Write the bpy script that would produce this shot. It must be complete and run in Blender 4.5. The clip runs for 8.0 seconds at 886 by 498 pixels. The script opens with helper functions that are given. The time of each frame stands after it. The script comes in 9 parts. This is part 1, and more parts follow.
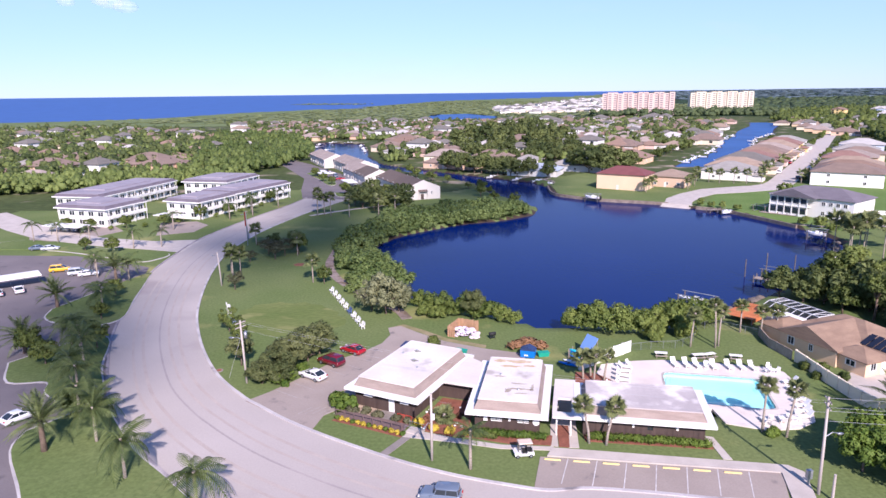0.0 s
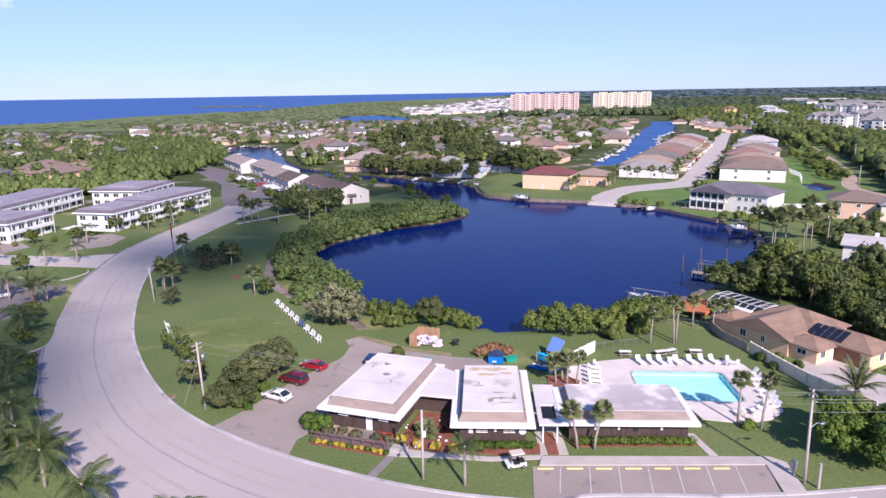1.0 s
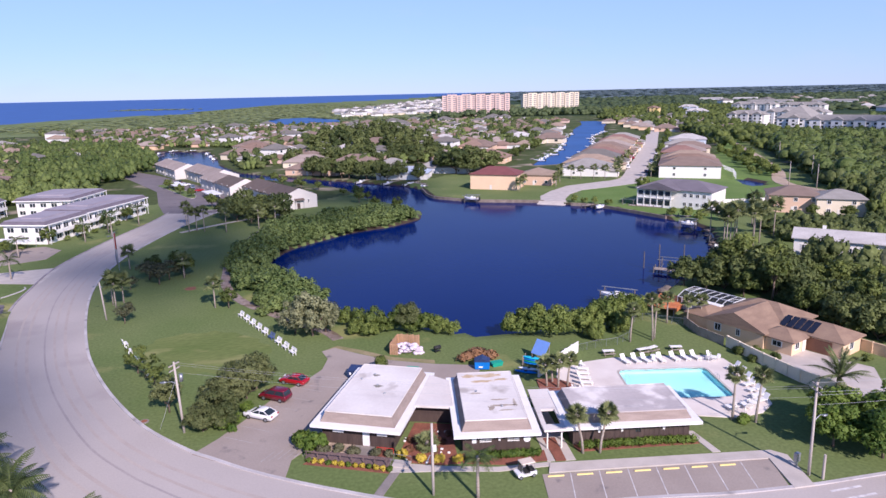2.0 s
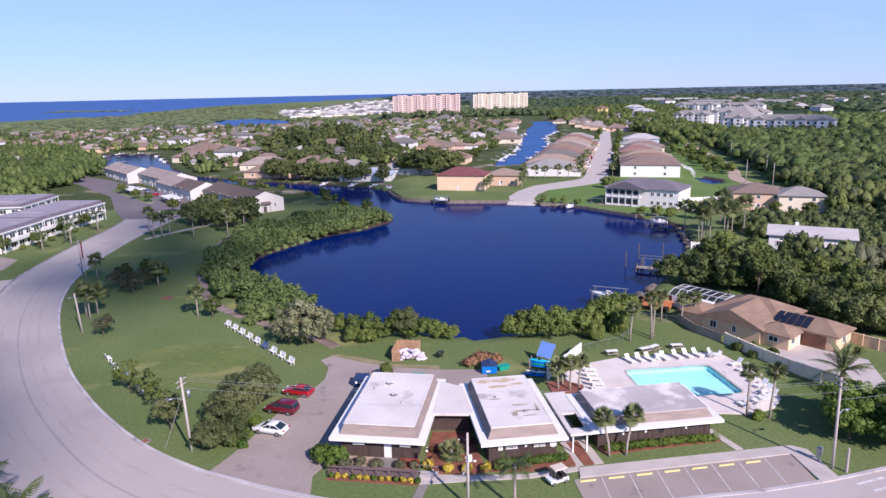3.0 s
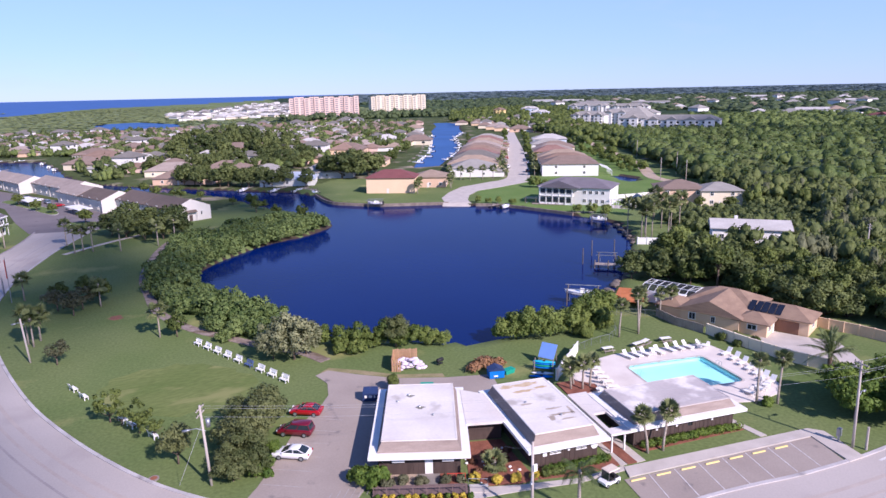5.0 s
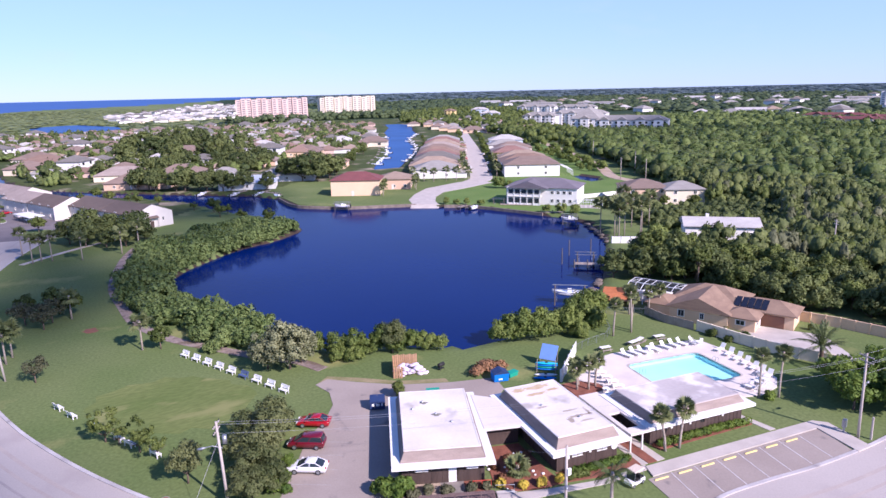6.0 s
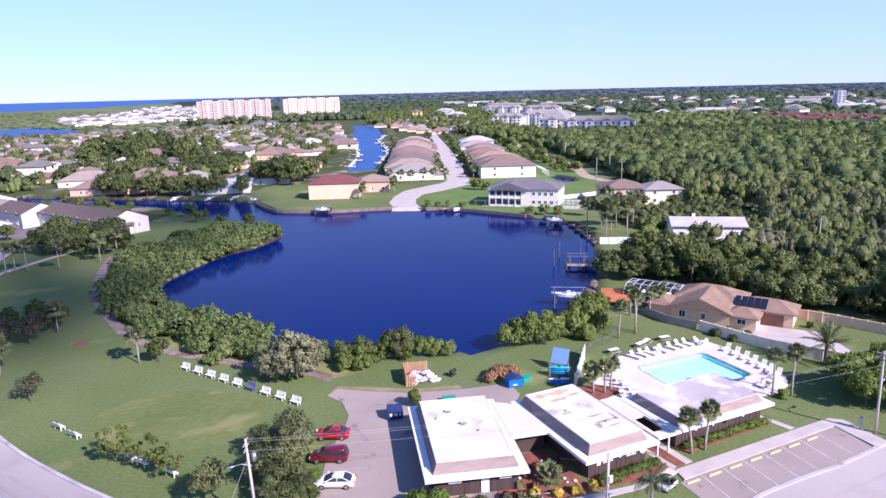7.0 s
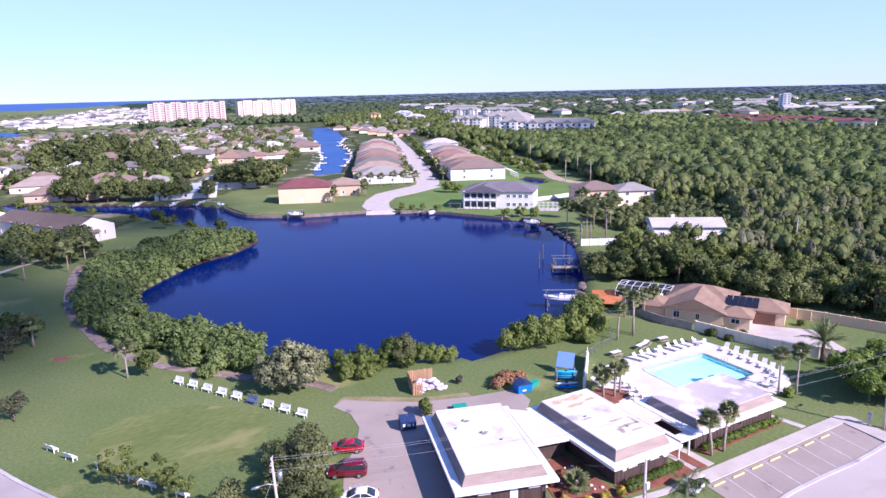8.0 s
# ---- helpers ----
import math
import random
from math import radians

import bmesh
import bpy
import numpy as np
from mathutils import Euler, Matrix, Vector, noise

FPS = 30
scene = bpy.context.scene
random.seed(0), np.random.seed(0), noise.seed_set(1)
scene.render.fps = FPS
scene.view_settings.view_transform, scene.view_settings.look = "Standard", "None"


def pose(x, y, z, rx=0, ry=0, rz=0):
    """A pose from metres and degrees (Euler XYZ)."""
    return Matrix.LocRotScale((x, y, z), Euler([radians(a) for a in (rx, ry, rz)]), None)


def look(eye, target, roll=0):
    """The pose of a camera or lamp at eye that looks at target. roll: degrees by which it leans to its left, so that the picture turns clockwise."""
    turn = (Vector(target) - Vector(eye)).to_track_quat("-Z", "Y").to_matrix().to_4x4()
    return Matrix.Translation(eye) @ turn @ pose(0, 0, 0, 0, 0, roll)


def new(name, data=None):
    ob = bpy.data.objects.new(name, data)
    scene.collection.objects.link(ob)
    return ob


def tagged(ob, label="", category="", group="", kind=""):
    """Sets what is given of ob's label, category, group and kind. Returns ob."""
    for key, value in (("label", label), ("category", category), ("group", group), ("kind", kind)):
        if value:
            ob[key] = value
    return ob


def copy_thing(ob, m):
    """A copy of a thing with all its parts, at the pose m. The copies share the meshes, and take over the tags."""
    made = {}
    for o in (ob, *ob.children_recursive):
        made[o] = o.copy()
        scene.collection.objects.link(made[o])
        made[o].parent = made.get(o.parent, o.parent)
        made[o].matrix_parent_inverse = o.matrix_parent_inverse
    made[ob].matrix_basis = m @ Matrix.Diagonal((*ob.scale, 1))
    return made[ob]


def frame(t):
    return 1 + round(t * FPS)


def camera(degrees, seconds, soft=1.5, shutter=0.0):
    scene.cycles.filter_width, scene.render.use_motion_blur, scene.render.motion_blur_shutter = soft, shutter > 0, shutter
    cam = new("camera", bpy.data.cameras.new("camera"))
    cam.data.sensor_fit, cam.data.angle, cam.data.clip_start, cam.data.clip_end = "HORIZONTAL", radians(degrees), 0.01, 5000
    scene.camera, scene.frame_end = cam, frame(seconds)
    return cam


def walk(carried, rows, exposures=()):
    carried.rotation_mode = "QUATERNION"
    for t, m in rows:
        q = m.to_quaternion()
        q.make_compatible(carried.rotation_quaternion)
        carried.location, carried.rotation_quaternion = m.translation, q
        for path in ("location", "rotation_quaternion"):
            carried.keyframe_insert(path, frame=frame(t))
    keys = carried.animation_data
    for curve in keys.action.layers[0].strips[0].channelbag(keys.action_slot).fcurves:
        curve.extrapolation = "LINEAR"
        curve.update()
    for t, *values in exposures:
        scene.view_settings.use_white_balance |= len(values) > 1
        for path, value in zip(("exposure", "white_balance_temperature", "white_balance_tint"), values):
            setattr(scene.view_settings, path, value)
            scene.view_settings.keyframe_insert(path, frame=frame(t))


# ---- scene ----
cam = camera(66.5, 8.0)
ROWS = [
    (0.0, (0.02, 0.00, 41.37), 2.09, -13.16, -0.70),
    (0.5, (-3.86, 1.46, 41.54), -1.60, -13.16, -0.76),
    (1.0, (-8.16, 3.32, 41.67), -5.70, -13.16, -0.91),
    (1.5, (-11.69, 5.24, 41.63), -8.92, -13.14, -1.10),
    (3.0, (-23.32, 11.23, 41.83), -16.18, -13.19, -1.21),
    (3.5, (-26.82, 13.13, 41.74), -18.14, -13.16, -1.18),
    (4.0, (-30.69, 15.22, 41.77), -20.61, -13.17, -1.22),
    (4.5, (-33.97, 17.24, 41.85), -22.90, -13.20, -1.22),
    (6.0, (-43.73, 24.38, 42.13), -29.87, -13.22, -1.26),
    (6.5, (-46.30, 26.67, 42.35), -31.43, -13.22, -1.33),
    (7.0, (-49.07, 29.38, 42.63), -33.08, -13.22, -1.38),
    (7.5, (-51.39, 32.02, 42.87), -34.67, -13.23, -1.42),
    (8.0, (-53.99, 35.12, 42.83), -36.94, -13.13, -1.31),
]


def aimed(eye, yaw, pitch, roll):
    a, b = radians(yaw), radians(pitch)
    way = Vector((-math.sin(a) * math.cos(b), math.cos(a) * math.cos(b), math.sin(b)))
    return look(eye, Vector(eye) + way, roll)


walk(cam, [(t, aimed(e, y, p, r)) for t, e, y, p, r in ROWS], exposures=[(0.0, 0.8, 5150, 28.0), (1.0, 0.63, 5140, 28.0), (1.5, 0.54, 5130, 28.0), (3.0, 0.49, 5080, 28.0), (4.5, 0.54, 5060, 29.0), (6.0, 0.76, 5010, 32.0), (8.0, 0.96, 4970, 36.0)])

# ---- sky and sun ----
SUN_AZ, SUN_EL = radians(164.5), radians(34.5)
world = bpy.data.worlds.new("sky")
scene.world = world
world.use_nodes = True
wn, wl = world.node_tree.nodes, world.node_tree.links
wn.clear()
w_out, w_bg, w_sky = wn.new("ShaderNodeOutputWorld"), wn.new("ShaderNodeBackground"), wn.new("ShaderNodeTexSky")
w_sky.sky_type, w_sky.sun_disc = "NISHITA", False
w_sky.sun_elevation, w_sky.sun_rotation = SUN_EL, SUN_AZ
w_sky.air_density, w_sky.dust_density, w_sky.ozone_density = 1.0, 0.0, 3.0
w_bg.inputs[1].default_value = 0.073
# faint scattered cloud
w_co, w_map, w_noise, w_ramp, w_mix = (wn.new("ShaderNodeTexCoord"), wn.new("ShaderNodeMapping"), wn.new("ShaderNodeTexNoise"),
                                       wn.new("ShaderNodeValToRGB"), wn.new("ShaderNodeMixRGB"))
w_map.inputs["Scale"].default_value = (5.0, 5.0, 16.0)
w_noise.inputs["Scale"].default_value, w_noise.inputs["Detail"].default_value = 1.3, 5.0
w_ramp.color_ramp.elements[0].position, w_ramp.color_ramp.elements[1].position = 0.6, 0.9
w_ramp.color_ramp.elements[1].color = (0.35, 0.35, 0.35, 1)
wl.new(w_co.outputs["Generated"], w_map.inputs[0])
wl.new(w_map.outputs[0], w_noise.inputs["Vector"])
wl.new(w_noise.outputs[0], w_ramp.inputs[0])
wl.new(w_ramp.outputs[0], w_mix.inputs[0])
w_tint = wn.new("ShaderNodeMixRGB")
w_tint.blend_type, w_tint.inputs[0].default_value, w_tint.inputs[2].default_value = "MULTIPLY", 1.0, (0.94, 0.98, 1.08, 1)
wl.new(w_sky.outputs[0], w_tint.inputs[1])
w_haze = wn.new("ShaderNodeMixRGB")
w_haze.inputs[2].default_value = (5.0, 6.3, 7.7, 1)
w_up, w_fade = wn.new("ShaderNodeSeparateXYZ"), wn.new("ShaderNodeMapRange")
for k, v in zip((1, 2, 3, 4), (0.13, 0.55, 0.62, 0.04)):
    w_fade.inputs[k].default_value = v
wl.new(w_co.outputs["Generated"], w_up.inputs[0])
wl.new(w_up.outputs["Z"], w_fade.inputs[0])
wl.new(w_fade.outputs[0], w_haze.inputs[0])
wl.new(w_tint.outputs[0], w_haze.inputs[1])
wl.new(w_haze.outputs[0], w_mix.inputs[1])
w_mix.inputs[2].default_value = (6.5, 6.6, 7.2, 1)
wl.new(w_mix.outputs[0], w_bg.inputs[0])
wl.new(w_bg.outputs[0], w_out.inputs[0])
sun_data = bpy.data.lights.new("sun", "SUN")
sun_data.energy, sun_data.angle, sun_data.color = 5.0, radians(0.6), (1.0, 0.8, 0.545)
sun = new("sun", sun_data)
SUN_WAY = Vector((math.sin(SUN_AZ) * math.cos(SUN_EL), math.cos(SUN_AZ) * math.cos(SUN_EL), math.sin(SUN_EL)))
sun.matrix_world = look(SUN_WAY * 300, (0, 0, 0))

# ---- materials ----
MATS = {}


def srgb(r, g, b):
    return tuple(((c / 255 + 0.055) / 1.055) ** 2.4 if c > 10 else c / 255 / 12.92 for c in (r, g, b))


def surface(name, col, col2=None, rough=0.8, metal=0.0, big=0.3, fine=6.0, vary=0.15, bump=0.15, spec=0.4, rand=0.0, stain=None, stain_at=0.6, stain_scale=0.4, stretch=None):
    """A paint, stone or ground: two colours mixed by a broad noise, a fine grain, a bump, and stains of their own colour."""
    if name in MATS:
        return MATS[name]
    m = bpy.data.materials.new(name)
    m.use_nodes = True
    n, l = m.node_tree.nodes, m.node_tree.links
    b = n["Principled BSDF"]
    b.inputs["Roughness"].default_value, b.inputs["Metallic"].default_value = rough, metal
    b.inputs["Specular IOR Level"].default_value = spec
    col2 = col2 or tuple(c * (1 - vary) for c in col)
    geo = n.new("ShaderNodeNewGeometry")
    vec = geo.outputs["Position"]
    if stretch:
        mp = n.new("ShaderNodeMapping")
        mp.inputs["Scale"].default_value = stretch
        l.new(vec, mp.inputs[0])
        vec = mp.outputs[0]

    def noise_node(scale, detail=4.0):
        t = n.new("ShaderNodeTexNoise")
        t.inputs["Scale"].default_value, t.inputs["Detail"].default_value = scale, detail
        l.new(vec, t.inputs["Vector"])
        return t.outputs[0]

    def ramp(src, lo, hi):
        r = n.new("ShaderNodeMapRange")
        r.inputs[1].default_value, r.inputs[2].default_value = lo, hi
        l.new(src, r.inputs[0])
        return r.outputs[0]

    def mix(fac, a, c, mode="MIX"):
        x = n.new("ShaderNodeMixRGB")
        x.blend_type = mode
        if isinstance(fac, float):
            x.inputs[0].default_value = fac
        else:
            l.new(fac, x.inputs[0])
        for k, v in ((1, a), (2, c)):
            if isinstance(v, tuple):
                x.inputs[k].default_value = (*v, 1)
            else:
                l.new(v, x.inputs[k])
        return x.outputs[0]

    c = mix(ramp(noise_node(big), 0.3, 0.7), col, col2)
    f = noise_node(fine, 6.0)
    c = mix(ramp(f, 0.3, 0.7), mix(1.0, c, (1 - vary,) * 3, "MULTIPLY"), c)
    if stain:
        c = mix(ramp(noise_node(stain_scale, 6.0), stain_at, stain_at + 0.12), c, stain)
    if rand:
        o = n.new("ShaderNodeObjectInfo")
        c = mix(1.0, c, ramp_col(n, l, o.outputs["Random"], 1 - rand, 1 + rand * 0.4), "MULTIPLY")
    l.new(c, b.inputs["Base Color"])
    if bump:
        bp = n.new("ShaderNodeBump")
        bp.inputs["Strength"].default_value, bp.inputs["Distance"].default_value = bump, 0.05
        l.new(f, bp.inputs["Height"])
        l.new(bp.outputs[0], b.inputs["Normal"])
    MATS[name] = m
    return m


def ramp_col(n, l, src, lo, hi):
    r = n.new("ShaderNodeMapRange")
    r.inputs[3].default_value, r.inputs[4].default_value = lo, hi
    l.new(src, r.inputs[0])
    return r.outputs[0]


def leafy(name, dark, light, trans=0.32, rough=0.55):
    """Leaves: each one its own green, each plant a little different, some light passing through."""
    m = bpy.data.materials.new(name)
    m.use_nodes = True
    n, l = m.node_tree.nodes, m.node_tree.links
    b, out = n["Principled BSDF"], n["Material Output"]
    geo, ob, add, mixc = n.new("ShaderNodeNewGeometry"), n.new("ShaderNodeObjectInfo"), n.new("ShaderNodeMath"), n.new("ShaderNodeMixRGB")
    tex = n.new("ShaderNodeTexNoise")
    tex.inputs["Scale"].default_value, tex.inputs["Detail"].default_value = 0.06, 6.0
    l.new(geo.outputs["Position"], tex.inputs["Vector"])
    r1 = ramp_col(n, l, geo.outputs["Random Per Island"], 0.05, 0.42)
    r2 = ramp_col(n, l, ob.outputs["Random"], -0.1, 0.25)
    add2, r3 = n.new("ShaderNodeMath"), ramp_col(n, l, tex.outputs[0], -0.5, 0.75)
    l.new(r1, add.inputs[0]), l.new(r2, add.inputs[1])
    l.new(add.outputs[0], add2.inputs[0]), l.new(r3, add2.inputs[1])
    mixc.inputs[1].default_value, mixc.inputs[2].default_value = (*dark, 1), (*light, 1)
    l.new(mixc.outputs[0], b.inputs["Base Color"])
    b.inputs["Roughness"].default_value, b.inputs["Specular IOR Level"].default_value = rough, 0.25
    grain, bp = n.new("ShaderNodeTexNoise"), n.new("ShaderNodeBump")
    grain.inputs["Scale"].default_value, grain.inputs["Detail"].default_value = 1.1, 5.0
    bp.inputs["Strength"].default_value, bp.inputs["Distance"].default_value = 0.9, 0.6
    add3 = n.new("ShaderNodeMath")
    add3.use_clamp = True
    l.new(add2.outputs[0], add3.inputs[0]), l.new(ramp_col(n, l, grain.outputs[0], -0.7, 0.7), add3.inputs[1])
    l.new(add3.outputs[0], mixc.inputs[0])
    l.new(geo.outputs["Position"], grain.inputs["Vector"]), l.new(grain.outputs[0], bp.inputs["Height"]), l.new(bp.outputs[0], b.inputs["Normal"])
    if trans:
        tr, ms = n.new("ShaderNodeBsdfTranslucent"), n.new("ShaderNodeMixShader")
        l.new(mixc.outputs[0], tr.inputs[0])
        ms.inputs[0].default_value = trans
        l.new(b.outputs[0], ms.inputs[1]), l.new(tr.outputs[0], ms.inputs[2]), l.new(ms.outputs[0], out.inputs[0])
    MATS[name] = m
    return m


def water_surface(name, deep, rough, wave, size, gloss=0.5):
    """Water: a deep body colour under a gloss that grows towards grazing views."""
    m = bpy.data.materials.new(name)
    m.use_nodes = True
    n, l = m.node_tree.nodes, m.node_tree.links
    b = n["Principled BSDF"]
    b.inputs["Roughness"].default_value, b.inputs["Specular IOR Level"].default_value = 1.0, 0.0
    gl, fr, mu, ms = n.new("ShaderNodeBsdfGlossy"), n.new("ShaderNodeFresnel"), n.new("ShaderNodeMath"), n.new("ShaderNodeMixShader")
    gl.inputs["Roughness"].default_value, fr.inputs[0].default_value = rough, 1.33
    mu.operation, mu.inputs[1].default_value = "MULTIPLY", gloss
    geo, t1, t2, mx, bp = (n.new("ShaderNodeNewGeometry"), n.new("ShaderNodeTexNoise"), n.new("ShaderNodeTexNoise"), n.new("ShaderNodeMixRGB"), n.new("ShaderNodeBump"))
    t1.inputs["Scale"].default_value, t1.inputs["Detail"].default_value = size, 3.0
    t2.inputs["Scale"].default_value, t2.inputs["Detail"].default_value = 0.022, 4.0
    l.new(geo.outputs["Position"], t1.inputs["Vector"]), l.new(geo.outputs["Position"], t2.inputs["Vector"])
    mx.inputs[1].default_value, mx.inputs[2].default_value = (*deep, 1), (*(c * 0.6 for c in deep), 1)
    l.new(t2.outputs[0], mx.inputs[0]), l.new(mx.outputs[0], b.inputs["Base Color"])
    bp.inputs["Strength"].default_value, bp.inputs["Distance"].default_value = wave, 0.05
    l.new(t1.outputs[0], bp.inputs["Height"])
    for q in (b, gl, fr):
        l.new(bp.outputs[0], q.inputs["Normal"])
    l.new(fr.outputs[0], mu.inputs[0]), l.new(mu.outputs[0], ms.inputs[0])
    l.new(b.outputs[0], ms.inputs[1]), l.new(gl.outputs[0], ms.inputs[2]), l.new(ms.outputs[0], n["Material Output"].inputs[0])
    MATS[name] = m
    return m


GRASS = surface("grass", srgb(101, 119, 67), srgb(119, 131, 82), rough=0.95, big=0.045, fine=2.2, vary=0.3, bump=0.5, spec=0.1,
                stain=srgb(148, 146, 94), stain_at=0.6, stain_scale=0.055)
LAND = surface("land", srgb(92, 102, 62), srgb(70, 84, 46), rough=0.95, big=0.02, fine=0.35, vary=0.4, bump=0.5, spec=0.1, stain=srgb(150, 140, 122), stain_at=0.57, stain_scale=0.05)
FARWOOD = surface("far_woodland", srgb(70, 88, 64), srgb(52, 70, 50), rough=0.95, big=0.004, fine=0.06, vary=0.55, bump=1.0, spec=0.05)
MANG_FLAT = surface("mangrove_flat", srgb(124, 136, 92), srgb(108, 124, 80), rough=0.95, big=0.006, fine=0.08, vary=0.35, bump=0.8, spec=0.05)
LUSH = surface("lush_lawn", srgb(98, 124, 62), srgb(112, 134, 74), rough=0.95, big=0.06, fine=1.2, vary=0.2, bump=0.4, spec=0.1)
SAND = surface("bank_mud", srgb(74, 62, 50), srgb(54, 45, 38), big=0.5, fine=3, vary=0.3)
ASPHALT = surface("asphalt_road", srgb(172, 164, 158), srgb(184, 176, 170), rough=0.9, big=0.05, fine=5, vary=0.1, bump=0.1, spec=0.25, stain=srgb(160, 151, 147), stain_at=0.58, stain_scale=0.06, stretch=(1, 1, 1))
DARKLOT = surface("dark_asphalt", srgb(112, 106, 108), srgb(126, 119, 120), rough=0.9, big=0.1, fine=5, vary=0.12, bump=0.1, spec=0.25, stain=srgb(90, 86, 88), stain_at=0.6, stain_scale=0.3)
LOT = surface("asphalt_lot", srgb(151, 140, 132), srgb(165, 154, 145), rough=0.9, big=0.12, fine=5, vary=0.12, bump=0.1, spec=0.25, stain=srgb(112, 106, 106), stain_at=0.61, stain_scale=0.35)
CONC = surface("concrete", srgb(196, 188, 180), srgb(178, 170, 162), rough=0.85, big=0.4, fine=6, vary=0.1, bump=0.1)
DECKC = surface("pool_deck", srgb(222, 214, 206), srgb(206, 196, 188), rough=0.8, big=0.3, fine=7, vary=0.07, bump=0.08)
KERB = surface("kerb_concrete", srgb(205, 200, 198), srgb(170, 165, 165), rough=0.9, big=0.25, fine=4, vary=0.15, bump=0.1, stain=srgb(110, 104, 104), stain_at=0.62, stain_scale=0.22)
OLDCONC = surface("old_concrete", srgb(146, 138, 132), srgb(126, 120, 116), rough=0.9, big=0.5, fine=5, vary=0.15, bump=0.12)
WHITE = surface("white_paint", srgb(236, 235, 232), srgb(226, 225, 222), rough=0.5, big=0.5, fine=8, vary=0.04, bump=0.03)
LINE = surface("line_paint", srgb(225, 222, 220), srgb(180, 175, 175), rough=0.8, big=1.5, fine=9, vary=0.15, bump=0)
YELLOW = surface("yellow_paint", srgb(234, 218, 142), srgb(218, 200, 124), rough=0.7, big=1.2, fine=9, vary=0.1, bump=0.05)
ROOFC = surface("grey_membrane_roof", srgb(196, 188, 184), srgb(178, 170, 168), rough=0.8, big=0.2, fine=2.5, vary=0.1, bump=0.06, stain=srgb(222, 216, 210), stain_at=0.52, stain_scale=0.25)
ROOFW = surface("white_membrane_roof", srgb(226, 221, 215), srgb(208, 201, 195), rough=0.75, big=0.18, fine=2.5, vary=0.07, bump=0.06, stain=srgb(176, 168, 160), stain_at=0.58, stain_scale=0.24)
SHING = surface("mansard_shingle", srgb(162, 148, 139), srgb(144, 130, 122), rough=0.9, big=0.5, fine=5, vary=0.2, bump=0.25, stretch=(1, 1, 5))
WOODD = surface("dark_batten_wall", srgb(86, 72, 66), srgb(70, 58, 54), rough=0.75, big=0.6, fine=5, vary=0.25, bump=0.2, stretch=(3, 3, 0.4))
GLASS = surface("window_glass", (0.02, 0.028, 0.035), (0.03, 0.04, 0.05), rough=0.08, big=0.5, fine=2, vary=0.1, bump=0, spec=0.7)
FARGLASS = surface("distant_glass", (0.2, 0.2, 0.22), (0.26, 0.26, 0.28), rough=0.15, big=0.3, fine=2, vary=0.2, bump=0, spec=0.6)
BARK = surface("bark", srgb(128, 112, 98), srgb(98, 84, 72), rough=0.95, big=2, fine=9, vary=0.35, bump=0.5)
PALMBARK = surface("palm_trunk", srgb(182, 172, 160), srgb(150, 138, 126), rough=0.95, big=2, fine=6, vary=0.3, bump=0.5, stretch=(1, 1, 4))
MULCH = surface("red_mulch", srgb(152, 98, 78), srgb(124, 78, 62), rough=0.95, big=0.8, fine=7, vary=0.35, bump=0.6)
WOODPOLE = surface("weathered_pole", srgb(196, 188, 180), srgb(170, 160, 152), rough=0.9, big=0.8, fine=6, vary=0.2, bump=0.2, stretch=(4, 4, 0.3))
METAL = surface("galvanised_metal", srgb(178, 182, 186), srgb(150, 154, 160), rough=0.45, metal=0.7, big=1, fine=7, vary=0.12, bump=0.05)
DARK = surface("dark_rubber", (0.02, 0.02, 0.022), (0.03, 0.03, 0.03), rough=0.7, big=2, fine=9, vary=0.2, bump=0.05)
BOARDS = surface("cedar_boards", srgb(190, 154, 120), srgb(166, 130, 100), rough=0.85, big=0.8, fine=6, vary=0.2, bump=0.2, rand=0.15, stretch=(2, 2, 0.4))
GREYWOOD = surface("grey_dock_wood", srgb(176, 164, 152), srgb(150, 138, 128), rough=0.9, big=0.7, fine=6, vary=0.2, bump=0.2, rand=0.15)
RAMPWOOD = surface("ramp_boards", srgb(128, 108, 104), srgb(110, 92, 90), rough=0.85, big=0.6, fine=6, vary=0.2, bump=0.2, rand=0.15)
LAKE = water_surface("lake_water", (0.004, 0.017, 0.128), 0.07, 0.5, 1.1, 0.6)
CANALW = water_surface("canal_water", (0.05, 0.13, 0.37), 0.2, 0.6, 0.6, 0.2)
SEA = water_surface("sea_water", (0.05, 0.13, 0.4), 0.3, 0.6, 0.05, 0.2)
LEAF_HEDGE = leafy("hedge_tree_leaves", srgb(76, 88, 48), srgb(134, 140, 90))
LEAF_BROAD = leafy("broad_leaves", srgb(64, 80, 36), srgb(134, 146, 74))
LEAF_MANG = leafy("mangrove_leaves", srgb(76, 98, 48), srgb(144, 160, 94))
LEAF_OAK = leafy("oak_leaves", srgb(64, 79, 42), srgb(132, 142, 82))
LEAF_GREY = leafy("grey_green_leaves", srgb(108, 114, 80), srgb(172, 174, 132))
LEAF_DRY = leafy("bare_twigs", srgb(80, 84, 60), srgb(122, 122, 92))
LEAF_BRIGHT = leafy("bright_leaves", srgb(70, 96, 34), srgb(136, 156, 66))
LEAF_YELLOW = leafy("yellow_leaves", srgb(176, 160, 50), srgb(230, 206, 84))
LEAF_FLAT = leafy("flats_leaves", srgb(112, 126, 82), srgb(142, 150, 100))
LEAF_FAR = leafy("far_leaves", srgb(58, 76, 52), srgb(106, 120, 78))
LEAF_WOOD = leafy("wood_leaves", srgb(75, 94, 46), srgb(141, 155, 86))
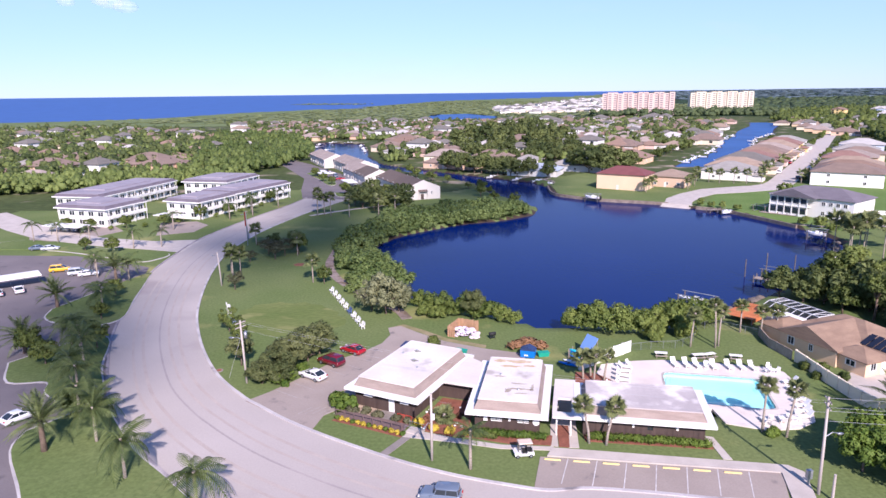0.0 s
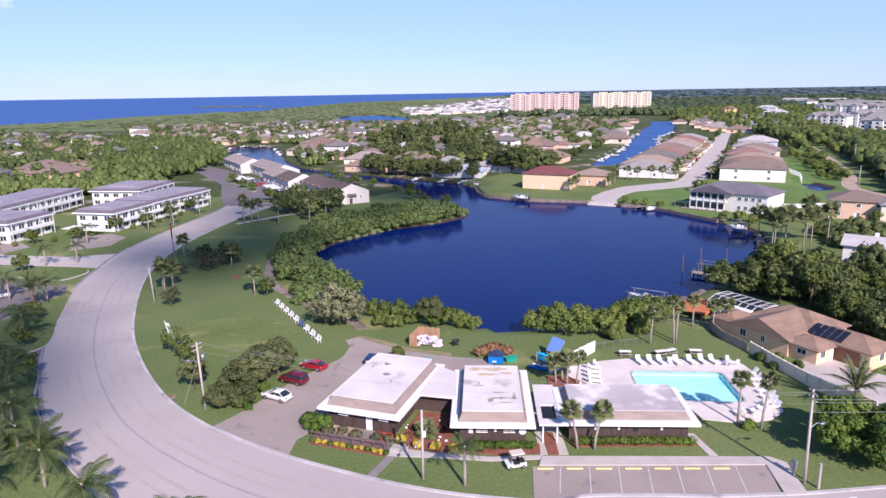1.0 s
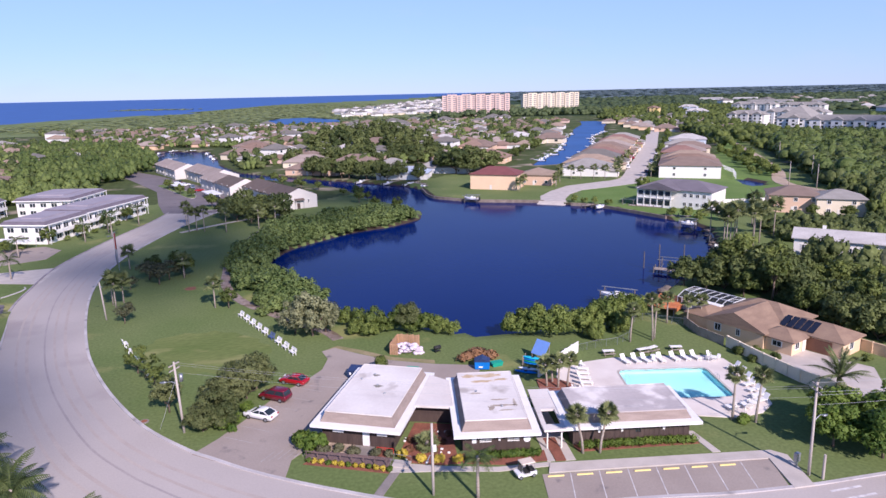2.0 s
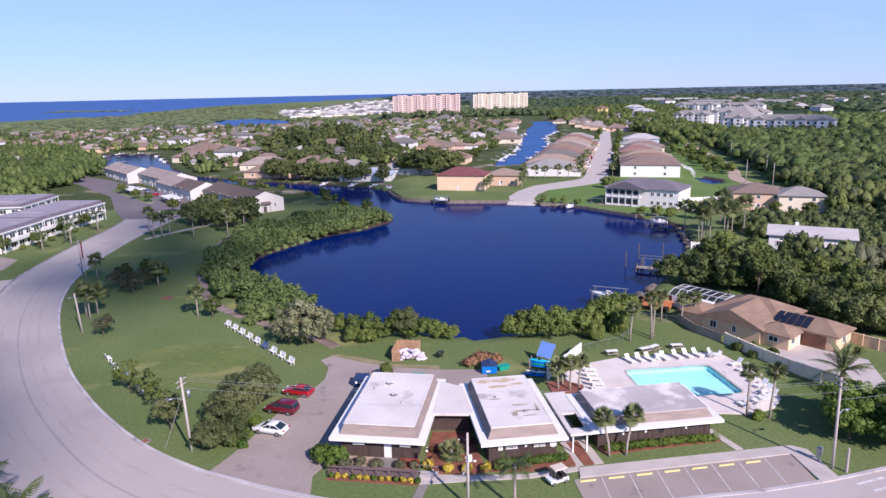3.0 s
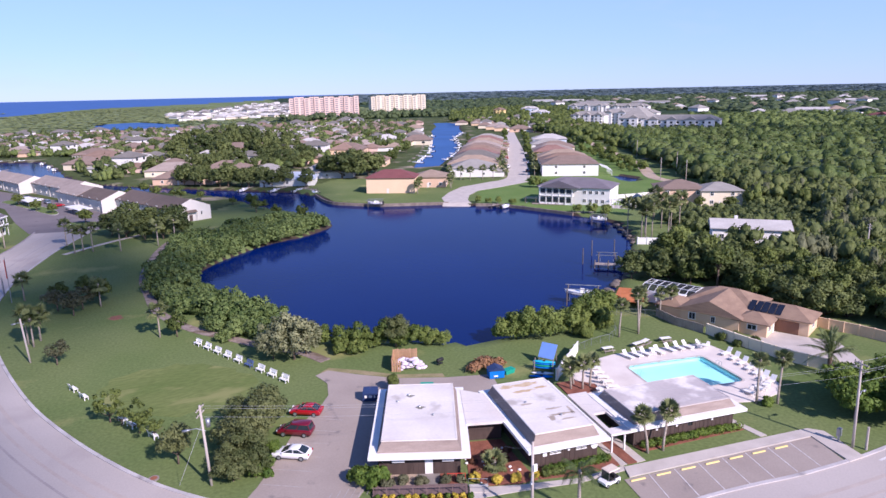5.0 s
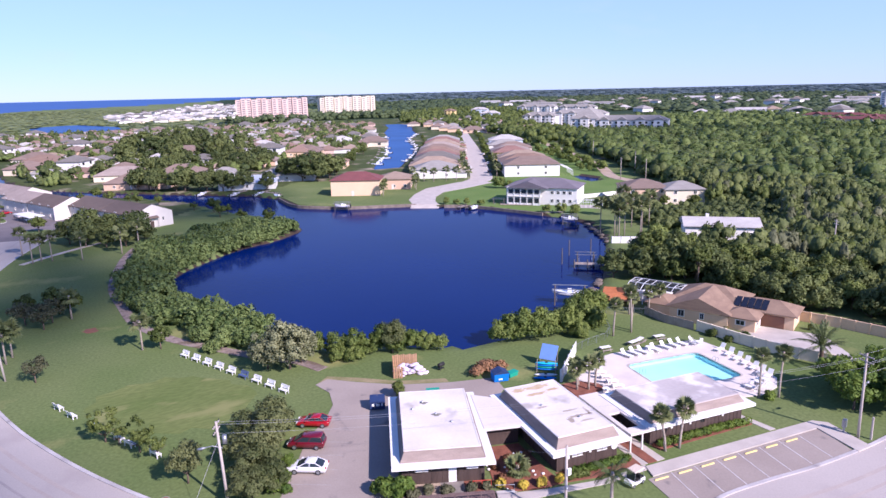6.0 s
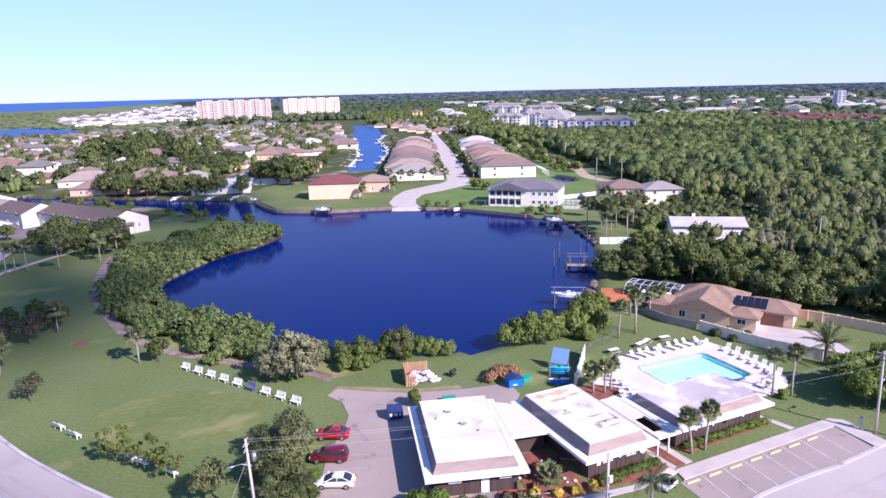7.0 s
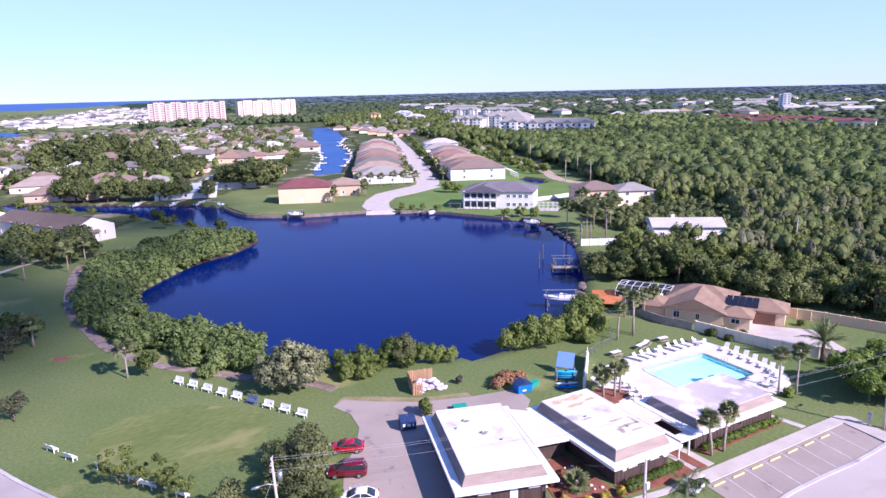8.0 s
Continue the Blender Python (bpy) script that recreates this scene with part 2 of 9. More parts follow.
LEAF_SHORE = leafy("shore_leaves", srgb(78, 98, 40), srgb(150, 162, 84))
LEAF_QUEEN = leafy("feather_fronds", srgb(60, 78, 42), srgb(118, 130, 76))
# green leaves with the blue-grey of distance haze mixed into their colour
LEAF_HAZED = leafy("hazed_leaves", srgb(88, 106, 114), srgb(114, 130, 136))
LEAF_ASH = leafy("ashen_leaves", srgb(78, 86, 60), srgb(128, 132, 98))
LEAF_RED = leafy("russet_leaves", srgb(104, 74, 56), srgb(156, 112, 82))
LEAF_BRUSH = leafy("dry_brush", srgb(112, 88, 68), srgb(176, 136, 98))
LEAF_PALM = leafy("palm_fronds", srgb(76, 90, 52), srgb(146, 152, 100), 0.25)
LEAF_DATE = leafy("date_palm_fronds", srgb(64, 80, 46), srgb(128, 138, 86), 0.2)


# ---- mesh helpers ----
class Shape:
    """Vertices and faces of one mesh in the making."""

    def __init__(self):
        self.v, self.f = [], []

    def add(self, verts, faces):
        k = len(self.v)
        self.v += [tuple(p) for p in verts]
        self.f += [tuple(i + k for i in f) for f in faces]
        return self

    def prism(self, poly, z0, z1, top=None):
        """A column over a polygon; top: the polygon of its upper end, if another."""
        n, up = len(poly), top or poly
        area = sum(poly[i][0] * poly[(i + 1) % n][1] - poly[(i + 1) % n][0] * poly[i][1] for i in range(n))
        if area < 0:
            poly, up = list(reversed(poly)), list(reversed(up))
        vs = [(x, y, z0) for x, y in poly] + [(x, y, z1) for x, y in up]
        fs = [(i, (i + 1) % n, n + (i + 1) % n, n + i) for i in range(n)]
        return self.add(vs, fs + [tuple(range(n - 1, -1, -1)), tuple(range(n, 2 * n))])

    def box(self, x0, x1, y0, y1, z0, z1):
        return self.prism([(x0, y0), (x1, y0), (x1, y1), (x0, y1)], z0, z1)

    def tube(self, points, radii, n=8):
        """A round bar along points."""
        pts = [Vector(p) for p in points]
        rs = radii if isinstance(radii, (list, tuple)) else [radii] * len(pts)
        vs, fs = [], []
        for i, (p, r) in enumerate(zip(pts, rs)):
            d = (pts[min(i + 1, len(pts) - 1)] - pts[max(i - 1, 0)]).normalized()
            a = d.orthogonal().normalized() if abs(d.z) < 0.95 else Vector((1, 0, 0))
            a = (a - d * a.dot(d)).normalized()
            b = d.cross(a)
            vs += [p + a * (r * math.cos(2 * math.pi * k / n)) + b * (r * math.sin(2 * math.pi * k / n)) for k in range(n)]
        for i in range(len(pts) - 1):
            fs += [(i * n + k, i * n + (k + 1) % n, (i + 1) * n + (k + 1) % n, (i + 1) * n + k) for k in range(n)]
        fs += [tuple(range(n - 1, -1, -1)), tuple(range((len(pts) - 1) * n, len(pts) * n))]
        return self.add(vs, fs)

    def beam(self, p, q, w, h):
        """A square bar from p to q."""
        p, q = Vector(p), Vector(q)
        d = (q - p).normalized()
        s = d.cross(Vector((0, 0, 1)))
        s = s.normalized() if s.length > 1e-4 else Vector((1, 0, 0))
        u = s.cross(d)
        vs = [e + s * a * w / 2 + u * b * h / 2 for e in (p, q) for a, b in ((-1, -1), (1, -1), (1, 1), (-1, 1))]
        return self.add(vs, [(0, 1, 2, 3), (7, 6, 5, 4), (0, 4, 5, 1), (1, 5, 6, 2), (2, 6, 7, 3), (3, 7, 4, 0)])

    def loft(self, rings, cap=True):
        """Skin over rings of equally many points."""
        n = len(rings[0])
        vs = [p for r in rings for p in r]
        fs = [(i * n + k, i * n + (k + 1) % n, (i + 1) * n + (k + 1) % n, (i + 1) * n + k) for i in range(len(rings) - 1) for k in range(n)]
        if cap:
            fs += [tuple(range(n - 1, -1, -1)), tuple(range((len(rings) - 1) * n, len(rings) * n))]
        return self.add(vs, fs)

    def mesh(self, name, smooth=False):
        me = bpy.data.meshes.new(name)
        me.from_pydata(self.v, [], self.f)
        if smooth:
            me.polygons.foreach_set("use_smooth", [True] * len(me.polygons))
        me.update()
        return me


def loose_mesh(name, verts, normals=None):
    """A mesh of loose faces from an array of shape (n, corners, 3); normals: one soft normal a face."""
    n, c = verts.shape[:2]
    me = bpy.data.meshes.new(name)
    me.vertices.add(n * c)
    me.vertices.foreach_set("co", np.ascontiguousarray(verts, dtype=np.float32).ravel())
    me.loops.add(n * c)
    me.loops.foreach_set("vertex_index", np.arange(n * c, dtype=np.int32))
    me.polygons.add(n)
    me.polygons.foreach_set("loop_start", np.arange(0, n * c, c, dtype=np.int32))
    me.polygons.foreach_set("loop_total", np.full(n, c, dtype=np.int32))
    me.update(calc_edges=True)
    if normals is not None:
        me.polygons.foreach_set("use_smooth", [True] * n)
        me.normals_split_custom_set_from_vertices(np.repeat(normals, c, 0).tolist())
    return me


def thing(name, x, y, z=0.0, rot=0.0, label="", category="", group="", kind=""):
    e = new(name)
    e.empty_display_size = 0.2
    e.matrix_basis = pose(x, y, z, 0, 0, rot)
    return tagged(e, label, category, group, kind)


def part(name, shape, material, parent, label="", smooth=False, at=None):
    me = shape if isinstance(shape, bpy.types.Mesh) else shape.mesh(name, smooth)
    if material and not me.materials:
        me.materials.append(material)
    ob = new(name, me)
    ob.parent = parent
    if at:
        ob.matrix_basis = at
    return tagged(ob, label)


def solid(name, shape, material, label="", category="", group="", kind="", smooth=False):
    """A thing of one mesh."""
    me = shape if isinstance(shape, bpy.types.Mesh) else shape.mesh(name, smooth)
    me.materials.append(material)
    return tagged(new(name, me), label, category, group, kind)


def curve(points, per=6):
    """A smooth line through points."""
    p = [np.array(q, float) for q in points]
    p = [2 * p[0] - p[1]] + p + [2 * p[-1] - p[-2]]
    out = []
    for i in range(1, len(p) - 2):
        for k in range(per):
            t = k / per
            out.append(0.5 * (2 * p[i] + (p[i + 1] - p[i - 1]) * t + (2 * p[i - 1] - 5 * p[i] + 4 * p[i + 1] - p[i + 2]) * t * t + (3 * p[i] - p[i - 1] - 3 * p[i + 1] + p[i + 2]) * t ** 3))
    out.append(p[-2])
    return [tuple(float(c) for c in q) for q in out]


def strip(line, w0, w1, z0, z1):
    """A ribbon with depth beside a line, from w0 to w1 to its left."""
    pts = [np.array(p[:2]) for p in line]
    a, b = [], []
    for i, p in enumerate(pts):
        d = pts[min(i + 1, len(pts) - 1)] - pts[max(i - 1, 0)]
        d = d / (np.linalg.norm(d) + 1e-9)
        nrm = np.array([-d[1], d[0]])
        a.append(p + nrm * w0), b.append(p + nrm * w1)
    rings = [[(*p, z0), (*q, z0), (*q, z1), (*p, z1)] for p, q in zip(a, b)]
    return Shape().loft([r[::-1] for r in rings])


def inside(poly, x, y):
    p = np.array(poly, float)
    x, y = np.asarray(x, float), np.asarray(y, float)
    c = np.zeros(x.shape, bool)
    for (ax, ay), (bx, by) in zip(p, np.roll(p, -1, 0)):
        hit = ((ay > y) != (by > y)) & (x < (bx - ax) * (y - ay) / (by - ay + 1e-12) + ax)
        c ^= hit
    return c


def shore_distance(poly, x, y):
    """Signed distance to a polygon's edge, positive inside."""
    p = np.array(poly, float)
    best = np.full(x.shape, 1e12)
    for a, b in zip(p, np.roll(p, -1, 0)):
        d = b - a
        t = np.clip(((x - a[0]) * d[0] + (y - a[1]) * d[1]) / (d @ d + 1e-12), 0, 1)
        best = np.minimum(best, (x - a[0] - t * d[0]) ** 2 + (y - a[1] - t * d[1]) ** 2)
    return np.where(inside(poly, x, y), 1, -1) * np.sqrt(best)
# ---- land and water ----
LAKE_P = [p[:2] for p in curve([(21, 229), (11, 220.5), (0, 215.6), (-9, 208), (-20, 196), (-25, 182), (-24.5, 172), (-21, 160.5), (-15, 151), (-12.5, 140), (-10, 132),
          (-6, 128), (-1, 125.5), (6.6, 121.5), (11, 118), (16, 115.5), (20, 116), (32, 115), (43, 120.5), (49, 124.5), (62.5, 136), (80, 153.5), (94, 169.5), (103, 185),
          (103, 197), (101, 206), (95, 222), (89, 236), (81, 242), (75.2, 249.5), (63, 255), (51, 260), (42, 268), (35.4, 277), (36, 300)], 4)]
LAKE_P += [(31, 314), (20, 325), (5, 340), (-20, 365), (-50, 400), (-66, 450), (-70, 480), (-85, 560), (-125, 580), (-125, 520), (-98, 475), (-82, 440), (-64, 398), (-38, 366),
           (-10, 336), (4, 312), (8, 292), (12, 278), (20, 262), (26, 245), (24, 233)]
CANAL_P = [p[:2] for p in curve([(112, 370), (124, 395), (156, 444), (182, 498), (206, 558), (234, 608), (270, 690), (318, 780), (352, 862), (372, 832), (308, 700), (276, 630), (234, 568), (212, 517), (180, 454), (146, 400), (128, 372)], 3)]
POND_P = [(-40, 980), (10, 960), (45, 1010), (50, 1150), (0, 1300), (-60, 1260), (-70, 1100)]
BASIN_P = [(172, 258), (177, 260), (182, 268), (184, 280), (179, 284), (175, 272)]
SEA_P = [(-6000, 650), (-1500, 930), (-746, 1080), (-640, 1120), (-555, 1160), (-500, 1500), (-420, 1640), (-380, 1760), (-300, 1700), (-250, 1830), (-300, 1950), (-215, 2230),
         (-130, 2500), (-60, 2640), (143, 2780), (480, 3150), (822, 3640), (1400, 4150), (1950, 4450), (2400, 6200), (-6000, 6200)]
WATER_Z = -0.9


def far_rise(x, y):
    """The sheet climbs gently far out, so that its rim meets the horizon."""
    r = np.hypot(x, y)
    t = np.clip((r - 1700) / 3000, 0, 1)
    return 27.0 * t * t * (3 - 2 * t)


def steps(knots):
    """Grid lines from (start, end, step) stretches."""
    out = []
    for a, b, s in knots:
        out += list(np.linspace(a, b, max(1, round((b - a) / s)), endpoint=False))
    return np.array(out + [knots[-1][1]])


gx = steps([(-4900, -1500, 300), (-1500, -600, 60), (-600, -150, 15), (-150, 150, 2.4), (150, 350, 5), (350, 900, 25), (900, 4900, 250)])
gy = steps([(-1200, -100, 220), (-100, 50, 25), (50, 270, 2.4), (270, 420, 3), (420, 820, 6), (820, 1400, 20), (1400, 2800, 50), (2800, 4900, 180)])
GX, GY = np.meshgrid(gx, gy)
sd = np.maximum.reduce([shore_distance(p, GX, GY) for p in (LAKE_P, CANAL_P, POND_P, SEA_P, BASIN_P)])
POOL_P = [(29.2, 95.1), (42.2, 92.8), (40.7, 82.9), (27.2, 85.4)]
GZ = -3.0 * np.clip((sd + 0.75) / 2.5, 0, 1) + far_rise(GX, GY) + 0.008 * np.sin(GX * 0.31) * np.sin(GY * 0.27)
GZ = np.where(shore_distance(POOL_P, GX, GY) > -1.4, -4.0, GZ)
nx, ny = len(gx), len(gy)
idx = np.arange(nx * ny).reshape(ny, nx)
faces = np.stack([idx[:-1, :-1], idx[:-1, 1:], idx[1:, 1:], idx[1:, :-1]], -1).reshape(-1, 4)
me = bpy.data.meshes.new("ground")
me.from_pydata(np.stack([GX, GY, GZ], -1).reshape(-1, 3).tolist(), [], faces.tolist())
fx, fy = GX.ravel()[faces].mean(1), GY.ravel()[faces].mean(1)
fsd = sd.ravel()[faces].mean(1)
FLATS_P = [(-900, 950), (-300, 880), (-60, 930), (100, 960), (180, 1250), (300, 1500), (420, 2000), (800, 4300), (700, 4900), (-900, 4900)]
LAWN_P = [(-160, 40), (190, 40), (190, 210), (215, 262), (240, 330), (285, 410), (345, 515), (350, 545), (313, 495), (233, 380), (150, 300), (60, 345), (-30, 262), (-60, 300), (-160, 240)]
kind_of = np.full(len(faces), 2)
kind_of[np.hypot(fx, fy) < 1100] = 1
kind_of[inside(FLATS_P, fx, fy)] = 3
kind_of[inside(LAWN_P, fx, fy)] = 0
LUSH_P = [(84, 243), (90, 237), (101, 207), (112, 196), (126, 204), (136, 232), (172, 226), (192, 256), (226, 330), (276, 412), (345, 518), (350, 545), (313, 495), (233, 380), (180, 304), (150, 300), (100, 272)]
kind_of[inside(LUSH_P, fx, fy)] = 5
kind_of[(fsd > -0.9) & (np.hypot(fx, fy) < 900)] = 4
for m in (GRASS, LAND, FARWOOD, MANG_FLAT, SAND, LUSH):
    me.materials.append(m)
me.polygons.foreach_set("material_index", kind_of.astype(np.int32))
me.polygons.foreach_set("use_smooth", [True] * len(faces))
me.update()
tagged(new("ground", me), "grassy flat ground of lawns and woodland reaching the horizon", "ground", kind="structure")


def water_sheet(name, poly, material, z, label, grow=2.5):
    """Level water that reaches a little under its banks."""
    p = np.array(poly, float)
    keep = []
    n = len(p)
    area = np.sum(p[:, 0] * np.roll(p[:, 1], -1) - np.roll(p[:, 0], -1) * p[:, 1])
    for i in range(n):
        d = p[(i + 1) % n] - p[i - 1]
        d = d / (np.linalg.norm(d) + 1e-9)
        out = np.array([d[1], -d[0]]) * (1 if area > 0 else -1)
        keep.append((*(p[i] + out * grow), z))
    if area < 0:
        keep.reverse()
    return solid(name, Shape().add(keep, [tuple(range(n))]), material, label, "water", kind="structure")


water_sheet("lake", LAKE_P, LAKE, WATER_Z, "deep blue calm lake water with faint ripples")
water_sheet("canal", CANAL_P, CANALW, WATER_Z, "blue canal between rows of waterfront houses", 4)
water_sheet("far_pond", POND_P, CANALW, WATER_Z, "blue lagoon among mangrove flats", 6)
water_sheet("small_pond", BASIN_P, LAKE, WATER_Z, "small dark pond in a lawn")
sx = steps([(-4900, -1500, 200), (-1500, 2400, 100)])
sy = steps([(550, 3000, 100), (3000, 4900, 100)])
SX, SY = np.meshgrid(sx, sy)
sidx = np.arange(SX.size).reshape(SX.shape)
sf = np.stack([sidx[:-1, :-1], sidx[:-1, 1:], sidx[1:, 1:], sidx[1:, :-1]], -1).reshape(-1, 4)
sea_sh = Shape().add(np.stack([SX, SY, far_rise(SX, SY) - 1.6], -1).reshape(-1, 3).tolist(), sf.tolist())
solid("sea", sea_sh, SEA, "bright blue open sea out to the horizon", "water", kind="structure", smooth=True)

# ---- the road, its kerbs and the paved lots ----
IN_KERB = curve([(150, 70), (90, 64), (60, 62.3), (40, 62.0), (34, 62.1), (26, 62.7), (19.5, 63.7), (13, 64.4), (8.5, 64.0), (4.4, 64.9), (-1.7, 66.8), (-8.3, 69.8), (-15.6, 74.0), (-20.1, 76.9),
                 (-24, 79.7), (-28, 83.1), (-31.5, 86.2), (-37.6, 93.3), (-43.3, 102.6), (-48.6, 113.4), (-53.2, 125.0), (-58.3, 142.5), (-62.2, 160), (-64, 175), (-64, 190), (-62.2, 207),
                 (-56.5, 234), (-51, 252), (-46.9, 264)], 5)
OUT_KERB = curve([(150, 54), (90, 49), (60, 47.0), (40, 46.6), (34, 46.6), (26, 46.8), (17, 47.4), (8, 48.4), (0, 50.0), (-8, 52.2), (-15, 55.0), (-21, 58.0), (-27, 61.6), (-31.7, 65.1),
                  (-36, 69.0), (-39.6, 72.6), (-43.5, 77.0), (-49.5, 85.0), (-56.8, 98.5), (-62.5, 111), (-67.5, 125.0), (-72, 139.5), (-75.6, 156), (-77, 170), (-78, 188), (-76, 206),
                  (-72, 228), (-67, 250), (-64.3, 269)], 5)
road = Shape()
n = len(IN_KERB)
road.add([(*p, 0.03) for p in IN_KERB] + [(*p, 0.03) for p in OUT_KERB], [(i + 1, i, n + i, n + i + 1) for i in range(n - 1)])
solid("road", road, ASPHALT, "wide pale grey asphalt road in a long bend", "road", kind="structure")
solid("kerb_inner", strip(IN_KERB, 0.0, -0.45, -0.2, 0.15), KERB, "worn concrete kerb along the road", "kerb", kind="structure")
solid("kerb_outer", strip(OUT_KERB, 0.45, 0.0, -0.2, 0.15), surface("stained_kerb", srgb(134, 126, 130), srgb(176, 168, 170), rough=0.9, big=0.3, fine=4, vary=0.2, bump=0.1), "worn concrete kerb along the road", "kerb", kind="structure")


def slab(name, poly, z, material, label, category="pavement", z0=-0.25, smooth_per=0, kind="structure"):
    poly = [p[:2] for p in (curve(list(poly) + [poly[0]], smooth_per)[:-1] if smooth_per else poly)]
    return solid(name, Shape().prism(poly, z0, z), material, label, category, kind=kind)


slab("parking_front", [(7.0, 64.2), (8.4, 71.0), (34.6, 67.85), (32.9, 62.3), (26, 62.8), (19.5, 63.8), (13, 64.5)], 0.05, LOT, "grey asphalt parking bay with painted stalls")
slab("drive_side", [(-30.6, 85.0), (-27.9, 88.2), (-24.5, 93.3), (-20.9, 99.4), (-16.6, 103.8), (-14.4, 107), (-13.4, 111), (-14.2, 114.6), (-12, 115.6), (-8.6, 112.2), (-3.8, 108.0), (3, 104.6), (9.6, 102.4), (8.5, 98.5),
                   (4, 95), (-3, 97), (-8.5, 100.2), (-10.5, 95.6), (-15.2, 84.9), (-18.9, 80.9), (-19.6, 76.9), (-24, 80.0)], 0.05, LOT, "grey asphalt drive and car park beside the clubhouse")
slab("lot_condo", [(-66, 267), (-46.5, 263), (-38, 268), (-42, 300), (-58, 335), (-92, 398), (-120, 440), (-132, 432), (-104, 385), (-80, 330), (-72, 290)], 0.05, DARKLOT, "grey asphalt car park along a row of townhouses")
slab("lot_left", [(-140, 172), (-103, 170), (-85, 162), (-78, 158), (-72.4, 139.5), (-68, 125), (-63, 111), (-57, 98.5), (-50, 85), (-44.5, 78), (-46, 66), (-52, 40), (-150, 40)], 0.04, DARKLOT, "grey asphalt car park with grass islands")
slab("side_street", [(-76.6, 174), (-77, 190), (-90, 188), (-108, 193), (-122, 201), (-140, 214), (-168, 238), (-175, 230), (-146, 205), (-128, 192), (-104, 182), (-86, 177)], 0.05, CONC, "pale concrete side street")


def island(poly, label="mown grass island with a concrete kerb", per=4):
    line = [p[:2] for p in curve(list(poly) + [poly[0]], per)]
    c = np.mean(np.array(line), 0)
    inner = [tuple(c + (np.array(p) - c) * (1 - 0.35 / (np.linalg.norm(np.array(p) - c) + 1e-6))) for p in line[:-1]]
    solid("grass_island", Shape().prism(line[:-1], -0.2, 0.16), KERB, "concrete kerb round a grass island", "kerb", kind="structure")
    solid("grass_island_lawn", Shape().prism(inner, 0.0, 0.2), GRASS, label, "lawn", kind="structure")


island([(-82.5, 125), (-80, 119), (-71.5, 115), (-65.4, 118.6), (-68.8, 132), (-73.5, 148), (-75.5, 153), (-79, 141)])
island([(-73, 98), (-68.3, 90.6), (-62.3, 90.6), (-60.2, 87), (-54, 83), (-51.5, 86.5), (-57, 97), (-62.6, 109.5), (-68, 107)])
island([(-56, 76.2), (-54.6, 71), (-47.2, 61.5), (-40, 51), (-26, 57), (-31.5, 64.2), (-39.3, 71.6), (-46.5, 80.0), (-50.3, 84)])
island([(-140, 178), (-117, 177), (-100, 171), (-84, 163.5), (-79.5, 166), (-79, 172), (-90, 175), (-106, 181), (-130, 190)])

island([(-84, 352), (-80, 354), (-64, 322), (-60, 306), (-63, 305), (-72, 326)], "narrow grass island in a car park")
island([(-56, 282), (-47, 279), (-44, 272), (-52, 270)], "small grass island in a car park")

SEAM = [(a[0] * 0.55 + b[0] * 0.45, a[1] * 0.55 + b[1] * 0.45) for a, b in zip(IN_KERB, OUT_KERB)]
solid("road_seam", strip(SEAM[50:], -0.14, 0.14, 0.0, 0.036), surface("tar_seam", srgb(156, 148, 146), srgb(172, 163, 158), big=0.2, fine=3, vary=0.15), "dark worn seam along the road", "road marking", kind="structure")
WEAR = surface("tyre_wear", srgb(171, 160, 152), srgb(182, 171, 162), rough=0.9, big=0.3, fine=4, vary=0.1, bump=0.05)
for f_, w_ in ((0.22, 0.5), (0.34, 0.4), (0.64, 0.5), (0.75, 0.4)):
    band = [(a[0] * (1 - f_) + b[0] * f_, a[1] * (1 - f_) + b[1] * f_) for a, b in zip(IN_KERB, OUT_KERB)]
    solid("wheel_track", strip(band[4:], -w_ / 2, w_ / 2, 0.0, 0.034), WEAR, "faint darker wheel track worn along the road", "road marking", kind="structure")
FADED = surface("faded_line_paint", srgb(178, 172, 168), srgb(150, 144, 140), rough=0.85, big=1.5, fine=9, vary=0.15, bump=0)
# painted lines and wheel stops of the front bay: the stalls run towards the clubhouse
BAY_A, BAY_B = np.array([9.6, 70.9]), np.array([34.1, 67.8])
bay_u = (BAY_B - BAY_A) / np.linalg.norm(BAY_B - BAY_A)
bay_v = np.array([bay_u[1], -bay_u[0]])
bay_deg = math.degrees(math.atan2(bay_u[1], bay_u[0]))
lot_lines = thing("stall_lines", *BAY_A, 0.054, bay_deg, "thin white painted stall lines on asphalt", "road marking", kind="structure")
line_me = Shape().box(-0.05, 0.05, -5.3, 0.0, 0, 0.006).mesh("stall_line")
stop_me = Shape().loft([[(x, -0.09 * s, 0), (x, 0.09 * s, 0), (x, 0.06 * s, 0.13 * s), (x, -0.06 * s, 0.13 * s)] for x, s in ((-0.92, 0.8), (-0.86, 1), (0.86, 1), (0.92, 0.8))]).mesh("wheel_stop")
for k in range(7):
    part("stall_line", line_me, LINE, lot_lines, at=pose(1.96 + k * 3.27, -0.1, 0, 0, 0, -8.7))
for k in range(7):
    p = BAY_A + bay_u * (0.2 + k * 3.27) + bay_v * 0.6
    w = new("wheel_stop", stop_me)
    if not stop_me.materials:
        stop_me.materials.append(YELLOW)
    w.matrix_basis = pose(p[0], p[1], 0.05, 0, 0, bay_deg)
    tagged(w, "low yellow-painted concrete wheel stop", "wheel stop", "wheel stops of the front bay")
solid("front_walk", Shape().prism([(9.2, 71.05), (10.0, 72.9), (35.8, 69.4), (37.0, 68.0), (35.6, 62.0), (33.2, 62.1), (34.5, 67.9)], -0.2, 0.17), CONC, "pale concrete pavement along the bay", "pavement", kind="structure")
